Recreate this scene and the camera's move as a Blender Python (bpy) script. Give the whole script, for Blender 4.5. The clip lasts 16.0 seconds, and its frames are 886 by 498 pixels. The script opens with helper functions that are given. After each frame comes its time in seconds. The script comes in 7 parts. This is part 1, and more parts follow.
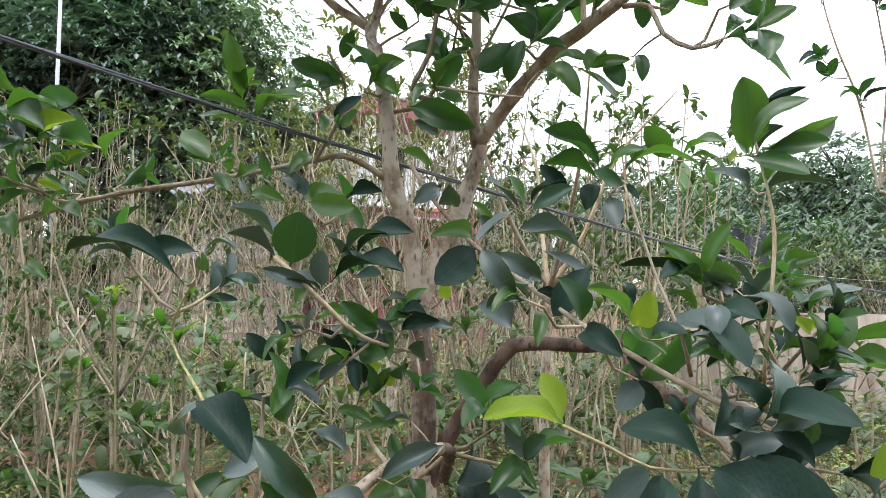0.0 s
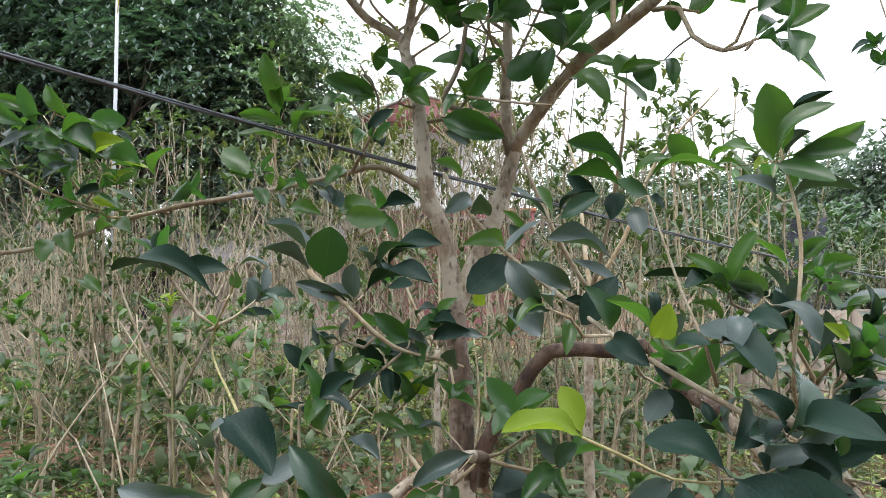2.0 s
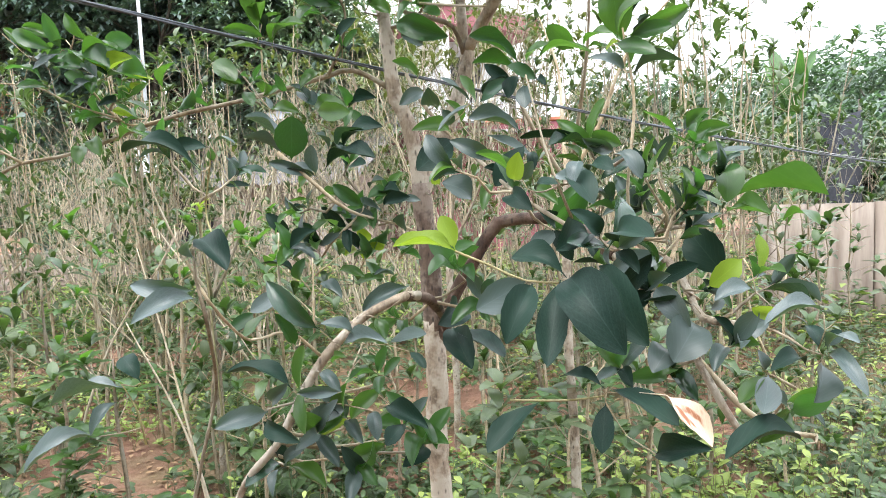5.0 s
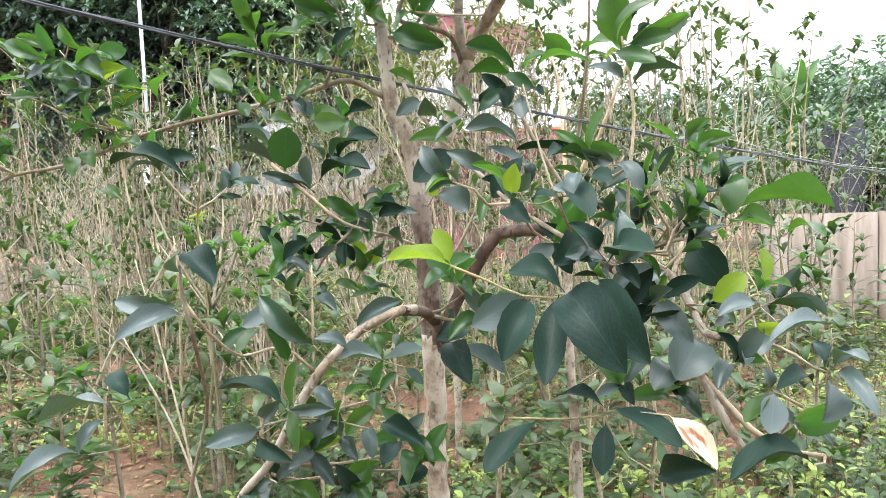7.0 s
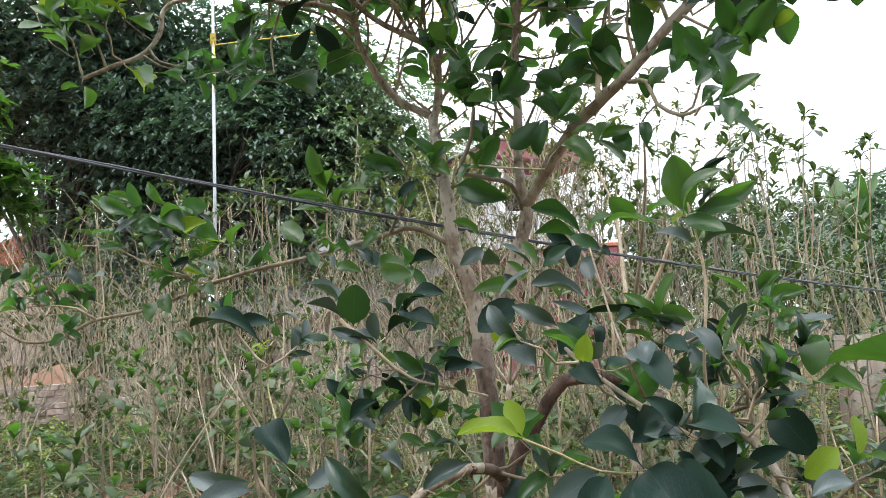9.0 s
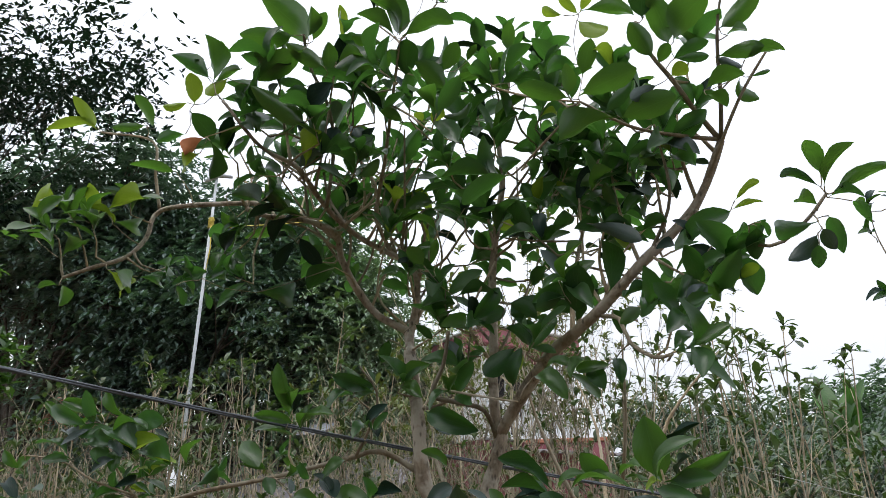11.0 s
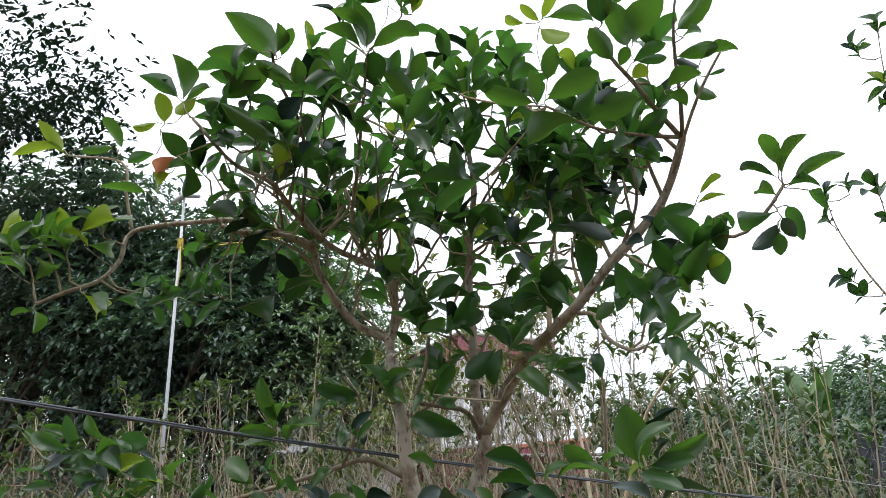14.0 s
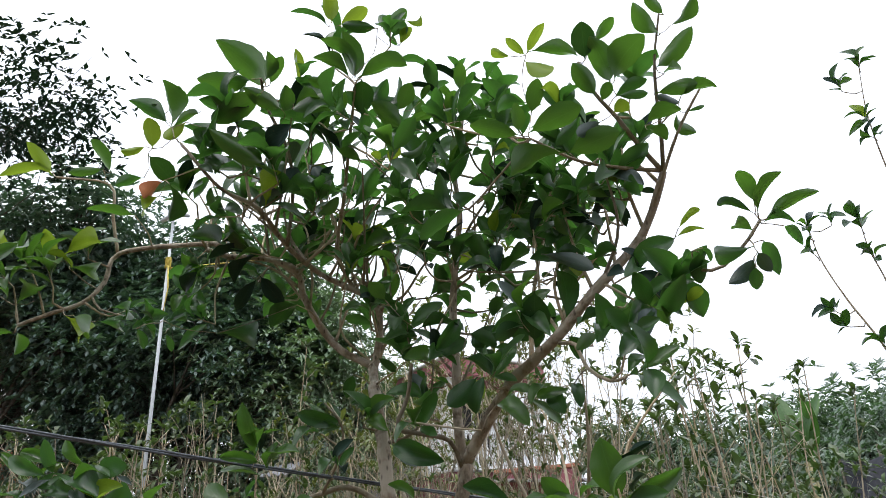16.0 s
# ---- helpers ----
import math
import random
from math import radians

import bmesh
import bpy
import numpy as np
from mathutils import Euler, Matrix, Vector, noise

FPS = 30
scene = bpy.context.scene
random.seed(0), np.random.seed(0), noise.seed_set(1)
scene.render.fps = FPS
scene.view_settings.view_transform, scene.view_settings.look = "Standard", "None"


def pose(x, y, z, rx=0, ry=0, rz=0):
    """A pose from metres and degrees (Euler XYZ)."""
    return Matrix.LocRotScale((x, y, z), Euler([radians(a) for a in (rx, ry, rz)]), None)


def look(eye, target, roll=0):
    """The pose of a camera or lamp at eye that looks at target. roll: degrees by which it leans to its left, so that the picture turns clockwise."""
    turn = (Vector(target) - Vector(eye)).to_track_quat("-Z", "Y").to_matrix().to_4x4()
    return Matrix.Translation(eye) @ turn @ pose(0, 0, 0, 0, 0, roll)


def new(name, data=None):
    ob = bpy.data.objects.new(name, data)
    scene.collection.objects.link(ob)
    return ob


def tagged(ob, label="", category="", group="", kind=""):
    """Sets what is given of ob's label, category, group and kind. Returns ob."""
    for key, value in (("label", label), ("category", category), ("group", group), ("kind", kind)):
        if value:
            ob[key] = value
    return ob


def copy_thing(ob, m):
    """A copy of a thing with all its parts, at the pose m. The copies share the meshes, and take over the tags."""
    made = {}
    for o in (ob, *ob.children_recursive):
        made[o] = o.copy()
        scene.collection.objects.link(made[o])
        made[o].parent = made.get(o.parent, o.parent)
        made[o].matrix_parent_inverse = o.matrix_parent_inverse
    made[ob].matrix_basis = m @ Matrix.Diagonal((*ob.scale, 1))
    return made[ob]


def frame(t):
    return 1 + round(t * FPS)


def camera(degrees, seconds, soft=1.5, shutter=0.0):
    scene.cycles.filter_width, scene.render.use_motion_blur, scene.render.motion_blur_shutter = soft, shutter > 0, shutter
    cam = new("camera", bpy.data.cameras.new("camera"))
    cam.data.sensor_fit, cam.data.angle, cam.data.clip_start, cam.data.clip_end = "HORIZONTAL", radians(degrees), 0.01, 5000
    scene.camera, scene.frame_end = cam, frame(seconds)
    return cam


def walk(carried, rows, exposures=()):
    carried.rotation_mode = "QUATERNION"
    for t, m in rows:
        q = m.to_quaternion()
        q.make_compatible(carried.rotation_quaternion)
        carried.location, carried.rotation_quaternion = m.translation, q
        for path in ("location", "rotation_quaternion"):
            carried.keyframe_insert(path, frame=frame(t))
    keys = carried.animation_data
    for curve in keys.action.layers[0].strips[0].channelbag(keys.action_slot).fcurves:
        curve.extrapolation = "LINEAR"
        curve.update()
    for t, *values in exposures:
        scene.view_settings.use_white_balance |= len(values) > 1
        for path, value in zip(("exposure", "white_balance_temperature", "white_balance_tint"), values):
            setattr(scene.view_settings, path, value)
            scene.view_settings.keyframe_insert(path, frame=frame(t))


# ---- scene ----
cam = camera(66.8, 16.0, soft=0.6)
PATH = [
    (0, (0.08, 0.053, 1.413), (-0.076, 2.045, 1.502), 0.7),
    (0.5, (0.066, 0.067, 1.427), (-0.122, 2.054, 1.558), 1.0),
    (1, (0.066, 0.072, 1.435), (-0.173, 2.052, 1.583), 0.8),
    (1.5, (0.076, 0.067, 1.437), (-0.184, 2.046, 1.564), 0.8),
    (2, (0.109, 0.04, 1.427), (-0.194, 2.015, 1.515), -0.2),
    (2.5, (0.172, -0.027, 1.39), (-0.232, 1.931, 1.326), -0.6),
    (3, (0.234, -0.088, 1.393), (-0.281, 1.843, 1.326), 0.6),
    (3.5, (0.281, -0.115, 1.408), (-0.245, 1.814, 1.351), -0.4),
    (4, (0.274, -0.14, 1.378), (-0.269, 1.783, 1.287), -1.7),
    (4.5, (0.284, -0.156, 1.357), (-0.18, 1.783, 1.199), -2.3),
    (6.8, (0.303, -0.12, 1.357), (-0.081, 1.837, 1.207), -2.7),
    (7, (0.298, -0.127, 1.36), (-0.131, 1.822, 1.231), -2.6),
    (7.5, (0.268, -0.121, 1.368), (-0.309, 1.794, 1.378), -1.8),
    (8, (0.251, -0.113, 1.377), (-0.402, 1.776, 1.439), -2.1),
    (8.5, (0.256, -0.115, 1.389), (-0.375, 1.78, 1.498), -2.6),
    (9, (0.283, -0.137, 1.426), (-0.281, 1.77, 1.642), -2.8),
    (9.5, (0.304, -0.085, 1.462), (-0.21, 1.794, 1.916), -0.8),
    (10, (0.318, -0.109, 1.522), (-0.169, 1.725, 2.156), -0.1),
    (12.5, (0.302, -0.134, 1.503), (-0.124, 1.663, 2.272), -3.6),
    (13, (0.315, -0.146, 1.503), (-0.055, 1.67, 2.255), -4.3),
    (13.5, (0.299, -0.146, 1.497), (-0.087, 1.661, 2.262), -4.3),
    (14, (0.308, -0.143, 1.5), (-0.087, 1.666, 2.256), -4.3),
    (14.5, (0.314, -0.142, 1.496), (-0.069, 1.668, 2.256), -4.3),
    (15, (0.315, -0.142, 1.497), (-0.063, 1.672, 2.25), -4.2),
    (15.5, (0.321, -0.146, 1.502), (-0.052, 1.667, 2.261), -4.0),
    (16, (0.325, -0.155, 1.507), (-0.033, 1.637, 2.32), -3.9),
]
walk(cam, [(t, look(eye, target, roll)) for t, eye, target, roll in PATH],
     [(0, 0.36), (1.5, 0.26), (2.5, 0.38), (3, 0.56), (3.5, 0.58), (4.0, 0.7), (4.5, 0.9), (7, 1.06), (8, 0.66), (8.5, 0.58), (9, 0.26), (9.6, -0.66), (10.0, -0.85), (10.6, -0.7), (12.3, -0.4), (13, -0.36), (16, -0.34)])

# ---- sky and light: bright overcast, thin cloud ----
SUN_EL, SUN_ROT = radians(71), radians(200)
world = bpy.data.worlds.new("overcast_sky")
scene.world = world
world.use_nodes = True
wn, wl = world.node_tree.nodes, world.node_tree.links
sky = wn.new("ShaderNodeTexSky")
sky.sky_type = "NISHITA"
sky.sun_disc = False
sky.sun_elevation, sky.sun_rotation = SUN_EL, SUN_ROT
sky.dust_density, sky.air_density, sky.ozone_density = 6.0, 1.0, 1.0
pale = wn.new("ShaderNodeHueSaturation")
pale.inputs["Saturation"].default_value = 0.22
wl.new(sky.outputs["Color"], pale.inputs["Color"])
cloud = wn.new("ShaderNodeMix")
cloud.data_type = "RGBA"
cloud.inputs["Factor"].default_value = 0.75
cloud.inputs["B"].default_value = (9.45, 9.9, 11.0, 1)
wl.new(pale.outputs["Color"], cloud.inputs["A"])
height = wn.new("ShaderNodeTexCoord")
axis = wn.new("ShaderNodeSeparateXYZ")
wl.new(height.outputs["Generated"], axis.inputs["Vector"])
lift = wn.new("ShaderNodeMapRange")
lift.inputs["To Min"].default_value, lift.inputs["To Max"].default_value = 0.82, 1.55
wl.new(axis.outputs["Z"], lift.inputs["Value"])
dome = wn.new("ShaderNodeVectorMath")
dome.operation = "SCALE"
wl.new(cloud.outputs["Result"], dome.inputs["Vector"])
wl.new(lift.outputs["Result"], dome.inputs["Scale"])
wl.new(dome.outputs["Vector"], wn["Background"].inputs["Color"])
wn["Background"].inputs["Strength"].default_value = 0.2

sun = new("sun", bpy.data.lights.new("sun", "SUN"))
sun.data.energy, sun.data.angle, sun.data.color = 1.4, radians(40), (1.0, 0.97, 0.92)
sun.matrix_world = look((0, 0, 30), (3.5, 9.6, 0))


# ---- materials ----
def mat(name):
    m = bpy.data.materials.new(name)
    m.use_nodes = True
    n = m.node_tree.nodes
    return m, n, m.node_tree.links, n["Principled BSDF"]


def ramp(n, stops):
    r = n.new("ShaderNodeValToRGB")
    while len(r.color_ramp.elements) < len(stops):
        r.color_ramp.elements.new(0.5)
    for e, (p, c) in zip(r.color_ramp.elements, stops):
        e.position, e.color = p, (*c, 1)
    return r


def noise_tex(n, scale, detail=4, rough=0.6):
    t = n.new("ShaderNodeTexNoise")
    t.inputs["Scale"].default_value, t.inputs["Detail"].default_value, t.inputs["Roughness"].default_value = scale, detail, rough
    return t


def mixrgb(n, l, fac, a, b, mode="MIX"):
    m = n.new("ShaderNodeMix")
    m.data_type, m.blend_type = "RGBA", mode
    for sock, v in ((m.inputs["Factor"], fac), (m.inputs["A"], a), (m.inputs["B"], b)):
        if isinstance(v, (int, float)):
            sock.default_value = v
        elif isinstance(v, tuple):
            sock.default_value = (*v, 1)
        else:
            l.new(v, sock)
    return m.outputs["Result"]


def bump(n, l, height, strength, dist, bsdf):
    b = n.new("ShaderNodeBump")
    b.inputs["Strength"].default_value, b.inputs["Distance"].default_value = strength, dist
    l.new(height, b.inputs["Height"])
    l.new(b.outputs["Normal"], bsdf.inputs["Normal"])
    return b


def surface(name, dark, light, scale, rough=0.8, bump_scale=60, bump_dist=0.003, stain=(0.5, 0.45, 0.4), stain_amount=0.35, strength=0.5, metal=0.0, stretch=1.0, vary=0.0):
    """A plain weathered surface: two scales of mottling, stains and relief."""
    m, n, l, p = mat(name)
    co = n.new("ShaderNodeTexCoord")
    a, b, c = noise_tex(n, scale), noise_tex(n, scale * 0.17, 3), noise_tex(n, bump_scale, 6, 0.7)
    mp = n.new("ShaderNodeMapping")
    mp.inputs["Scale"].default_value = (1, 1, stretch)
    l.new(co.outputs["Object"], mp.inputs["Vector"])
    info = n.new("ShaderNodeObjectInfo")
    shift = n.new("ShaderNodeVectorMath")
    shift.operation = "MULTIPLY_ADD"
    l.new(info.outputs["Random"], shift.inputs[0])
    shift.inputs[1].default_value = (37, 53, 71)
    l.new(mp.outputs["Vector"], shift.inputs[2])
    for t in (a, b, c):
        l.new(shift.outputs["Vector"], t.inputs["Vector"])
    r = ramp(n, [(0.3, dark), (0.7, light)])
    l.new(a.outputs["Fac"], r.inputs["Fac"])
    s = ramp(n, [(0.45, (0, 0, 0)), (0.65, (stain_amount,) * 3)])
    l.new(b.outputs["Fac"], s.inputs["Fac"])
    col = mixrgb(n, l, s.outputs["Color"], r.outputs["Color"], tuple(x * y for x, y in zip(light, stain)))
    if vary:
        tone = ramp(n, [(0.0, (1 - vary,) * 3), (0.5, (1, 0.97, 0.95)), (1.0, (1 + vary * 0.4,) * 3)])
        l.new(info.outputs["Random"], tone.inputs["Fac"])
        col = mixrgb(n, l, 1.0, col, tone.outputs["Color"], "MULTIPLY")
    l.new(col, p.inputs["Base Color"])
    p.inputs["Roughness"].default_value, p.inputs["Metallic"].default_value = rough, metal
    bump(n, l, c.outputs["Fac"], strength, bump_dist, p)
    return m


def leaf_mat(name, dark, light, rough=0.38, trans=0.35, glow=(0.25, 0.5, 0.05), spots=0.0, edge=None, vary=0.25, shine=0.24, clump=0.0):
    """A leaf blade: pale midrib, fine side veins, blotches, light passing through."""
    m, n, l, p = mat(name)
    uv = n.new("ShaderNodeUVMap")
    uv.uv_map = "UVMap"
    sep = n.new("ShaderNodeSeparateXYZ")
    l.new(uv.outputs["UV"], sep.inputs["Vector"])
    off = n.new("ShaderNodeMath")
    off.operation = "SUBTRACT"
    l.new(sep.outputs["X"], off.inputs[0])
    off.inputs[1].default_value = 0.5
    ab = n.new("ShaderNodeMath")
    ab.operation = "ABSOLUTE"
    l.new(off.outputs[0], ab.inputs[0])
    rib = ramp(n, [(0.0, (1, 1, 1)), (0.022, (0, 0, 0))])
    l.new(ab.outputs[0], rib.inputs["Fac"])
    info = n.new("ShaderNodeObjectInfo")
    geo = n.new("ShaderNodeNewGeometry")
    rnd = n.new("ShaderNodeMath")
    rnd.operation = "ADD"
    l.new(info.outputs["Random"], rnd.inputs[0])
    l.new(geo.outputs["Random Per Island"], rnd.inputs[1])
    fr = n.new("ShaderNodeMath")
    fr.operation = "FRACT"
    l.new(rnd.outputs[0], fr.inputs[0])
    co = n.new("ShaderNodeTexCoord")
    blot = noise_tex(n, 38, 3)
    l.new(co.outputs["Object"], blot.inputs["Vector"])
    sm = n.new("ShaderNodeMath")
    sm.operation = "MULTIPLY_ADD"
    l.new(fr.outputs[0], sm.inputs[0])
    sm.inputs[1].default_value = vary * 2
    l.new(blot.outputs["Fac"], sm.inputs[2])
    tone = sm.outputs[0]
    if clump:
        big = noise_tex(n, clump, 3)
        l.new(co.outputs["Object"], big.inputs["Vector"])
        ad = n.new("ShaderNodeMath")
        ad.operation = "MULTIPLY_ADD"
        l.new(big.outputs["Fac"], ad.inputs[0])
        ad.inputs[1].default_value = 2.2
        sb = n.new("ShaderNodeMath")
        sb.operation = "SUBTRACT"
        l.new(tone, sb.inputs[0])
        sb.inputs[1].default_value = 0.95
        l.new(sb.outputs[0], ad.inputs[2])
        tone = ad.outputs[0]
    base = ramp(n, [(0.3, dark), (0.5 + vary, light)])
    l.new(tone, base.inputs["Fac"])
    col = base.outputs["Color"]
    if edge:
        e = noise_tex(n, 2.2, 2)
        l.new(co.outputs["Object"], e.inputs["Vector"])
        er = ramp(n, [(0.54, (0, 0, 0)), (0.62, (1, 1, 1))])
        l.new(e.outputs["Fac"], er.inputs["Fac"])
        col = mixrgb(n, l, er.outputs["Color"], col, edge)
    if spots:
        v = n.new("ShaderNodeTexVoronoi")
        v.inputs["Scale"].default_value = 70
        l.new(co.outputs["Object"], v.inputs["Vector"])
        vr = ramp(n, [(0.0, (spots,) * 3), (0.16, (0, 0, 0))])
        l.new(v.outputs["Distance"], vr.inputs["Fac"])
        col = mixrgb(n, l, vr.outputs["Color"], col, (0.13, 0.1, 0.05))
    ribf = mixrgb(n, l, 0.3, (0, 0, 0), rib.outputs["Color"])
    col = mixrgb(n, l, ribf, col, tuple(min(1, c * 1.9 + 0.02) for c in light))
    wv = n.new("ShaderNodeTexWave")
    vein = ramp(n, [(0.86, (0, 0, 0)), (1.0, (0.16, 0.16, 0.16))])
    l.new(wv.outputs["Fac"], vein.inputs["Fac"])
    col = mixrgb(n, l, vein.outputs["Color"], col, tuple(min(1, c * 1.6 + 0.01) for c in light))
    l.new(col, p.inputs["Base Color"])
    p.inputs["Roughness"].default_value = rough
    p.inputs["Specular IOR Level"].default_value = shine
    wv.inputs["Scale"].default_value, wv.inputs["Distortion"].default_value = 4.5, 2.5
    wv.bands_direction = "DIAGONAL"
    mp = n.new("ShaderNodeCombineXYZ")
    l.new(ab.outputs[0], mp.inputs["X"])
    l.new(sep.outputs["Y"], mp.inputs["Y"])
    l.new(mp.outputs["Vector"], wv.inputs["Vector"])
    bump(n, l, wv.outputs["Fac"], 0.06, 0.0006, p)
    tr = n.new("ShaderNodeBsdfTranslucent")
    tr.inputs["Color"].default_value = (*glow, 1)
    mx = n.new("ShaderNodeMixShader")
    mx.inputs["Fac"].default_value = trans
    l.new(p.outputs["BSDF"], mx.inputs[1])
    l.new(tr.outputs["BSDF"], mx.inputs[2])
    l.new(mx.outputs["Shader"], n["Material Output"].inputs["Surface"])
    return m


def bark_mat(name, dark, light, lichen, scale=26, spots=True):
    m, n, l, p = mat(name)
    co = n.new("ShaderNodeTexCoord")
    mp = n.new("ShaderNodeMapping")
    mp.inputs["Scale"].default_value = (1, 1, 0.4)
    l.new(co.outputs["Object"], mp.inputs["Vector"])
    a, b, c = noise_tex(n, scale * 2.2, 6, 0.7), noise_tex(n, 11, 4, 0.7), noise_tex(n, 150, 6, 0.75)
    for t in (a, c):
        l.new(mp.outputs["Vector"], t.inputs["Vector"])
    l.new(co.outputs["Object"], b.inputs["Vector"])
    r = ramp(n, [(0.34, dark), (0.6, light)])
    l.new(a.outputs["Fac"], r.inputs["Fac"])
    lr = ramp(n, [(0.46, (0, 0, 0)), (0.55, (0.85, 0.85, 0.85))])
    l.new(b.outputs["Fac"], lr.inputs["Fac"])
    col = mixrgb(n, l, lr.outputs["Color"], r.outputs["Color"], lichen)
    h = c.outputs["Fac"]
    if spots:
        v = n.new("ShaderNodeTexVoronoi")
        v.inputs["Scale"].default_value = 75
        v.inputs["Randomness"].default_value = 1.0
        l.new(mp.outputs["Vector"], v.inputs["Vector"])
        vr = ramp(n, [(0.12, (0.75, 0.75, 0.75)), (0.25, (0, 0, 0))])
        l.new(v.outputs["Distance"], vr.inputs["Fac"])
        col = mixrgb(n, l, vr.outputs["Color"], col, tuple(x * 0.4 for x in dark))
        h = mixrgb(n, l, 0.5, c.outputs["Fac"], a.outputs["Fac"])
    info = n.new("ShaderNodeObjectInfo")
    vary = ramp(n, [(0.0, (0.5, 0.5, 0.5)), (0.55, (0.95, 0.93, 0.9)), (1.0, (1.15, 1.12, 1.05))])
    l.new(info.outputs["Random"], vary.inputs["Fac"])
    if not spots:
        col = mixrgb(n, l, 1.0, col, vary.outputs["Color"], "MULTIPLY")
    l.new(col, p.inputs["Base Color"])
    p.inputs["Roughness"].default_value = 0.85
    bump(n, l, h, 0.9, 0.006 if spots else 0.003, p)
    return m


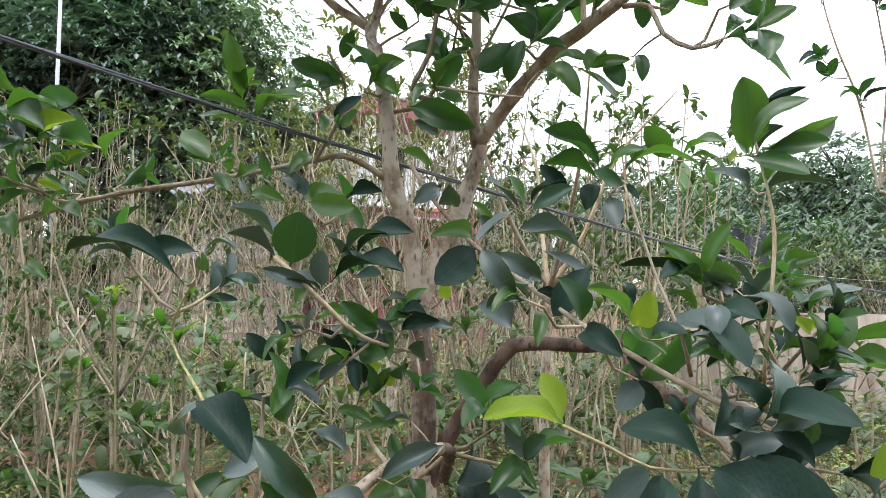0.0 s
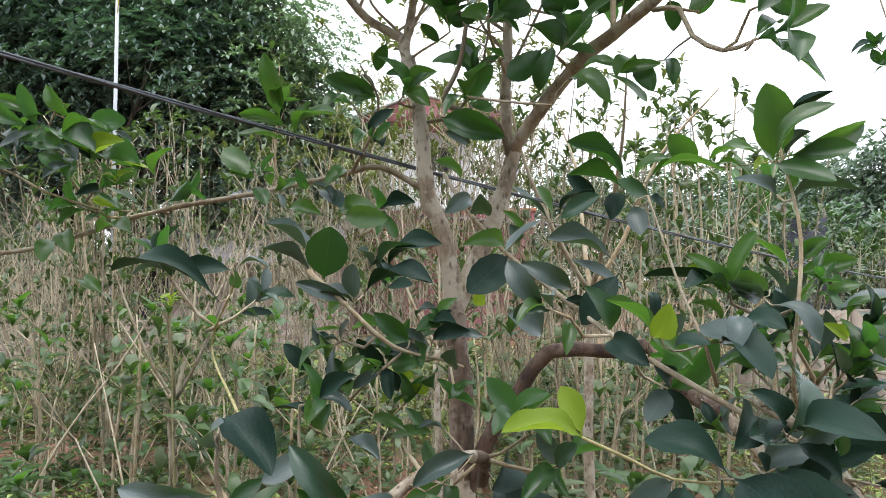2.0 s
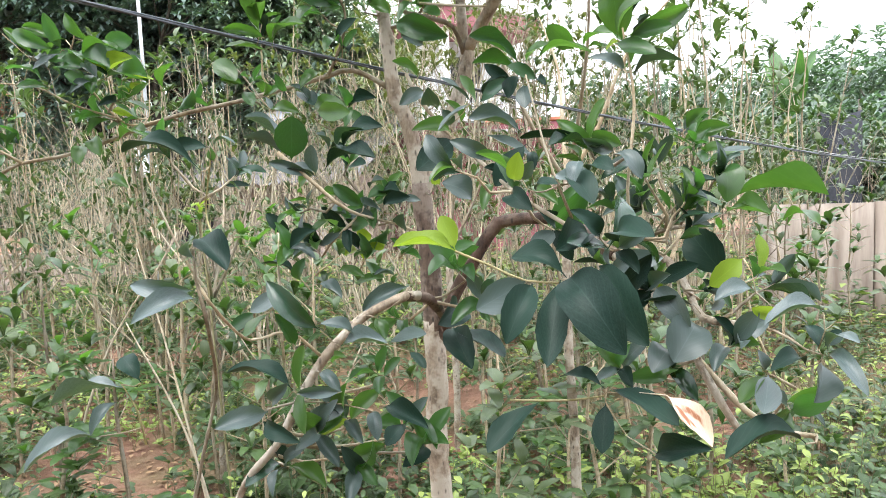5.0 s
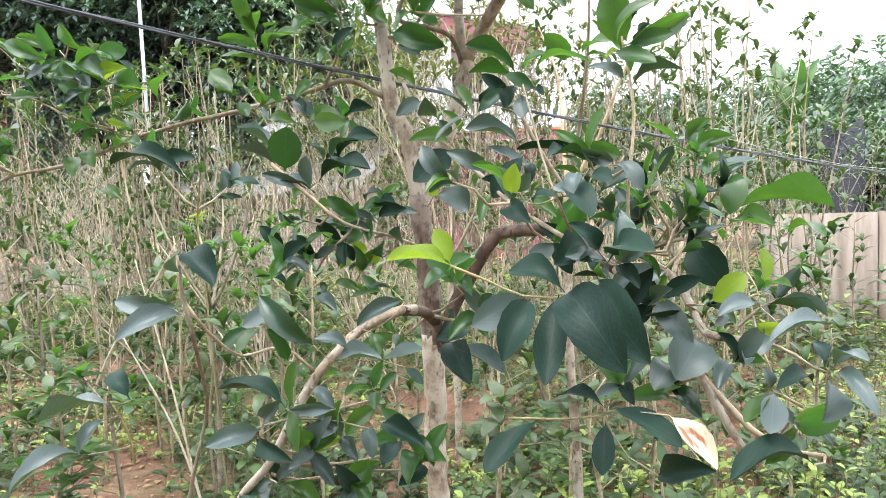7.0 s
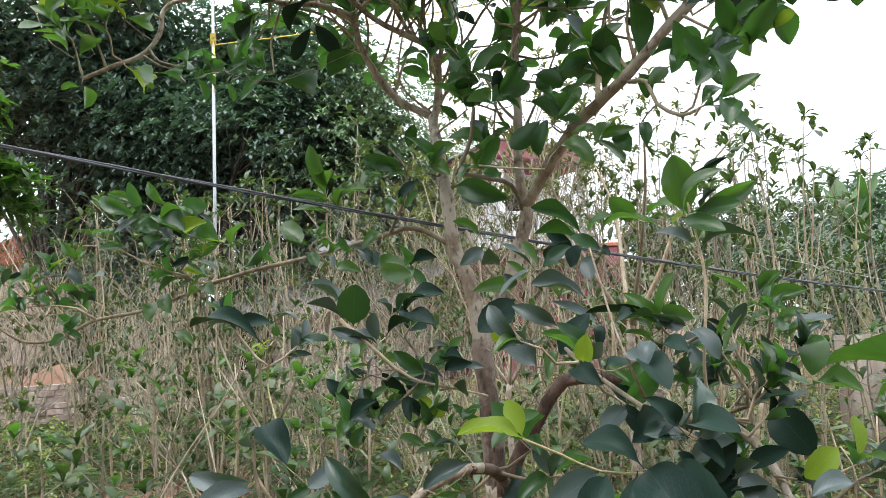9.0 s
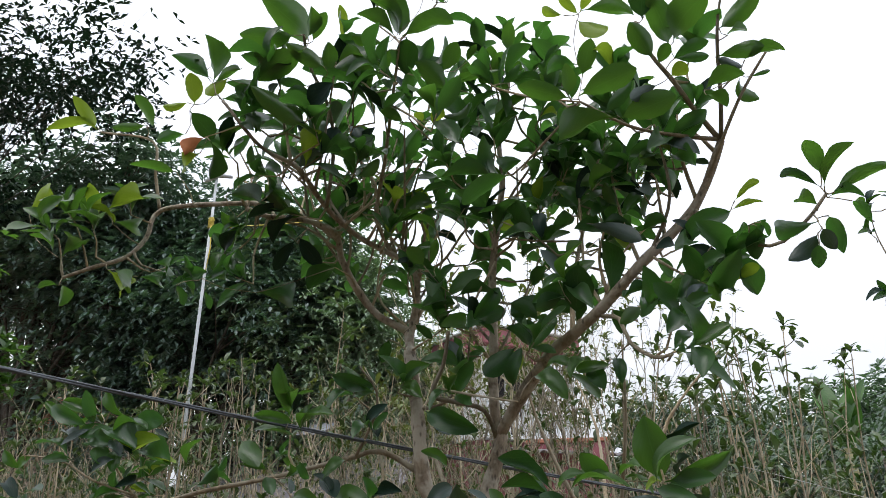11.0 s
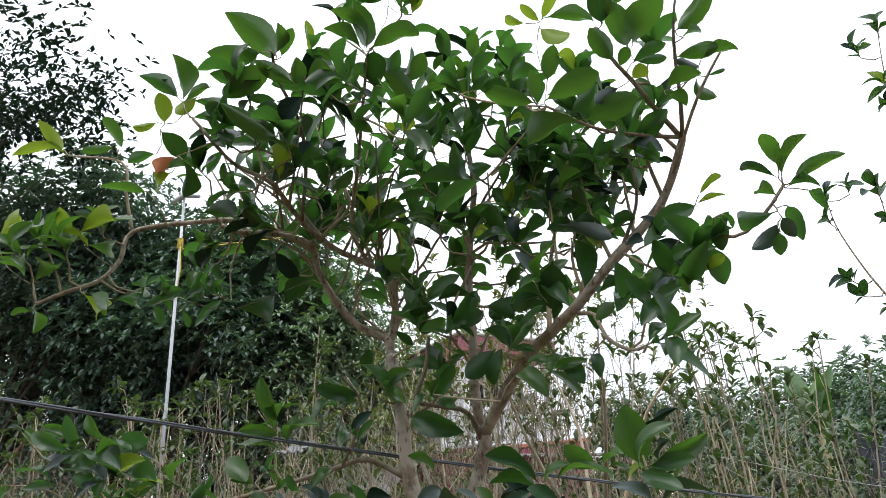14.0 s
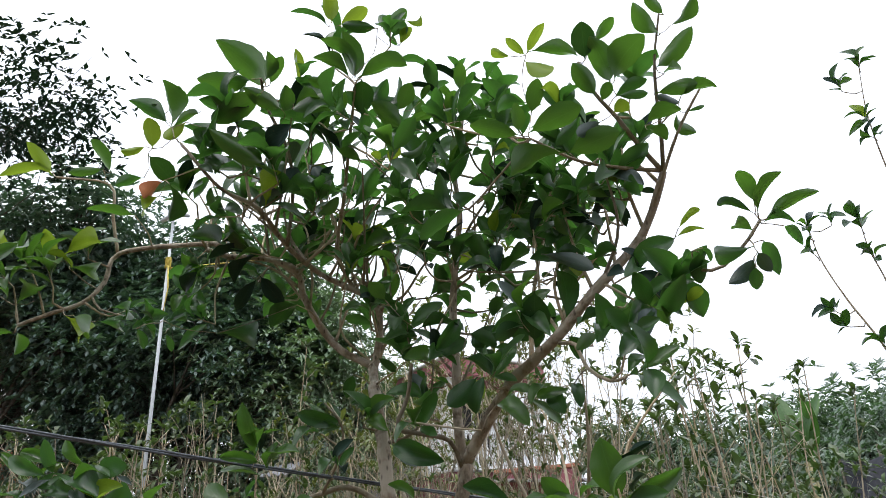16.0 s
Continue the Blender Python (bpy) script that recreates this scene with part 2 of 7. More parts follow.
M = {
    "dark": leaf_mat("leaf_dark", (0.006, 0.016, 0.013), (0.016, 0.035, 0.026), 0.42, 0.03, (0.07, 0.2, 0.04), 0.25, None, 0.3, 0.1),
    "wet": leaf_mat("leaf_wet", (0.009, 0.026, 0.018), (0.026, 0.055, 0.036), 0.2, 0.1, (0.07, 0.2, 0.025), 0.5, None, 0.3, 0.4),
    "green": leaf_mat("leaf_green", (0.013, 0.036, 0.012), (0.038, 0.08, 0.022), 0.3, 0.26, (0.15, 0.38, 0.035), 0.2, None, 0.3, 0.42),
    "mid": leaf_mat("leaf_mid", (0.01, 0.028, 0.013), (0.03, 0.068, 0.025), 0.3, 0.27, (0.12, 0.36, 0.045), 0.2, None, 0.3, 0.42),
    "lime": leaf_mat("leaf_lime", (0.075, 0.14, 0.009), (0.155, 0.235, 0.022), 0.42, 0.36, (0.32, 0.48, 0.035), 0.0),
    # sky sheen on glossy leaves is put into this pale blue-grey colour
    "pale": leaf_mat("leaf_pale_sheen", (0.042, 0.064, 0.063), (0.09, 0.117, 0.117), 0.32, 0.1, (0.12, 0.28, 0.06), 0.3, None, 0.3, 0.3),
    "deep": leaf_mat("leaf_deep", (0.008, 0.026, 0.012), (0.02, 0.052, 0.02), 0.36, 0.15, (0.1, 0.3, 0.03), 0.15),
    # weaker sheen on the same leaves, also held in the base colour
    "grey": leaf_mat("leaf_grey_sheen", (0.022, 0.038, 0.036), (0.058, 0.08, 0.077), 0.32, 0.1, (0.1, 0.24, 0.05), 0.3, None, 0.35, 0.3),
    "burnt": leaf_mat("leaf_burnt", (0.5, 0.38, 0.27), (0.68, 0.56, 0.44), 0.5, 0.2, (0.6, 0.38, 0.2), 0.2, (0.27, 0.1, 0.055)),
    "rust": leaf_mat("leaf_rust", (0.3, 0.09, 0.035), (0.42, 0.15, 0.06), 0.5, 0.2, (0.6, 0.25, 0.1), 0.2, (0.12, 0.16, 0.03)),
    "weed": leaf_mat("leaf_weed", (0.003, 0.01, 0.005), (0.05, 0.085, 0.03), 0.3, 0.1, (0.16, 0.36, 0.05), 0.0, None, 0.45, 0.28),
    "weed_light": leaf_mat("leaf_weed_light", (0.045, 0.085, 0.018), (0.24, 0.3, 0.08), 0.3, 0.18, (0.28, 0.45, 0.06), 0.0, None, 0.45),
    "fresh": leaf_mat("leaf_fresh", (0.02, 0.055, 0.02), (0.085, 0.15, 0.055), 0.34, 0.22, (0.16, 0.42, 0.05), 0.0, None, 0.4),
    "sapling_leaf": leaf_mat("leaf_sapling", (0.012, 0.022, 0.012), (0.075, 0.1, 0.048), 0.32, 0.12, (0.18, 0.36, 0.05), 0.0, None, 0.4),
    "yellow_leaf": leaf_mat("leaf_yellowish", (0.024, 0.045, 0.016), (0.125, 0.155, 0.05), 0.36, 0.16, (0.28, 0.36, 0.06), 0.0, None, 0.4),
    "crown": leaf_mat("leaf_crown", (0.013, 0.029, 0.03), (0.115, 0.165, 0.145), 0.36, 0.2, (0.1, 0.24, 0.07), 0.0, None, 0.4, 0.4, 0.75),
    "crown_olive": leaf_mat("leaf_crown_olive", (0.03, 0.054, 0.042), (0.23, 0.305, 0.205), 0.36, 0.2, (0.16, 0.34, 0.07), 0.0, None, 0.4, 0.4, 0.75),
    # distance haze is blended into this pale grey-green leaf colour
    "far": leaf_mat("leaf_far_haze", (0.04, 0.06, 0.052), (0.13, 0.168, 0.138), 0.45, 0.2, (0.12, 0.28, 0.06), 0.0, None, 0.4),
    "litter": leaf_mat("leaf_litter", (0.09, 0.055, 0.032), (0.3, 0.195, 0.115), 0.7, 0.1, (0.4, 0.2, 0.08), 0.0, None, 0.4),
    "bark": bark_mat("bark_grey", (0.13, 0.098, 0.068), (0.335, 0.27, 0.2), (0.44, 0.395, 0.325)),
    "bark_mid": bark_mat("bark_worn", (0.04, 0.026, 0.019), (0.13, 0.09, 0.066), (0.22, 0.175, 0.14)),
    "bark_red": bark_mat("bark_brown", (0.022, 0.012, 0.008), (0.09, 0.052, 0.036), (0.14, 0.1, 0.075)),
    "twig": bark_mat("bark_twig", (0.2, 0.155, 0.1), (0.4, 0.325, 0.22), (0.42, 0.375, 0.29), 40, False),
    "shoot": bark_mat("bark_shoot", (0.18, 0.16, 0.07), (0.33, 0.31, 0.15), (0.38, 0.35, 0.2), 40, False),
    "cane": bark_mat("bark_cane", (0.19, 0.15, 0.1), (0.55, 0.475, 0.36), (0.48, 0.435, 0.345), 18, False),
    "dark_bark": bark_mat("bark_dark", (0.04, 0.03, 0.022), (0.1, 0.08, 0.06), (0.14, 0.13, 0.11), 12, False),
    "cable": surface("cable_black", (0.05, 0.06, 0.075), (0.1, 0.115, 0.135), 30, 0.45, 200, 0.0005),
    "wire": surface("wire_grey", (0.4, 0.4, 0.4), (0.55, 0.55, 0.55), 30, 0.5, 200, 0.0005),
    "pipe": surface("pipe_white", (0.4, 0.43, 0.46), (0.54, 0.57, 0.6), 6, 0.4, 80, 0.0008),
    "rope": surface("rope_yellow", (0.55, 0.42, 0.06), (0.7, 0.58, 0.14), 60, 0.8, 300, 0.001),
    "concrete": surface("concrete_panel", (0.16, 0.125, 0.1), (0.33, 0.285, 0.24), 9, 0.9, 50, 0.004, (0.42, 0.34, 0.28), 0.8, stretch=0.14),
    "brick_grey": surface("brick_pink_grey", (0.34, 0.27, 0.24), (0.58, 0.49, 0.44), 16, 0.9, 90, 0.004, (0.4, 0.38, 0.3), 0.6, vary=0.45),
    "brick_red": surface("brick_red", (0.34, 0.12, 0.075), (0.5, 0.21, 0.14), 9, 0.9, 90, 0.003, vary=0.3),
    "mortar": surface("mortar", (0.3, 0.27, 0.24), (0.42, 0.39, 0.35), 20, 0.95, 120, 0.002),
    "facade_red": surface("facade_paint_red", (0.26, 0.08, 0.098), (0.35, 0.135, 0.155), 2, 0.85, 40, 0.002),
    "white": surface("paint_white", (0.68, 0.7, 0.72), (0.8, 0.81, 0.82), 2, 0.7, 40, 0.001, (0.7, 0.68, 0.62), 0.3),
    "sheet": surface("roof_sheet_grey", (0.12, 0.115, 0.125), (0.27, 0.255, 0.265), 3, 0.8, 30, 0.003, (0.5, 0.46, 0.42), 0.5),
    "awning": surface("awning_sheet_blue_grey", (0.24, 0.26, 0.3), (0.36, 0.38, 0.42), 4, 0.6, 40, 0.002),
    "heap": surface("soil_heap_red", (0.25, 0.135, 0.09), (0.38, 0.225, 0.15), 5, 0.95, 30, 0.02),
    "tile": surface("roof_tile_red", (0.4, 0.14, 0.08), (0.58, 0.26, 0.16), 7, 0.85, 60, 0.003),
    # near-black colour that stands for the shade inside openings
    "opening_shade": surface("interior_shade", (0.02, 0.02, 0.024), (0.04, 0.04, 0.045), 4, 0.9),
    "black_net": surface("shade_net", (0.02, 0.022, 0.03), (0.045, 0.048, 0.06), 20, 0.9, 200, 0.002),
}


def ground_mat():
    m, n, l, p = mat("soil_red")
    co = n.new("ShaderNodeTexCoord")
    a, b, c, d = noise_tex(n, 6, 6, 0.7), noise_tex(n, 0.7, 4), noise_tex(n, 45, 6, 0.75), noise_tex(n, 0.22, 3)
    for t in (a, b, c, d):
        l.new(co.outputs["Object"], t.inputs["Vector"])
    r = ramp(n, [(0.3, (0.12, 0.05, 0.027)), (0.55, (0.255, 0.135, 0.087)), (0.75, (0.34, 0.225, 0.16))])
    l.new(a.outputs["Fac"], r.inputs["Fac"])
    g = ramp(n, [(0.45, (0, 0, 0)), (0.62, (0.75, 0.75, 0.75))])
    l.new(b.outputs["Fac"], g.inputs["Fac"])
    moss = ramp(n, [(0.35, (0.05, 0.09, 0.03)), (0.65, (0.2, 0.2, 0.09))])
    l.new(c.outputs["Fac"], moss.inputs["Fac"])
    col = mixrgb(n, l, g.outputs["Color"], r.outputs["Color"], moss.outputs["Color"])
    l.new(col, p.inputs["Base Color"])
    p.inputs["Roughness"].default_value = 0.95
    bump(n, l, c.outputs["Fac"], 0.9, 0.03, p)
    return m


M["soil"] = ground_mat()

# ---- mesh helpers ----
rng = random.Random(11)


class Acc:
    """Collects vertices, faces and leaf coordinates of one mesh."""

    def __init__(self):
        self.v, self.f, self.uv = [], [], []

    def add(self, verts, faces, uvs=None):
        k = len(self.v)
        self.v.extend(verts)
        self.uv.extend(uvs if uvs is not None else [(0.3, 0.5)] * len(verts))
        self.f.extend([tuple(i + k for i in f) for f in faces])

    def mesh(self, name, material, smooth=True):
        me = bpy.data.meshes.new(name)
        me.from_pydata([tuple(p) for p in self.v], [], self.f)
        layer = me.uv_layers.new(name="UVMap")
        idx = np.empty(len(me.loops), dtype=np.int32)
        me.loops.foreach_get("vertex_index", idx)
        layer.data.foreach_set("uv", np.array(self.uv, dtype=np.float32)[idx].ravel())
        if smooth:
            me.polygons.foreach_set("use_smooth", [True] * len(me.polygons))
        me.materials.append(material)
        me.update()
        return me


def thing(name, label, category, group="", kind="", at=(0, 0, 0)):
    e = new(name)
    e.empty_display_size = 0.1
    e.location = at
    return tagged(e, label, category, group, kind)


def part(name, me, parent, label="", kind=""):
    ob = new(name, me)
    ob.parent = parent
    if label or kind:
        tagged(ob, label, kind=kind)
    return ob


def smooth_line(pts, radii, step):
    """Catmull-Rom curve through pts, with its radii."""
    pts = [Vector(p) for p in pts]
    ext = [pts[0] * 2 - pts[1]] + pts + [pts[-1] * 2 - pts[-2]]
    out, rad = [], []
    for i in range(len(pts) - 1):
        p0, p1, p2, p3 = ext[i:i + 4]
        k = max(1, int((p2 - p1).length / step))
        for j in range(k):
            t = j / k
            out.append(0.5 * (2 * p1 + (p2 - p0) * t + (2 * p0 - 5 * p1 + 4 * p2 - p3) * t * t + (3 * p1 - p0 - 3 * p2 + p3) * t ** 3))
            rad.append(radii[i] + (radii[i + 1] - radii[i]) * t)
    return out + [pts[-1]], rad + [radii[-1]]


def tube(acc, pts, radii, sides=6, knob=0.0, cap=True):
    side = None
    verts, faces = [], []
    for i, (p, r) in enumerate(zip(pts, radii)):
        d = (pts[min(i + 1, len(pts) - 1)] - pts[max(i - 1, 0)]).normalized()
        if side is None:
            side = d.orthogonal().normalized()
        side = (side - d * side.dot(d)).normalized()
        up = d.cross(side)
        for j in range(sides):
            a = 2 * math.pi * j / sides
            q = side * math.cos(a) + up * math.sin(a)
            k = 1 + knob * (noise.noise(p * 22 + q * 0.9) + 0.5 * noise.noise(p * 70 + q * 2))
            verts.append(p + q * r * k)
    n = len(pts)
    for i in range(n - 1):
        for j in range(sides):
            a, b = i * sides + j, i * sides + (j + 1) % sides
            faces.append((a, b, b + sides, a + sides))
    if cap:
        faces.append(tuple(range(sides))[::-1])
        faces.append(tuple(range((n - 1) * sides, n * sides)))
    acc.add(verts, faces)


def box(acc, lo, hi, bevel=0.0):
    bm = bmesh.new()
    bmesh.ops.create_cube(bm, size=1)
    for v in bm.verts:
        v.co = Vector(((lo[i] + hi[i]) / 2 + v.co[i] * (hi[i] - lo[i]) for i in range(3)))
    if bevel:
        bmesh.ops.bevel(bm, geom=bm.edges[:], offset=bevel, segments=1, affect="EDGES")
    bm.verts.index_update()
    acc.add([v.co.copy() for v in bm.verts], [tuple(v.index for v in f.verts) for f in bm.faces])
    bm.free()


def box_part(name, lo, hi, material, parent, bevel=0.01, label=""):
    a = Acc()
    box(a, lo, hi, bevel)
    return part(name, a.mesh(name, material, False), parent, label)


def leaf_shape(width, fold, droop, twist, rows=6, wave=0.0, seed=0, teeth=0.0):
    """A blade of length 1 along +y, facing +z: elliptic with a short tip, folded at the midrib, arched and a little wavy."""
    verts, uvs, faces = [], [], []
    cols = (-1, -0.55, 0, 0.55, 1) if rows > 4 else (-1, 0, 1)
    for i in range(rows + 1):
        v = 0.5 - 0.5 * math.cos(math.pi * i / rows) if rows > 3 else i / rows
        u = (v - 0.07) / 0.93
        if u < 0.01:
            f = 0.05
        else:
            f = max(0.0, 1 - abs(2 * u ** 1.1 - 1) ** 2.15) ** 0.76
        w = width * 0.5 * max(0.05 if u < 0.5 else 0.012, f)
        arch = droop * math.sin(math.pi * v ** 0.85) * 0.34
        sway = 0.03 * math.sin(seed * 2.3) * math.sin(math.pi * v)
        for c in cols:
            tw = twist * (v - 0.3)
            x = c * w * (1 + teeth * (-1) ** i if abs(c) == 1 and 0.3 < v < 0.92 else 1)
            z = abs(c) ** 1.3 * w * fold + wave * math.sin(v * 7 + c * 2 + seed) * abs(c) * w
            verts.append((x * math.cos(tw) + sway, v, z + arch + x * math.sin(tw)))
            uvs.append((0.5 + c * 0.5, v))
    k = len(cols)
    for i in range(rows):
        for j in range(k - 1):
            a = i * k + j
            faces.append((a, a + 1, a + 1 + k, a + k))
    return verts, faces, uvs


OPEN_SIDE = Vector((0.1, -1, -0.12)).normalized()


def leaf_frame(base, tip, facing=0.5, hint=None):
    """Axes of a leaf from base to tip whose upper side turns towards the sky and the open side."""
    y = tip - base
    length = y.length
    y = y / length
    n = hint if hint else OPEN_SIDE * facing + Vector((0, 0.05, 1)) * (1 - facing)
    n = n - y * n.dot(y)
    if n.length < 0.05:
        n = y.orthogonal()
    n.normalize()
    x = y.cross(n)
    m = Matrix((x, y, n)).transposed().to_4x4()
    m.translation = base
    return m, length


def add_leaf(acc, shape, m, length, width=1.0):
    v, f, uv = shape
    acc.add([m @ Vector((p[0] * length * width, p[1] * length, p[2] * length)) for p in v], f, uv)


def spin(v, axis, a):
    return Matrix.Rotation(a, 3, axis) @ v


# ---- ground ----
def ground_height(x, y):
    d = math.hypot(x, y)
    near = 0.045 * noise.noise(Vector((x * 0.9, y * 0.9, 0))) + 0.03 * noise.noise(Vector((x * 3.1, y * 3.1, 4))) + 0.015 * noise.noise(Vector((x * 9, y * 9, 7)))
    return near * max(0.0, 1 - d / 18)


def build_ground():
    a = Acc()
    xs = sorted(set([round(-10 + 0.16 * i, 3) for i in range(126)] + [-400, -150, -60, -30, -18, 18, 30, 60, 150, 400]))
    ys = sorted(set([round(-2 + 0.16 * i, 3) for i in range(98)] + [-400, -150, -60, -20, -8, 20, 30, 60, 150, 400]))
    k = len(xs)
    verts = [(x, y, ground_height(x, y)) for y in ys for x in xs]
    faces = [(j * k + i, j * k + i + 1, (j + 1) * k + i + 1, (j + 1) * k + i) for j in range(len(ys) - 1) for i in range(k - 1)]
    a.add(verts, faces)
    tagged(new("ground", a.mesh("ground", M["soil"])), "red-brown bare soil with moss and litter", "ground", kind="structure")


build_ground()


# ---- low brick wall behind the nursery ----
def brick_mesh(name, size, material, bevel=0.006):
    a = Acc()
    box(a, tuple(-s / 2 for s in size), tuple(s / 2 for s in size), bevel)
    return a.mesh(name, material, False)


def brick_wall(name, label, at, x0, x1, turn, courses, size, material, joint=0.012):
    w = thing(name, label, "wall", kind="structure", at=at)
    w.rotation_euler = (0, 0, radians(turn))
    L, T, H = size
    hgt = courses * (H + joint)
    core = box_part("core", (-(x1 - x0) / 2, -T / 2 + 0.015, -0.1), ((x1 - x0) / 2, T / 2 - 0.015, hgt - 0.01), M["mortar"], w, 0.004, "grey mortar core")
    me = brick_mesh("brick", size, material)
    for c in range(courses):
        x = -(x1 - x0) / 2 + (0.5 * L if c % 2 else L * 0.02)
        while x + L < (x1 - x0) / 2 + 0.01:
            ob = new("brick", me)
            ob.parent = w
            ob.location = (x + L / 2, rng.uniform(-0.014, 0.012), c * (H + joint) + H / 2)
            ob.rotation_euler = (rng.uniform(-0.02, 0.02), rng.uniform(-0.02, 0.02), rng.uniform(-0.03, 0.03))
            x += L + joint
            if c == courses - 1 and rng.random() < 0.3:
                x += L
    return w


def corrugated(x0, x1, n, low, high):
    """A sloping corrugated sheet, 2 cm thick, from its low edge (y, z) to its high edge."""
    a = Acc()
    cols = [(x0 + (x1 - x0) * i / n, 0.03 * math.cos(i * math.pi / 2.5)) for i in range(n + 1)]
    verts = [(x, y, z + d + t) for y, z in (low, high) for t in (0, 0.02) for x, d in cols]
    k = n + 1
    faces = []
    for i in range(n):
        faces += [(i, i + 1, 2 * k + i + 1, 2 * k + i), (k + i + 1, k + i, 3 * k + i, 3 * k + i + 1), (i + 1, i, k + i, k + i + 1)]
    a.add(verts, faces)
    return a


# ---- house on the slope behind ----
def build_house():
    h = thing("house", "two-storey house with red roof slab and white balcony", "house", at=(-1.83, 16.55, 0))
    h.rotation_euler = (0, 0, radians(46))
    box_part("wall", (-1.4, 1.3, 3.2), (1.4, 3.4, 5.29), M["white"], h, 0.02, "pale plastered upper wall")
    box_part("wall", (-1.5, 0.2, -0.5), (1.5, 5, 3.1), M["facade_red"], h, 0.02, "red lower wall")
    box_part("roof", (-1.55, -0.1, 5.3), (1.5, 3.6, 5.72), M["facade_red"], h, 0.03, "red-edged flat roof slab")
    box_part("roof_edge", (-1.6, -0.15, 5.73), (1.55, 3.65, 5.8), M["white"], h, 0.02, "pale coping")
    for x in (-1.35, 1.3):
        box_part("column", (x - 0.1, 0.1, 3.21), (x + 0.1, 0.3, 5.29), M["white"], h, 0.02, "white column")
    box_part("balcony_floor", (-1.55, -0.1, 3.1), (1.5, 1.29, 3.2), M["white"], h, 0.01)
    box_part("handrail", (-1.5, -0.05, 3.92), (1.5, 0.07, 4.0), M["white"], h, 0.015, "white handrail")
    b = Acc()
    prof = [(0, 0.045), (0.1, 0.03), (0.25, 0.055), (0.45, 0.03), (0.6, 0.025), (0.72, 0.045)]
    tube(b, [Vector((0, 0, z)) for z, _ in prof], [r for _, r in prof], 8)
    me = b.mesh("baluster", M["white"])
    for i in range(20):
        ob = part("baluster", me, h)
        ob.location = (-1.43 + i * 0.15, 0.01, 3.2)
    # dark panel on the closed wall, its colour stands for indoor shade
    w = box_part("window", (-0.5, 1.24, 3.3), (0.5, 1.295, 4.9), M["opening_shade"], h, 0.004, "window drawn as a near-black panel of shade")
    for lo, hi in (((-0.56, 1.2, 3.25), (-0.5, 1.29, 4.96)), ((0.5, 1.2, 3.25), (0.56, 1.29, 4.96)), ((-0.5, 1.2, 4.9), (0.5, 1.29, 4.96)), ((-0.03, 1.2, 3.3), (0.03, 1.235, 4.9))):
        box_part("window_frame", lo, hi, M["white"], w, 0.004)
    s = corrugated(-1.7, 1.7, 60, (-1.6, 2.7), (0.19, 2.9))
    part("porch_roof", s.mesh("porch_roof", M["sheet"]), h, "grey corrugated porch roof")


build_house()


def build_red_wall():
    w = thing("garden_wall", "red painted wall beside the house", "wall", at=(-1.05, 15.6, 0))
    box_part("wall_panel", (-0.9, 0, 0), (0.9, 0.2, 2.95), M["facade_red"], w, 0.02)
    box_part("coping", (-0.95, -0.04, 2.96), (0.95, 0.24, 3.05), M["brick_red"], w, 0.02, "red brick coping")


build_red_wall()


# ---- sheds at the back ----
def build_shed():
    s = thing("shed", "low shed with a grey corrugated sheet roof", "shed", at=(-6.9, 13.4, 0))
    box_part("wall", (-2.6, 0.3, 0), (2.2, 3.6, 2.0), M["brick_grey"], s, 0.02, "weathered block wall")
    # no real hole: a dark panel paints the shade of the doorway
    box_part("doorway", (-2.0, 0.2, 0), (-1.1, 0.295, 1.75), M["opening_shade"], s, 0.01, "doorway drawn as a near-black panel of shade")
    a = corrugated(-3.0, 2.6, 150, (-0.4, 1.75), (3.8, 3.3))
    part("roof", a.mesh("roof", M["sheet"]), s, "grey weathered corrugated sheet")
    b = corrugated(0.4, 1.1, 20, (-0.3, 3.08), (0.5, 3.36))
    part("awning", b.mesh("awning", M["awning"]), s, "pale blue-grey corrugated sheet")
    for x in (0.45, 1.1):
        box_part("awning_post", (x - 0.03, 0.5, 1.9), (x + 0.03, 0.56, 3.37), M["dark_bark"], s, 0.005, "thin wooden post")


build_shed()


def build_tile_house():
    s = thing("outbuilding", "low building with a red clay tile roof", "building", at=(-16.2, 15.0, 0.75))
    box_part("wall", (-2.6, 0, 0), (2.4, 4, 3.2), M["brick_grey"], s, 0.02, "weathered block wall")
    a = Acc()
    for j in range(11):
        for i in range(26):
            x, y, z = -2.9 + i * 0.22, -0.5 + j * 0.2, 2.95 + j * 0.1
            pts = [Vector((x, y, z)), Vector((x, y + 0.26, z + 0.13))]
            tube(a, pts, [0.1, 0.09], 7)
    part("roof", a.mesh("roof", M["tile"]), s, "rows of red clay tiles")


build_tile_house()


# ---- heap of red soil behind the low wall ----
def build_heap():
    a = Acc()
    n, k = 26, 12
    verts = [(0, 0, 0.98)]
    for j in range(1, k + 1):
        for i in range(n):
            u, q = 2 * math.pi * i / n, j / k
            p = Vector((2.3 * q * math.cos(u), 0.9 * q * math.sin(u), 0.98 * (1 - q * q) ** 1.5 - 0.1 * q))
            verts.append(tuple(p + Vector((0, 0, 0.2 * q * noise.noise(p * 2.2) + 0.06 * noise.noise(p * 9)))))
    faces = [(0, 1 + i, 1 + (i + 1) % n) for i in range(n)]
    faces += [(1 + j * n + i, 1 + (j + 1) * n + i, 1 + (j + 1) * n + (i + 1) % n, 1 + j * n + (i + 1) % n) for j in range(k - 1) for i in range(n)]
    a.add(verts, faces)
    ob = tagged(new("mound", a.mesh("mound", M["heap"])), "mound of orange-red bare soil behind the wall", "mound")
    ob.location = (-10.39, 10.2, 0)


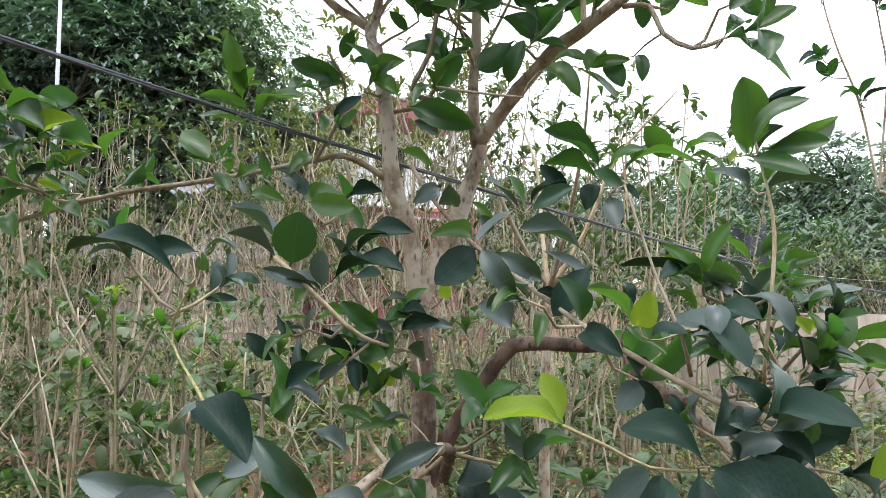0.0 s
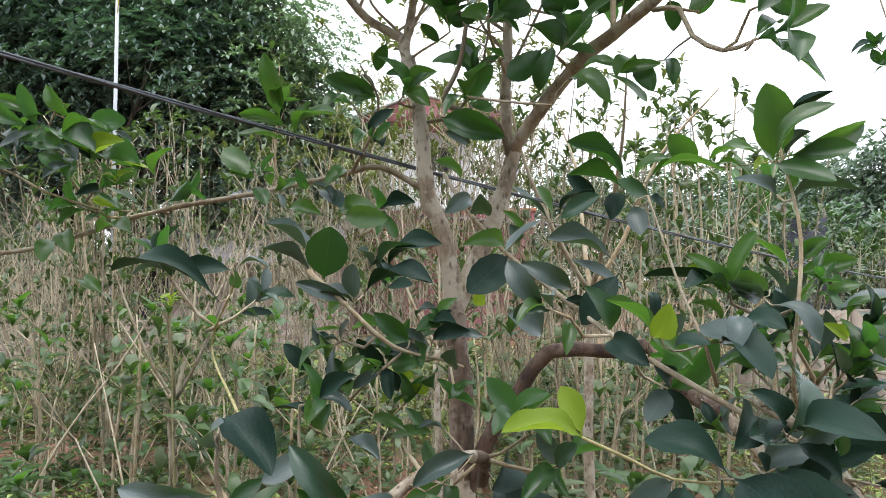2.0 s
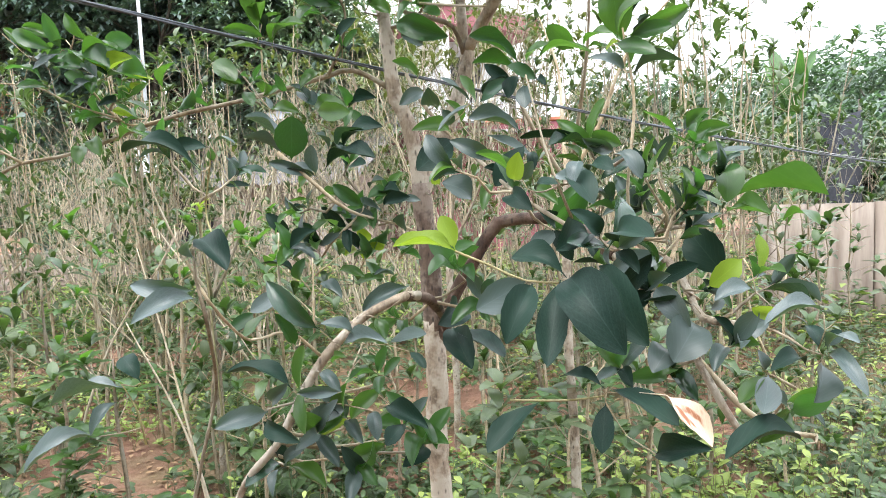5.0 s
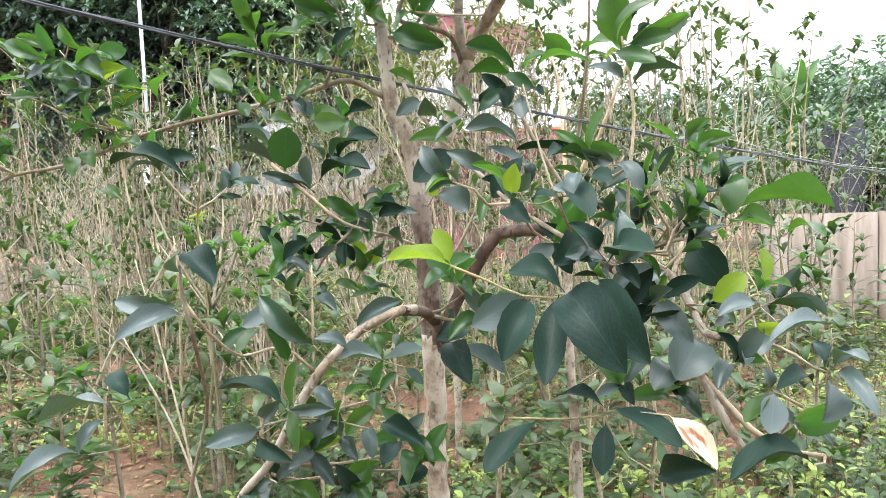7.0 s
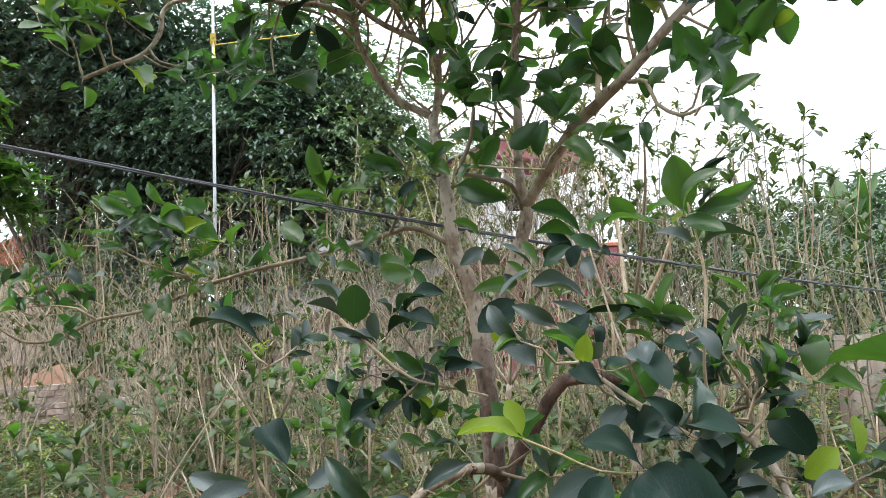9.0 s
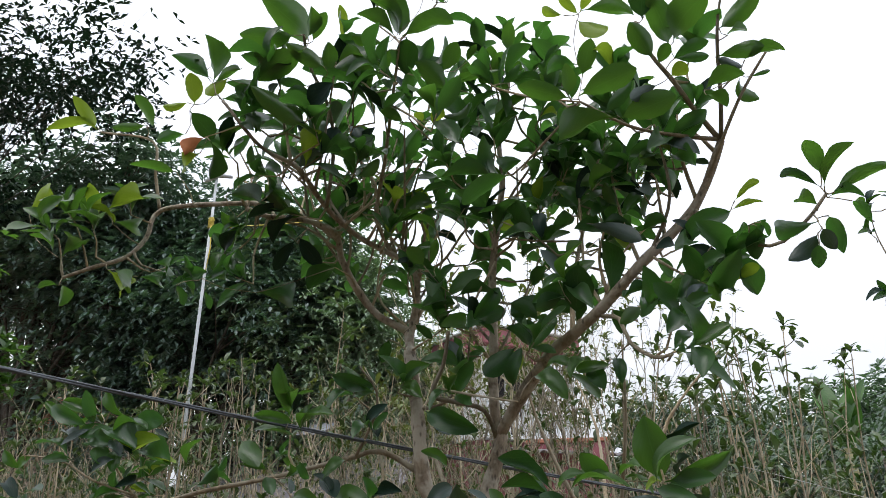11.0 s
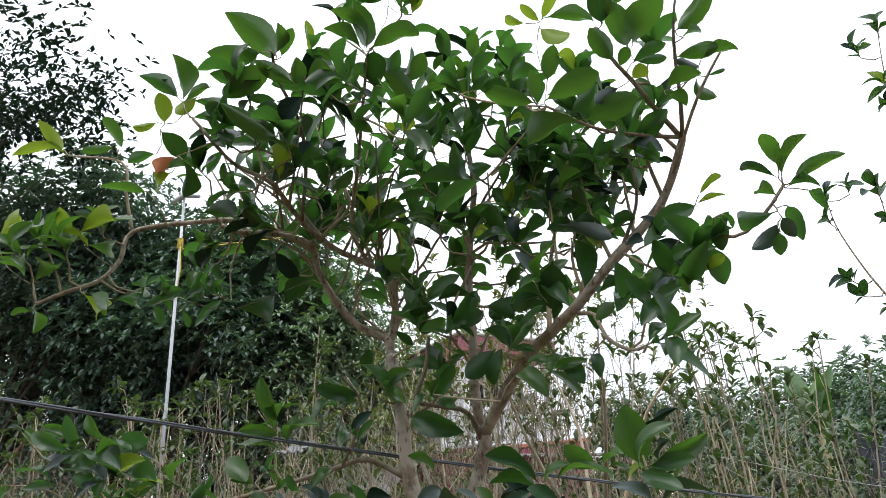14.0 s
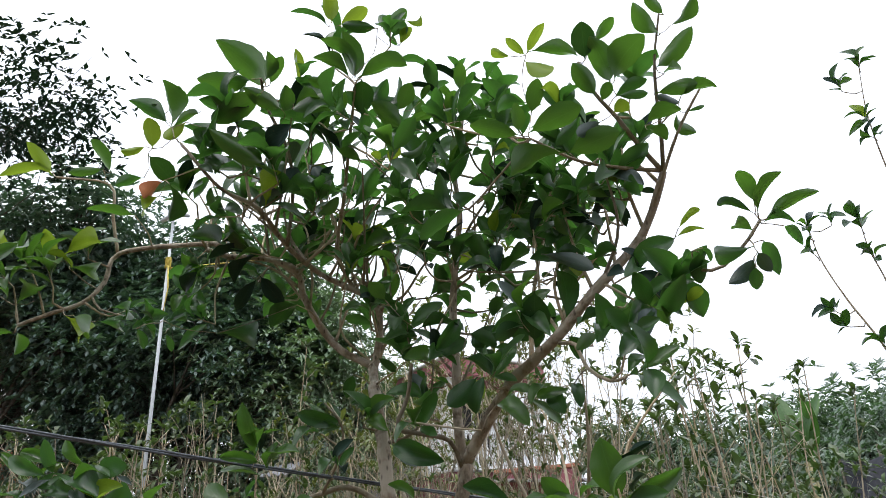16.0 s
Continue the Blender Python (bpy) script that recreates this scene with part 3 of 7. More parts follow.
build_heap()


# ---- corrugated concrete fence ----
def build_fence():
    f = thing("fence", "weathered concrete panel fence stained brown", "fence", at=(1.95, 7.05, 0))
    f.rotation_euler = (0, 0, radians(-4))
    for k in range(5):
        a = Acc()
        n = 24
        front = [(1.0 * i / n + 0.0, -0.03 * math.sin(i / n * math.pi * 6.0) - 0.035) for i in range(n + 1)]
        back = [(x, 0.03) for x, _ in front]
        verts = [(x, y, z) for z in (-0.06, 1.12) for x, y in front + back]
        m = 2 * (n + 1)
        faces = []
        for i in range(n):
            faces += [(i, i + 1, m + i + 1, m + i), (n + 1 + i + 1, n + 1 + i, m + n + 1 + i, m + n + 1 + i + 1), (m + i, m + i + 1, m + n + 1 + i + 1, m + n + 1 + i)]
        faces += [(0, m, m + n + 1, n + 1), (n, n + 1 + n, m + n + 1 + n, m + n)]
        a.add(verts, faces)
        ob = part("panel", a.mesh("panel", M["concrete"]), f)
        ob.location = (k * 1.02, rng.uniform(-0.01, 0.01), rng.uniform(-0.03, 0.03))
        ob.rotation_euler = (0, rng.uniform(-0.012, 0.012), 0)


build_fence()


# ---- dark shade net by the fence ----
def build_shade_net():
    s = thing("shade_net", "black shade net hung between thin posts", "net", at=(3.4, 9.9, 0))
    a = Acc()
    n = 8
    verts = [(0.5 * i / n, 0.05 * math.sin(i * 1.3) + t, z - 0.05 * math.sin(math.pi * (i % 8) / 8) * (z > 1)) for t in (0, 0.006) for z in (0.05, 2.25) for i in range(n + 1)]
    k = n + 1
    faces = []
    for i in range(n):
        faces += [(i, i + 1, k + i + 1, k + i), (2 * k + i + 1, 2 * k + i, 3 * k + i, 3 * k + i + 1), (k + i, k + i + 1, 3 * k + i + 1, 3 * k + i)]
    a.add(verts, faces)
    part("net", a.mesh("net", M["black_net"]), s, "black woven net")
    for i in range(2):
        a = Acc()
        tube(a, [Vector((0.5 * i, 0.05, -0.1)), Vector((0.5 * i, 0.05, 2.4))], [0.025, 0.022], 8)
        part("post", a.mesh("post", M["dark_bark"]), s, "thin wooden post")


build_shade_net()


# ---- white pipe pole, rope, cable ----
def build_pole():
    p = thing("pole", "slim white pipe pole tied with yellow rope", "pole", at=(-3.345, 4.985, 0))
    a = Acc()
    tube(a, [Vector((0.0, 0, -0.2)), Vector((0.0, 0, 2.4)), Vector((0.005, 0, 4.6))], [0.0165, 0.0155, 0.0125], 10)
    part("pipe", a.mesh("pipe", M["pipe"]), p)
    a = Acc()
    tube(a, [Vector((-0.12, 0, 4.58)), Vector((0.02, -0.02, 4.62)), Vector((0.17, 0.01, 4.59))], [0.02, 0.028, 0.016], 8)
    part("top_fitting", a.mesh("top_fitting", M["pipe"]), p, "white fitting on the top")
    a = Acc()
    for k in range(9):
        z = 4.06 + 0.012 * k
        pts = [Vector((0.004 + 0.024 * math.cos(u * math.pi / 4), 0.024 * math.sin(u * math.pi / 4), z + 0.0015 * u)) for u in range(9)]
        tube(a, pts, [0.006] * 9, 5)
    tube(a, [Vector((0.02, -0.02, 4.08)), Vector((0.05, -0.03, 3.85)), Vector((0.02, -0.02, 3.6))], [0.006, 0.006, 0.004], 5)
    part("knot", a.mesh("knot", M["rope"]), p, "yellow rope winding")
    r = Acc()
    pts, rad = smooth_line([(0.04, 0, 4.06), (1.0, -0.05, 3.98), (2.0, -0.05, 3.95), (3.4, 0, 4.02)], [0.006] * 4, 0.2)
    tube(r, pts, rad, 5)
    part("rope", r.mesh("rope", M["rope"]), p, "taut yellow rope")


build_pole()


def build_cable():
    cable = thing("cable", "black twisted power cable hanging behind the tree", "cable")
    for s in (0, 1, 2):
        c = Acc()
        pts, rad = smooth_line([(-2.521, -1.113, 2.205), (-1.677, -0.249, 1.974), (-0.833, 0.614, 1.778), (0.012, 1.477, 1.616), (0.856, 2.34, 1.489), (1.7, 3.203, 1.396), (2.544, 4.066, 1.339), (3.388, 4.93, 1.315), (4.232, 5.793, 1.327)], [0.0023] * 9, 0.05)
        off = [Vector((0, 0.0023 * math.cos(i * 0.5 + s * 2.094), 0.0023 * math.sin(i * 0.5 + s * 2.094))) for i in range(len(pts))]
        tube(c, [p + o for p, o in zip(pts, off)], rad, 6)
        part("strand", c.mesh("strand", M["cable"]), cable)
    w = Acc()
    pts, rad = smooth_line([(0.9, 4.2, 1.75), (2.2, 5.2, 1.5), (4.2, 7.0, 1.42)], [0.0018] * 3, 0.1)
    tube(w, pts, rad, 5)
    tagged(new("wire", w.mesh("wire", M["wire"])), "thin grey wire stretched across the saplings", "wire")


build_cable()

# ---- trees far and wide ----
def tuft_leaf(width, fold, droop):
    """A small far leaf: two faces folded at the midrib."""
    return [(0, 0, 0), (-width / 2, 0.48, fold), (width / 2, 0.52, fold), (0, 1, -droop)], [(0, 2, 3), (0, 3, 1)], [(0.5, 0), (0, 0.5), (1, 0.5), (0.5, 1)]


TUFT = [tuft_leaf(0.46, 0.06, 0.1), tuft_leaf(0.4, 0.1, 0.25), tuft_leaf(0.5, 0.03, 0.05)]


def build_crown_tree(name, label, at, trunk_h, centres, leaves, size, leaf_key, seed, bark="dark_bark", group="", whorl=6, girth=1.0):
    """A tree: tapered trunk, limbs into each clump, crown of leaf whorls spread unevenly over many clumps."""
    r = random.Random(seed)
    t = thing(name, label, "tree", group, at=at)
    a = Acc()
    fork = Vector((0.1, 0, trunk_h))
    pts, rad = smooth_line([(0, 0, -0.2), (0.05, 0.05, trunk_h * 0.5), fork], [0.16 * girth, 0.12 * girth, 0.1 * girth], 0.4)
    tube(a, pts, rad, 10, 0.12)
    for c, s in centres:
        c = Vector(c)
        mid = fork.lerp(c, 0.5) + Vector((r.uniform(-0.3, 0.3), r.uniform(-0.3, 0.3), 0.25))
        pts, rad = smooth_line([fork, mid, c, c + (c - mid) * 0.4], [0.08 * girth, 0.045 * girth, 0.025 * girth, 0.008 * girth], 0.3)
        tube(a, pts, rad, 6, 0.1)
        for _ in range(7):
            d = Vector((r.gauss(0, 1), r.gauss(0, 1), r.gauss(0.3, 0.8))).normalized() * s * r.uniform(0.6, 1)
            p0 = mid.lerp(c, r.uniform(0.4, 1))
            tube(a, [p0, p0.lerp(c + d, 0.5) + Vector((0, 0, 0.1)), c + d], [0.025 * girth, 0.014 * girth, 0.005 * girth], 4)
    part("trunk", a.mesh("trunk", M[bark]), t, "dark trunk and limbs")
    f = Acc()
    total = sum(s ** 2 for _, s in centres)
    for c, s in centres:
        c = Vector(c)
        clumps = [c + Vector((r.gauss(0, 1), r.gauss(0, 1), r.gauss(0, 0.8))).normalized() * s * r.uniform(0.45, 1.0) for _ in range(22)]
        for _ in range(int(leaves / whorl * s ** 2 / total)):
            k = r.choice(clumps)
            p = k + Vector((r.gauss(0, 1), r.gauss(0, 1), r.gauss(0, 0.7))) * s * 0.25
            ax = (Vector((0, 0, 0.7)) + (p - c).normalized() * 0.8 + Vector((r.gauss(0, 0.3), r.gauss(0, 0.3), 0))).normalized()
            o = ax.orthogonal().normalized()
            for q in range(whorl):
                d = spin(o, ax, q * 2.4 + r.uniform(-0.3, 0.3)) * 0.85 + ax * r.uniform(0.1, 0.7)
                m, _ = leaf_frame(p, p + d, 0.15)
                add_leaf(f, TUFT[q % 3], m, size * r.uniform(0.7, 1.25))
    part("crown", f.mesh("crown", M[leaf_key]), t, "dense crown of leaves", "stuff")
    return t


def blobs(n, lo, hi, s0, s1, seed):
    r = random.Random(seed)
    return [((r.uniform(lo[0], hi[0]), r.uniform(lo[1], hi[1]), r.uniform(lo[2], hi[2])), r.uniform(s0, s1)) for _ in range(n)]


GT = "dark trees behind the nursery"
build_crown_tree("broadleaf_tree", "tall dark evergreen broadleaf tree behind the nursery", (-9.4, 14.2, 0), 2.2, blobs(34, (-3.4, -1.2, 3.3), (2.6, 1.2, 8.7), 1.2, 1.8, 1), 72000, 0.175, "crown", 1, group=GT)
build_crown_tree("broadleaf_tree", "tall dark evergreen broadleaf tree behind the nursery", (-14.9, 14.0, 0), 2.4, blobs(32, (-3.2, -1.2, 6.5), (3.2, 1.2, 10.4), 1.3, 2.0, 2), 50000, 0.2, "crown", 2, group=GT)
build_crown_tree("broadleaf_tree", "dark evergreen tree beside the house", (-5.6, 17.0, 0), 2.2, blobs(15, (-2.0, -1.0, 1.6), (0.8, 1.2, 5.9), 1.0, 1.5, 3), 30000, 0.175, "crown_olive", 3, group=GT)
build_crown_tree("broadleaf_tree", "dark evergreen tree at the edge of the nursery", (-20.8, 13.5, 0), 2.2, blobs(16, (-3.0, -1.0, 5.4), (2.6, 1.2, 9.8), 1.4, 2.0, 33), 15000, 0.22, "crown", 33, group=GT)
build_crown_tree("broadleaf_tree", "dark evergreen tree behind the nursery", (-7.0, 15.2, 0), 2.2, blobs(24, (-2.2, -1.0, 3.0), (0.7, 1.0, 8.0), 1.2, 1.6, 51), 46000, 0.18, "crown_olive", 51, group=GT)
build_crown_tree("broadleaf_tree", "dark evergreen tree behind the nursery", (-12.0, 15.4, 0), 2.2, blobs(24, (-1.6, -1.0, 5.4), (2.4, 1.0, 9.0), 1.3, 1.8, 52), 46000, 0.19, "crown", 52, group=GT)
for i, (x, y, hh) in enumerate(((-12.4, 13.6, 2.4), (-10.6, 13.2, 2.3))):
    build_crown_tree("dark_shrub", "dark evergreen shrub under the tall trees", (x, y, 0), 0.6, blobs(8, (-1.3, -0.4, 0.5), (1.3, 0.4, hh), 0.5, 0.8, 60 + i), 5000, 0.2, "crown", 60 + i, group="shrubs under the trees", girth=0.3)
build_crown_tree("airy_tree", "tall airy tree with small leaves against the sky", (-15.2, 11.0, 0), 7.6, blobs(15, (0.4, -1.0, 7.4), (4.5, 1.0, 13.5), 0.9, 1.3, 4), 4200, 0.22, "dark", 4, whorl=3, girth=0.25)
build_crown_tree("leafy_tree", "slim tree with a bright green leafy crown", (-6.4, 5.2, 0), 2.1, blobs(10, (-0.8, -0.4, 3.05), (0.25, 0.4, 4.3), 0.32, 0.45, 44), 4000, 0.16, "green", 44, whorl=4, girth=0.15)
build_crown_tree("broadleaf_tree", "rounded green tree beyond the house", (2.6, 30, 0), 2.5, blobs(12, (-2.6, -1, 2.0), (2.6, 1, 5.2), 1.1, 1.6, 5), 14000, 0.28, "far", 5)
GF = "bushy trees beyond the fence"
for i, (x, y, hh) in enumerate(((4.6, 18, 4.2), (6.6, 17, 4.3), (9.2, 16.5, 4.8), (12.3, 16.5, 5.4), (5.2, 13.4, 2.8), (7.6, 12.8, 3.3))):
    build_crown_tree("bushy_tree", "bushy tree beyond the fence, leaves tinted grey-green with haze", (x, y, 0), 1.2, blobs(14, (-1.7, -0.8, 0.6), (1.7, 0.8, hh - 0.6), 0.8, 1.2, 6 + i), 18000, 0.155, "far", 20 + i, group=GF)
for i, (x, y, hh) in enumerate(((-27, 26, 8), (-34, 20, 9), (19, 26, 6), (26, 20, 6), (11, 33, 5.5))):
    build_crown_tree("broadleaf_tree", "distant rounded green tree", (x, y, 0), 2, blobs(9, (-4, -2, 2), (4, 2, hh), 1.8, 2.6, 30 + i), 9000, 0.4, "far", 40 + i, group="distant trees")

# unseen trees added behind the camera to darken leaves that face it
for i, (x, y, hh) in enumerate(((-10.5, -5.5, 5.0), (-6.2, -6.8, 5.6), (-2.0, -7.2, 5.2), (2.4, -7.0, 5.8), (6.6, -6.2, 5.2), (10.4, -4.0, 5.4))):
    build_crown_tree("broadleaf_tree", "unseen tree added behind the camera to block sky light", (x, y, 0), 1.0, blobs(16, (-2.0, -0.8, 0.8), (2.0, 0.8, hh), 1.0, 1.5, 80 + i), 9000, 0.34, "far", 90 + i, group="trees on the near side")


def build_banana():
    b = thing("banana_plant", "banana plant with broad torn pale leaves", "plant", at=(3.4, 11.4, 0))
    r = random.Random(4)
    a = Acc()
    tube(a, [Vector((0, 0, -0.1)), Vector((0.03, 0, 1.0)), Vector((0, 0, 2.35))], [0.13, 0.1, 0.06], 10)
    part("stalk", a.mesh("stalk", M["shoot"]), b)
    blade = leaf_shape(0.19, 0.3, 0.35, 0.1, 10, 0.12, 2)
    for q in range(7):
        d = Vector((math.cos(q * 2.4) * 0.4, math.sin(q * 2.4) * 0.4, 1.0))
        m, _ = leaf_frame(Vector((0, 0, 2.25)), Vector((0, 0, 2.25)) + d, 0.3)
        a = Acc()
        add_leaf(a, blade, m, r.uniform(1.0, 1.4), 1.0)
        part("leaf", a.mesh("leaf", M["fresh"]), b)


build_banana()


# ---- saplings ----
BLADE = [leaf_shape(0.36, 0.2, 0.3 + 0.2 * s, 0.15 * (s - 1), 3, 0, s) for s in range(4)]


def sapling_meshes(seed, height, stems, leafy, spread, thick, leaf_key="sapling_leaf", many=1.0, forks=(5, 2), big=1.0):
    """Canes rising from one foot, each forking into upright twigs with tufts of narrow leaves."""
    r = random.Random(seed)
    green, woods = Acc(), []

    def tuft(p, d, n, size):
        o = d.orthogonal().normalized()
        for q in range(n):
            a = spin(o, d, q * 2.4 + r.uniform(-0.4, 0.4)) * r.uniform(0.7, 1.0) + d * r.uniform(0.1, 0.8)
            b = p - d * size * 0.35 * (q // 2) * 0.5
            m, _ = leaf_frame(b, b + a, 0.1)
            add_leaf(green, BLADE[q % 4], m, size * big * r.uniform(0.7, 1.2))

    def cane(wood, p, d, length, r0, depth):
        pts = [p]
        n = 6 - depth
        ds = []
        for i in range(n):
            d = (d + Vector((r.gauss(0, 0.17), r.gauss(0, 0.17), 0.1))).normalized()
            pts.append(pts[-1] + d * length / n)
            ds.append(d)
        line, rad = smooth_line(pts, [r0 * (1 - 0.62 * i / n) for i in range(n + 1)], length / n / (1.5 if depth == 0 else 1.01))
        tube(wood, line, rad, (6, 4, 3)[depth], cap=False)
        if depth < 2:
            for _ in range(forks[depth] + r.choice((-1, 0, 1))):
                k = r.randint(1 + (depth == 0), n - 1)
                side = Vector((r.gauss(0, 1), r.gauss(0, 1), 0)).normalized()
                cane(wood, pts[k], (ds[k] + side * r.uniform(0.4, 0.9)).normalized(), length * (1 - 0.75 * k / n) * r.uniform(0.6, 0.95), r0 * (1 - 0.55 * k / n) * 0.6, depth + 1)
        if r.random() < leafy:
            tuft(pts[-1], d, int(r.randint(3, 6) * many), r.uniform(0.07, 0.115))
        if r.random() < leafy * 0.7:
            k = r.randint(1, n - 1)
            tuft(pts[k], d, r.randint(2, 4), r.uniform(0.06, 0.1))

    for s in range(stems):
        a = 2 * math.pi * s / stems + r.uniform(-0.5, 0.5)
        d = Vector((math.cos(a) * spread * 0.55, math.sin(a) * spread * 0.55, 1)).normalized()
        wood = Acc()
        cane(wood, Vector((math.cos(a) * 0.04, math.sin(a) * 0.04, -0.05)), d, height * r.uniform(0.7, 1.0), r.uniform(0.7, 1.1) * thick, 0)
        woods.append(wood.mesh("stem", M["cane"]))
    return woods, green.mesh("foliage", M[leaf_key])


def build_saplings():
    hs, ns = (2.3, 2.6, 2.1, 2.7, 2.3, 2.5, 2.0, 2.4), (3, 2, 3, 2, 3, 3, 2, 3)
    lf, sp = (0.42, 0.26, 0.6, 0.25, 0.42, 0.3, 0.65, 0.3), (0.16, 0.12, 0.24, 0.14, 0.2, 0.12, 0.26, 0.17)
    kinds = [sapling_meshes(100 + i, hs[i], ns[i], lf[i], sp[i], 0.0115) for i in range(8)]
    kinds += [sapling_meshes(120 + i, 2.25, 2, 0.95, 0.22, 0.0095, ("sapling_leaf", "weed", "yellow_leaf")[i], 1.5, (4, 2), 1.25) for i in range(3)]
    r = random.Random(5)
    made = {}
    spots = []
    y = 4.9
    while y < 11.8:
        x = -1.25 * y - 0.8 + r.uniform(0, 0.4)
        while x < 0.78 * y + 0.8:
            px, py = x + r.uniform(-0.2, 0.2), y + r.uniform(-0.25, 0.25)
            x += r.uniform(0.5, 0.95)
            right = px > 0.16 * py + 0.3
            if right and py < 7.4 and r.random() < 0.88 or 6.6 < py < 7.4 and px > 1.6:
                continue
            if right and py >= 7.4 and r.random() < 0.3:
                continue
            if not right and r.random() < (0.62 if px < -1.5 else 0.42):
                continue
            spots.append((px, py))
        y += 0.6
    spots += [(-0.75, 3.7), (-3.3, 4.3), (-0.2, 4.2), (-2.4, 4.5), (0.45, 4.6), (-0.9, 4.7), (0.9, 5.3), (-4.1, 4.6), (-2.95, 4.45), (-3.05, 4.7), (-1.6, 3.6), (-2.3, 3.9), (-1.9, 4.3), (-3.6, 4.4), (-1.3, 4.4), (-2.7, 3.4), (-1.2, 3.2)]
    for px, py in spots:
        k = r.choice((2, 6, 8, 9, 10, 8, 9)) if px > 0.16 * py + 0.3 else r.choice((0, 1, 2, 3, 4, 5, 6, 7, 8, 10))
        sc = r.uniform(0.85, 1.12) * (1.1 if py > 7.4 and px > 1.5 else 1.14 if px < -0.8 else 1) * (0.62 if py < 4.8 else 1)
        m = pose(px, py, ground_height(px, py) - 0.01, r.uniform(-8, 8), r.uniform(-8, 8), r.uniform(0, 360))
        if k not in made:
            s = thing("sapling", "multi-stemmed nursery sapling with bare beige stems and leafy tips", "sapling", "nursery saplings in rows")
            for me in kinds[k][0]:
                part("stem", me, s)
            part("foliage", kinds[k][1], s, "sparse narrow green leaves", "stuff")
            made[k] = s
            s.matrix_basis = m
            s.scale = (sc, sc, sc)
        else:
            c = copy_thing(made[k], m)
            c.scale = (sc, sc, sc)


build_saplings()


def build_tall_saplings():
    kinds = [sapling_meshes(140 + i, 4.0, 4, 0.68, 0.11, 0.0115, "yellow_leaf", 1.5) for i in range(3)]
    r = random.Random(15)
    made = {}
    for q, (px, py) in enumerate(((-2.5, 6.2), (-2.0, 5.9), (-1.55, 6.3), (-1.15, 5.8), (-0.75, 6.2), (-1.8, 7.0), (-1.2, 7.1), (-0.5, 7.0), (-2.25, 6.7), (-1.4, 6.6), (-0.95, 6.7), (-0.25, 6.4), (-0.1, 7.2), (-0.6, 7.6), (-1.0, 7.6), (0.25, 7.5), (-1.5, 7.7))):
        k = q % 3
        sc = r.uniform(0.88, 1.05) * (0.72 if px < -1.45 else 1)
        m = pose(px, py, ground_height(px, py) - 0.01, r.uniform(-3, 3), r.uniform(-3, 3), r.uniform(0, 360))
        if k not in made:
            s = thing("tall_sapling", "tall nursery sapling with light green leaves", "sapling", "tall leafy saplings")
            for me in kinds[k][0]:
                part("stem", me, s)
            part("foliage", kinds[k][1], s, "light green leaves", "stuff")
            made[k] = s
            s.matrix_basis = m
            s.scale = (sc, sc, sc)
        else:
            c = copy_thing(made[k], m)
            c.scale = (sc, sc, sc)


build_tall_saplings()


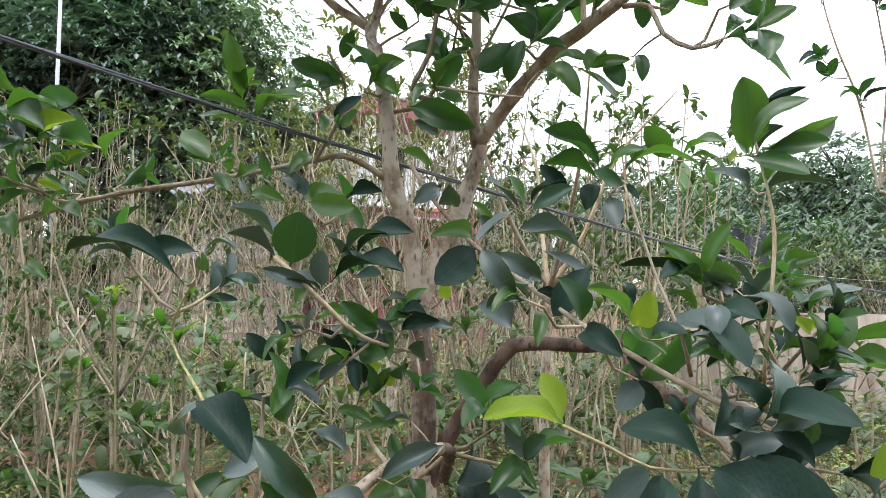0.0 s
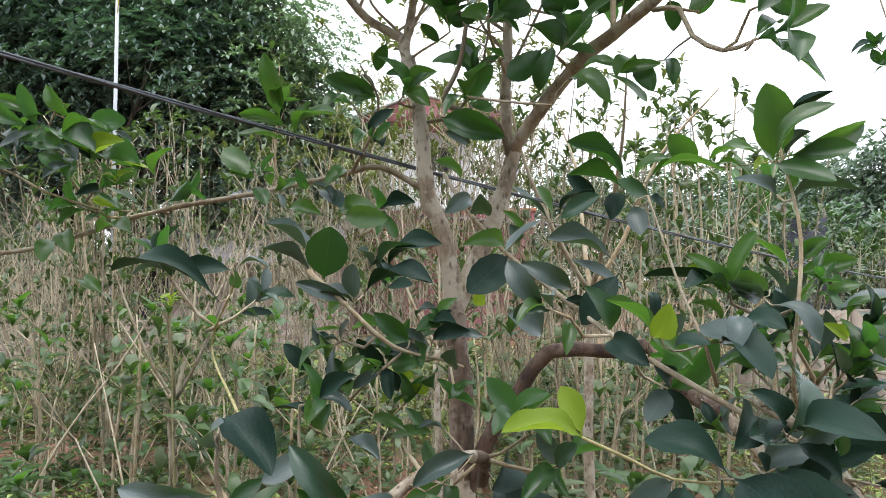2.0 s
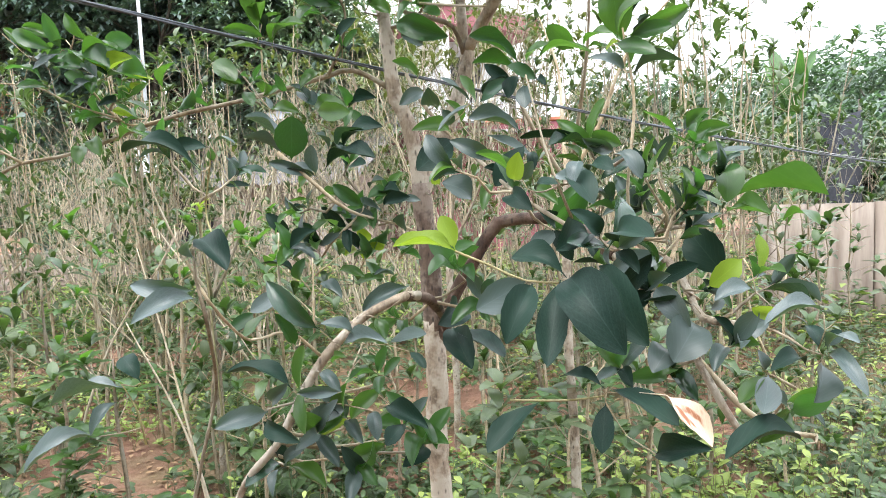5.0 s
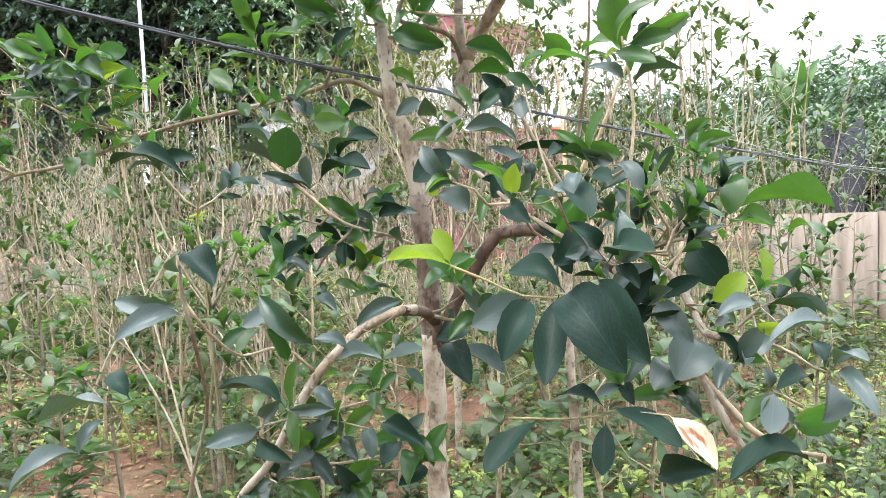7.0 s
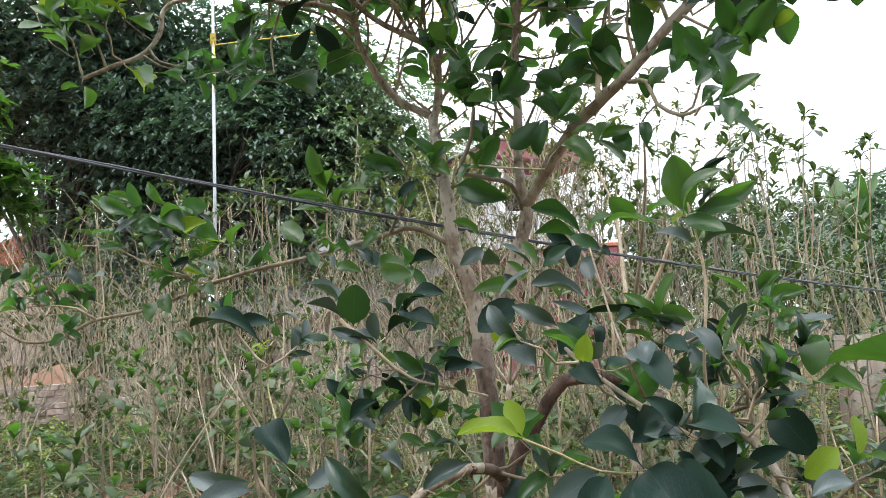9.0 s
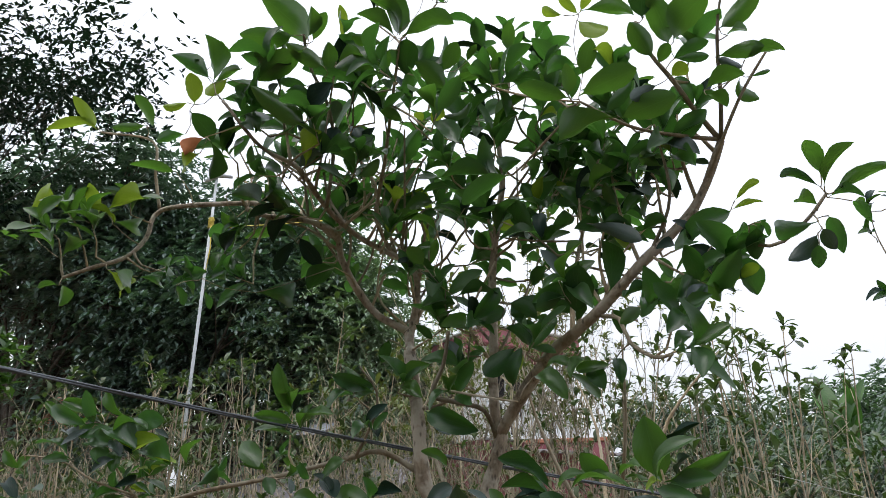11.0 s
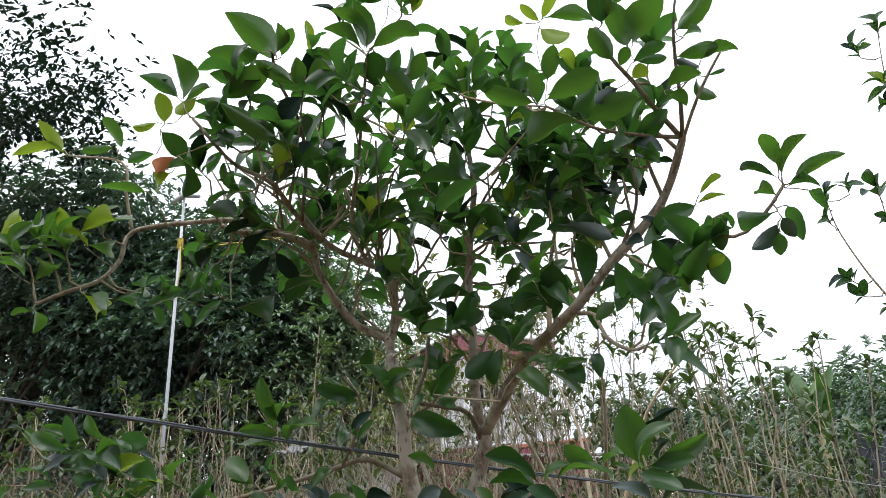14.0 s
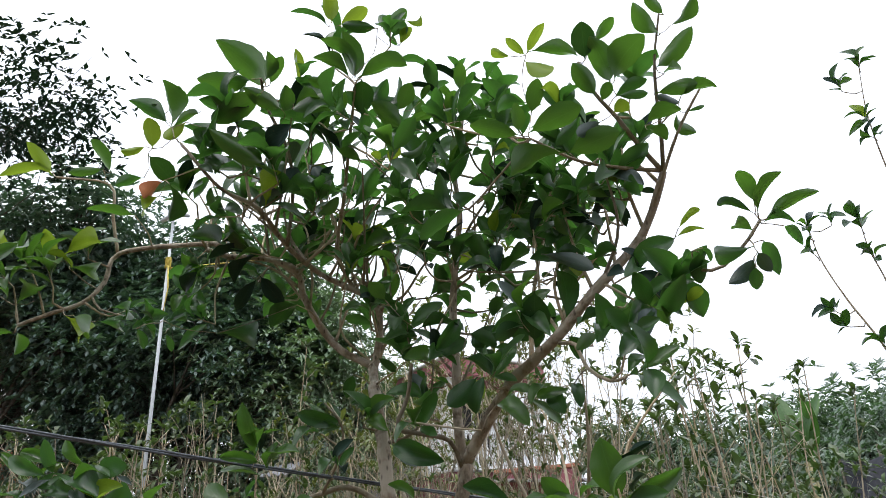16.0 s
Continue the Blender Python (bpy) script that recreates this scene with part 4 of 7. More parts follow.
def build_seedlings():
    """Knee- to waist-high seedlings: one stem with whorls of dark leaves."""
    r = random.Random(31)
    kinds = []
    for i in range(4):
        w, g, tw = Acc(), Acc(), Acc()
        h = (0.95, 1.15, 1.25, 1.05)[i]
        pts, rad = smooth_line([(0, 0, -0.05), (0.02, 0.01, h * 0.4), (-0.015, 0.02, h * 0.75), (0.01, 0, h)], [0.009, 0.0075, 0.006, 0.003], 0.08)
        tube(w, pts, rad, 6)
        for s in range(9 + i):
            z = h * (0.32 + 0.68 * s / (8 + i))
            ax = Vector((r.gauss(0, 0.35), r.gauss(0, 0.35), 1)).normalized()
            p = Vector((r.gauss(0, 0.08), r.gauss(0, 0.08), z))
            tube(tw, [Vector((0, 0, z - 0.09)), p], [0.003, 0.002], 4)
            o = ax.orthogonal().normalized()
            for q in range(r.randint(5, 8)):
                d = spin(o, ax, q * 2.4) + ax * r.uniform(0.1, 0.9)
                m, _ = leaf_frame(p, p + d, 0.1)
                add_leaf(g, SEED[q % 4], m, r.uniform(0.06, 0.115))
        kinds.append((w.mesh("stem", M["twig"]), tw.mesh("side_twig", M["twig"]), g.mesh("foliage", M[("weed", "weed", "green", "sapling_leaf")[i]])))
    made = {}
    spots = [(-1.35, 2.5), (-1.0, 2.75), (-1.75, 2.9), (-0.55, 2.6), (-2.2, 3.3), (-0.2, 3.0), (-1.5, 3.6), (0.35, 3.1), (0.75, 2.7), (1.3, 3.2), (1.0, 3.9), (1.9, 3.6), (2.2, 5.9), (2.5, 6.2), (1.95, 6.4), (2.9, 5.4), (-0.7, 3.5), (-2.8, 4.0), (1.6, 4.7), (0.2, 4.0)]
    while len(spots) < 38:
        y = r.uniform(2.3, 6.2)
        spots.append((r.uniform(-1.15 * y - 0.3, 0.75 * y), y))
    near = [(-2.05, 2.0, 1.04), (-1.82, 1.75, 0.93), (-1.84, 2.1, 1.09), (-1.48, 1.75, 0.87), (-1.3, 1.8, 0.87), (-1.54, 2.6, 1.18), (-0.98, 2.2, 1.01), (-0.8, 2.4, 1.14), (-1.04, 2.6, 1.27), (0.0, 2.0, 0.83), (0.29, 2.1, 0.78), (-2.61, 2.3, 1.12), (-2.18, 2.8, 1.29), (-2.61, 2.7, 1.31), (0.47, 2.2, 0.83)]
    spots += [(x, y) for x, y, _h in near]
    for q, (x, y) in enumerate(spots):
        m = pose(x, y, ground_height(x, y), 0, 0, r.uniform(0, 360))
        k = q % 4
        if k not in made:
            s = thing("seedling", "small osmanthus seedling with dark glossy leaf whorls", "seedling", "seedlings among the weeds")
            part("stem", kinds[k][0], s)
            part("side_twig", kinds[k][1], s, "fine side twigs", "stuff")
            part("foliage", kinds[k][2], s, "dark leaf whorls", "stuff")
            s.matrix_basis = m
            made[k] = s
        else:
            c = copy_thing(made[k], m)
            c.scale = (1, 1, 1) if q < 20 else (0.95, 0.95, r.uniform(0.45, 1.0))
            if q >= 38:
                c.scale = (1.05, 1.05, near[q - 38][2] / (0.95, 1.15, 1.25, 1.05)[k])


def build_slim_trees():
    """Head-high and taller single stems with whorls of dark leaves along the upper half."""
    r = random.Random(77)
    for x, y, h in ((0.95, 4.3, 2.5), (1.25, 4.7, 2.75), (1.12, 5.4, 3.0), (1.55, 5.2, 2.7), (0.7, 5.1, 2.75), (1.95, 5.8, 2.7), (1.5, 6.2, 3.05), (0.5, 5.9, 2.95), (0.15, 5.3, 2.7), (0.3, 6.4, 3.1), (0.85, 6.4, 3.0), (-0.1, 6.0, 2.9), (1.2, 6.0, 3.1), (0.5, 3.5, 1.65), (0.22, 3.1, 1.5), (0.78, 4.0, 1.75), (0.05, 3.8, 1.6), (-0.3, 3.6, 1.55), (-2.94, 4.4, 2.3), (-2.9, 4.32, 1.9), (-2.65, 4.75, 2.2), (-2.99, 4.46, 2.45), (-2.84, 4.24, 2.4), (-3.03, 4.55, 2.5), (-4.46, 5.0, 2.95), (-3.6, 5.0, 2.8), (-3.1, 5.05, 2.8), (-4.39, 5.6, 2.9), (-2.87, 5.6, 2.85), (-5.4, 5.6, 3.0), (-3.25, 5.6, 2.95), (-2.24, 5.6, 3.3), (-3.9, 5.9, 2.9)):
        t = thing("slim_tree", "slim young tree with dark leaf whorls on thin stems", "tree", "slim young trees", at=(x, y, ground_height(x, y) - 0.02))
        w, g = Acc(), Acc()
        foot = []
        for _ in range(r.randint(2, 4)):
            lean = Vector((r.gauss(0, 0.09), r.gauss(0, 0.09), 1))
            top = h * r.uniform(0.82, 1.0)
            pts, rad = smooth_line([(0, 0, -0.03), lean * top * 0.35 + Vector((r.gauss(0, 0.03), 0, 0)), lean * top * 0.7 + Vector((r.gauss(0, 0.04), 0, 0)), lean * top], [0.0085, 0.0075, 0.006, 0.0036], 0.12)
            one = Acc()
            tube(one, pts, rad, 6)
            part("stem", one.mesh("stem", M["twig"]), t)
            n = len(pts)
            foot += [(p, 0.0) for p in pts[int(n * (0.38 if x > -1 else 0.15))::2]] + [(pts[-1], 1.0)]
        for p, end in foot:
            ax = Vector((r.gauss(0, 0.6 - 0.4 * end), r.gauss(0, 0.6 - 0.4 * end), 0.8)).normalized()
            q0 = p + ax * (0.02 if end else r.uniform(0.06, 0.2))
            tube(w, [p, q0], [0.0036, 0.0026], 4)
            o = ax.orthogonal().normalized()
            for q in range(r.randint(4, 7)):
                d = spin(o, ax, q * 2.4 + r.uniform(-0.3, 0.3)) + ax * r.uniform(0.2, 1.0)
                m, _m = leaf_frame(q0, q0 + d, 0.1)
                add_leaf(g, SEED[q % 4], m, r.uniform(0.08, 0.13) if (x > -1 and y > 4) or y >= 5 else r.uniform(0.055, 0.095))
        part("side_twig", w.mesh("side_twig", M["twig"]), t, "fine side twigs", "stuff")
        part("foliage", g.mesh("foliage", M["sapling_leaf"]), t, "dark leaf whorls", "stuff")


def build_lime_seedling():
    """A thin seedling whose young top leaves are yellow-green."""
    r = random.Random(6)
    t = thing("seedling", "thin seedling topped with fresh yellow-green leaves", "seedling", "seedlings among the weeds", at=(-1.30, 2.40, 0))
    a = Acc()
    pts, rad = smooth_line([(0.05, 0.02, -0.03), (0.03, 0, 0.68), (0, 0, 1.35)], [0.006, 0.005, 0.003], 0.08)
    tube(a, pts, rad, 6)
    part("stem", a.mesh("stem", M["shoot"]), t)
    for q in range(11):
        b = Vector((0, 0, 1.35 - 0.02 * (q // 3)))
        d = Vector((math.cos(q * 2.4), math.sin(q * 2.4), r.uniform(0.1, 0.8)))
        m, _m = leaf_frame(b, b + d, 0.1)
        a = Acc()
        add_leaf(a, SEED[q % 4], m, r.uniform(0.05, 0.075))
        part("leaf", a.mesh("leaf", M["lime" if q < 7 else "green"]), t)


SEED = [leaf_shape(0.42, 0.2, 0.3 + 0.2 * s, 0.1 * (s - 1), 4, 0, s) for s in range(4)]
build_seedlings()
build_slim_trees()
build_lime_seedling()


# ---- ground cover and litter ----
def build_weeds():
    r = random.Random(8)
    fine = [leaf_shape(0.55, 0.15, 0.25, 0.1, 3, 0, s) for s in range(3)]
    coarse = [tuft_leaf(0.5, 0.05, 0.2), tuft_leaf(0.6, 0.03, 0.1), tuft_leaf(0.45, 0.08, 0.3)]
    dark, bright, stems = Acc(), Acc(), Acc()
    n = 0
    while n < 12500:
        y = 1.7 + 8.5 * r.random() ** 1.25
        x = r.uniform(-1.3 * y - 1.0, 0.82 * y + 0.8)
        patch = noise.noise(Vector((x * 0.9, y * 0.9, 3)))
        if patch < r.uniform(-0.3, 0.2) - (0.3 if x > -0.4 else 0):
            continue
        n += 1
        h = r.uniform(0.03, 0.22) * (1.2 if x > 0 else 0.9) * r.choice((1, 1, 1.5))
        p = Vector((x, y, ground_height(x, y)))
        top = p + Vector((r.gauss(0, 0.05), r.gauss(0, 0.05), h))
        tube(stems, [p, p.lerp(top, 0.5) + Vector((r.gauss(0, 0.01), 0, 0)), top], [0.002, 0.0018, 0.001], 3, cap=False)
        a = bright if noise.noise(Vector((x * 1.7, y * 1.7, 9))) + r.gauss(0, 0.25) > 0.17 else dark
        size = r.uniform(0.025, 0.055) if a is bright else r.uniform(0.03, 0.075)
        for q in range(r.randint(5, 9)):
            b = p.lerp(top, r.uniform(0.25, 1))
            d = Vector((math.cos(q * 2.4), math.sin(q * 2.4), r.uniform(0.0, 0.9)))
            m, _ = leaf_frame(b, b + d, 0.1)
            add_leaf(a, (fine if y < 4.6 else coarse)[q % 3], m, size * r.uniform(0.7, 1.25))
    for _ in range(4000):
        y = r.uniform(5.5, 12.6)
        x = r.uniform(-1.3 * y - 1, 0.82 * y + 0.8)
        if 6.5 < y < 7.2 and x > 1.8 or abs((y - 9.485) - (x + 8.795) * 0.9887) < 0.5 and x < -4.5:
            continue
        p = Vector((x, y, ground_height(x, y)))
        h = r.uniform(0.1, 0.6) * (0.5 if x < -3 else 1)
        a = r.choice((dark, bright))
        for q in range(r.randint(6, 10)):
            b = p + Vector((r.gauss(0, 0.07), r.gauss(0, 0.07), h * r.uniform(0.15, 1)))
            d = Vector((math.cos(q * 2.4), math.sin(q * 2.4), r.uniform(0.0, 0.8)))
            m, _m = leaf_frame(b, b + d, 0.1)
            add_leaf(a, coarse[q % 3], m, r.uniform(0.06, 0.12))
    for _ in range(2600):
        x, y = r.gauss(0, 5), r.gauss(-1.5, 3.2)
        if y > 2.6 or math.hypot(x - 0.1, y) < 0.45 or noise.noise(Vector((x * 0.9, y * 0.9, 3))) < r.uniform(-0.4, 0.2):
            continue
        p = Vector((x, y, ground_height(x, y)))
        h = r.uniform(0.04, 0.22)
        a = r.choice((dark, dark, bright))
        for q in range(r.randint(5, 8)):
            b = p + Vector((r.gauss(0, 0.05), r.gauss(0, 0.05), h * r.uniform(0.1, 1)))
            d = Vector((math.cos(q * 2.4), math.sin(q * 2.4), r.uniform(0.0, 0.8)))
            m, _m = leaf_frame(b, b + d, 0.1)
            add_leaf(a, coarse[q % 3], m, r.uniform(0.04, 0.09))
    w = new("ground_cover", dark.mesh("ground_cover", M["weed"]))
    tagged(w, "low leafy green weeds and seedlings covering the soil", "weeds", kind="stuff")
    part("young_weeds", bright.mesh("young_weeds", M["weed_light"]), w, "fresh light green weeds", "stuff")
    part("stalks", stems.mesh("stalks", M["shoot"]), w, "thin green stalks")
    b = Acc()
    for k in range(9000):
        y = 1.6 + 9.5 * r.random() ** 1.5
        x = r.uniform(-1.3 * y - 1.0, 0.82 * y + 0.8)
        p = Vector((x, y, ground_height(x, y) + 0.006))
        d = Vector((r.gauss(0, 1), r.gauss(0, 1), r.uniform(-0.05, 0.25)))
        m, _ = leaf_frame(p, p + d, 0.0)
        add_leaf(b, (fine if y < 4 else coarse)[k % 3], m, r.uniform(0.022, 0.06))
    tagged(new("leaf_litter", b.mesh("leaf_litter", M["litter"])), "dry brown fallen leaves lying on the soil", "litter", kind="stuff")


build_weeds()

def dry_stick(*pts):
    a = Acc()
    n = len(pts)
    line, rad = smooth_line(pts, [0.006 - 0.004 * i / (n - 1) for i in range(n)], 0.05)
    tube(a, line, rad, 6, 0.15)
    tagged(new("dry_stick", a.mesh("dry_stick", M["cane"])), "thin dry pale stick leaning among the saplings", "stick", "dry sticks")


dry_stick((-1.9, 2.1, 0.0), (-1.62, 2.15, 0.75), (-1.36, 2.2, 1.14), (-1.31, 2.25, 1.26))
dry_stick((-1.2, 2.2, 0.0), (-1.34, 2.2, 0.7), (-1.5, 2.25, 1.2))
dry_stick((-0.85, 1.75, 0.0), (-0.95, 1.7, 0.6), (-1.15, 1.7, 1.0))
dry_stick((0.55, 2.3, 0.0), (0.5, 2.3, 0.5), (0.42, 2.35, 1.0))

# ---- the osmanthus tree in the foreground ----
WOOD = []
LEAVES = []
tree = thing("osmanthus_tree", "young osmanthus tree with grey bark and large glossy leaves", "tree", at=(0.03, 1.29, 0))


def branch(name, material, r0, r1, *pts):
    n = len(pts)
    r0, r1 = (r0 * 0.94, r1 * 0.94) if r0 < 0.021 else (r0, r1)
    line, rad = smooth_line(pts, [r0 + (r1 - r0) * i / (n - 1) for i in range(n)], 0.02)
    a = Acc()
    o = Vector(tree.location)
    rad = [q * (1 + 0.12 * noise.noise(p * 14)) for p, q in zip(line, rad)]
    tube(a, [p - o for p in line], rad, 12 if r0 > 0.009 else 7, 0.2 if r0 > 0.009 else 0.12)
    part(name, a.mesh(name, M[material]), tree)
    WOOD.extend((p, q) for p, q in zip(line, rad))


def leaf(kind, base, tip, width):
    LEAVES.append((kind, Vector(base), Vector(tip), width, None))


def sprig(kind, base, tip, n, size):
    """A twig from the nearest wood, ending in opposite pairs of leaves."""
    base, tip = Vector(base), Vector(tip)
    r = random.Random(int(base.x * 7919 + base.z * 104729 + base.y * 31))
    p0, r0 = min(WOOD, key=lambda w: (w[0] - base).length + 0.3 * max(0, w[0].z - base.z))
    d = (tip - base).normalized()
    if (p0 - base).length < 0.5:
        a = Acc()
        o = Vector(tree.location)
        line, rad = smooth_line([p0, p0.lerp(base, 0.5) + Vector((r.gauss(0, 0.012), r.gauss(0, 0.012), -0.012)), base, tip], [min(0.0035, r0 * 0.7), 0.0026, 0.002, 0.0012], 0.03)
        tube(a, [p - o for p in line], rad, 5)
        part("twig", a.mesh("twig", M["twig"]), tree)
    o = d.orthogonal().normalized()
    for q in range(n):
        back = (q // 2) * size * 0.2
        side = spin(o, d, (q % 2) * math.pi + (q // 2) * 1.5 + r.uniform(-0.35, 0.35))
        v = side * r.uniform(0.6, 1) + d * (r.uniform(0.4, 1.1) - 0.16 * (q // 2)) + Vector((0, 0, r.uniform(-0.08, 0.35)))
        b = tip - d * back
        kk = kind if r.random() > 0.2 else r.choice(("green", "dark", "green", "pale", "dark", "green", "dark", "green", "dark", "lime"))
        hint = d * r.uniform(0.6, 1.2) + Vector((r.gauss(0, 0.25), r.gauss(0, 0.25) - 0.15, 0.6))
        LEAVES.append((kk, b, b + v.normalized() * size * r.uniform(0.7, 1.25), r.uniform(0.36, 0.5), hint))


branch("trunk", "bark", .026, .0225, (0.03, 1.29, -0.03), (-0.048, 1.29, 0.715), (-0.045, 1.29, 0.943), (-0.048, 1.29, 1.082))
branch("trunk", "bark_mid", .0226, .020, (-0.047, 1.29, 1.06), (-0.05, 1.29, 1.219), (-0.059, 1.29, 1.318), (-0.062, 1.29, 1.386))
branch("stem", "bark", .0195, .012, (-0.059, 1.29, 1.293), (-0.063, 1.29, 1.373), (-0.082, 1.285, 1.51), (-0.113, 1.283, 1.596), (-0.126, 1.29, 1.723), (-0.157, 1.33, 1.86), (-0.168, 1.37, 1.867), (-0.182, 1.4, 1.934))
branch("stem", "bark", .0195, .016, (-0.057, 1.292, 1.281), (-0.058, 1.292, 1.371), (-0.002, 1.31, 1.502), (0.031, 1.33, 1.601), (0.049, 1.332, 1.671))
branch("limb", "bark", .0125, .006, (0.042, 1.332, 1.667), (0.034, 1.335, 1.759), (0.039, 1.34, 1.888), (0.039, 1.35, 2.029), (0.053, 1.35, 2.145), (0.074, 1.35, 2.281), (0.073, 1.33, 2.386), (0.109, 1.3, 2.53))
branch("limb", "bark", .0145, .0078, (0.045, 1.332, 1.67), (0.118, 1.28, 1.759), (0.182, 1.22, 1.815), (0.224, 1.18, 1.837), (0.288, 1.15, 1.879), (0.352, 1.12, 1.935), (0.413, 1.1, 1.983), (0.468, 1.08, 2.03), (0.505, 1.06, 2.092), (0.529, 1.05, 2.146))
branch("limb", "bark", .011, .007, (-0.183, 1.4, 1.929), (-0.257, 1.38, 1.972), (-0.308, 1.36, 2.04), (-0.341, 1.33, 2.118), (-0.343, 1.3, 2.169), (-0.416, 1.26, 2.196), (-0.487, 1.22, 2.196), (-0.537, 1.2, 2.215))
branch("limb", "bark", .010, .004, (-0.178, 1.4, 1.902), (-0.154, 1.38, 2.039), (-0.175, 1.36, 2.092), (-0.206, 1.33, 2.107), (-0.274, 1.28, 2.142), (-0.327, 1.2, 2.193), (-0.351, 1.1, 2.246), (-0.405, 1.02, 2.269), (-0.465, 0.95, 2.353))
branch("branch", "twig", .0052, .0035, (-0.324, 1.2, 2.189), (-0.291, 1.15, 2.297), (-0.274, 1.08, 2.376), (-0.292, 1, 2.451), (-0.282, 0.95, 2.488))
branch("branch", "twig", .006, .003, (-0.206, 1.33, 2.107), (-0.227, 1.28, 2.194), (-0.18, 1.2, 2.302), (-0.119, 1.08, 2.403), (-0.077, 1, 2.466))
branch("branch", "twig", .005, .003, (-0.195, 1.34, 2.099), (-0.244, 1.4, 2.248), (-0.199, 1.42, 2.386), (-0.138, 1.4, 2.524), (-0.102, 1.35, 2.614))
branch("branch", "twig", .005, .002, (-0.15, 1.38, 2.068), (-0.136, 1.4, 2.197), (-0.076, 1.4, 2.31), (-0.001, 1.4, 2.389))
branch("branch", "twig", .006, .003, (0.224, 1.18, 1.84), (0.23, 1.22, 1.932), (0.249, 1.26, 2.048), (0.293, 1.3, 2.215), (0.294, 1.28, 2.311))
branch("branch", "twig", .006, .003, (0.529, 1.05, 2.146), (0.491, 1.02, 2.196), (0.456, 0.98, 2.242), (0.416, 0.94, 2.288), (0.399, 0.92, 2.342))
branch("branch", "twig", .005, .002, (0.529, 1.05, 2.146), (0.532, 1, 2.2), (0.538, 0.95, 2.316), (0.563, 0.92, 2.418))
branch("branch", "twig", .0048, .003, (0.285, 1.15, 1.861), (0.315, 1.1, 1.84), (0.33, 1.08, 1.79), (0.365, 1.05, 1.756), (0.391, 1, 1.749))
branch("branch", "twig", .0036, .0026, (0.468, 1.08, 2.03), (0.502, 1, 1.946), (0.537, 0.96, 1.905), (0.566, 0.92, 1.892), (0.608, 0.9, 1.924), (0.629, 0.89, 1.949))
branch("branch", "twig", .005, .0025, (0.53, 1.05, 2.149), (0.452, 1.02, 2.153), (0.37, 0.98, 2.163), (0.289, 0.93, 2.197))
branch("branch", "twig", .0045, .002, (-0.200, 1.336, 2.104), (-0.255, 1.339, 2.225), (-0.214, 1.341, 2.383), (-0.189, 1.344, 2.484))
branch("branch", "twig", .0045, .002, (-0.285, 1.264, 2.152), (-0.350, 1.274, 2.245), (-0.380, 1.285, 2.353), (-0.370, 1.295, 2.407))
branch("branch", "twig", .0045, .002, (-0.167, 1.368, 2.071), (-0.201, 1.358, 2.177), (-0.257, 1.347, 2.278), (-0.284, 1.337, 2.395))
branch("branch", "twig", .0045, .002, (-0.175, 1.360, 2.092), (-0.179, 1.361, 2.190), (-0.161, 1.361, 2.283), (-0.135, 1.362, 2.379))
branch("branch", "twig", .0045, .002, (-0.387, 1.276, 2.185), (-0.485, 1.296, 2.246), (-0.565, 1.315, 2.318), (-0.666, 1.335, 2.388))
branch("branch", "twig", .0045, .002, (-0.332, 1.180, 2.204), (-0.391, 1.200, 2.281), (-0.481, 1.220, 2.355), (-0.561, 1.239, 2.431))
branch("branch", "twig", .0045, .002, (-0.341, 1.324, 2.128), (-0.425, 1.305, 2.193), (-0.511, 1.287, 2.223), (-0.582, 1.268, 2.251))
branch("branch", "twig", .0045, .002, (-0.233, 1.310, 2.121), (-0.214, 1.310, 2.160), (-0.162, 1.295, 2.269), (-0.095, 1.281, 2.345), (-0.044, 1.266, 2.392))
branch("branch", "twig", .0045, .002, (0.057, 1.350, 2.172), (0.104, 1.328, 2.236), (0.155, 1.305, 2.293), (0.181, 1.283, 2.371))
branch("branch", "twig", .0045, .002, (0.074, 1.350, 2.281), (0.036, 1.347, 2.355), (0.021, 1.344, 2.441), (0.019, 1.341, 2.527))
branch("branch", "twig", .0045, .002, (0.047, 1.350, 2.099), (0.138, 1.319, 2.135), (0.188, 1.287, 2.187))
branch("branch", "twig", .0045, .002, (0.364, 1.116, 1.945), (0.343, 1.114, 2.029), (0.332, 1.112, 2.106), (0.331, 1.110, 2.183))
branch("branch", "twig", .0045, .002, (0.413, 1.100, 1.983), (0.413, 1.110, 2.052), (0.413, 1.120, 2.120))
branch("branch", "twig", .0045, .002, (0.475, 1.076, 2.042), (0.458, 1.061, 2.132), (0.461, 1.046, 2.212))
branch("branch", "twig", .0045, .002, (0.519, 1.054, 2.124), (0.488, 1.066, 2.179), (0.430, 1.078, 2.225))
branch("branch", "twig", .0045, .002, (0.237, 1.174, 1.845), (0.254, 1.179, 1.944), (0.259, 1.183, 2.033), (0.261, 1.188, 2.155))
branch("branch", "twig", .0045, .002, (-0.126, 1.290, 1.723), (-0.059, 1.290, 1.739), (-0.009, 1.258, 1.802), (0.010, 1.227, 1.867))
branch("branch", "twig", .0045, .002, (-0.173, 1.396, 1.929), (-0.131, 1.399, 2.013), (-0.097, 1.402, 2.114), (-0.123, 1.405, 2.231))
branch("branch", "twig", .0045, .002, (0.301, 1.144, 1.890), (0.290, 1.128, 1.970), (0.310, 1.112, 2.034))
branch("branch", "twig", .0045, .002, (-0.362, 1.084, 2.251), (-0.389, 1.078, 2.370), (-0.434, 1.073, 2.454))
branch("branch", "twig", .0045, .002, (-0.295, 1.248, 2.162), (-0.219, 1.248, 2.241), (-0.272, 1.234, 2.355), (-0.297, 1.219, 2.467))
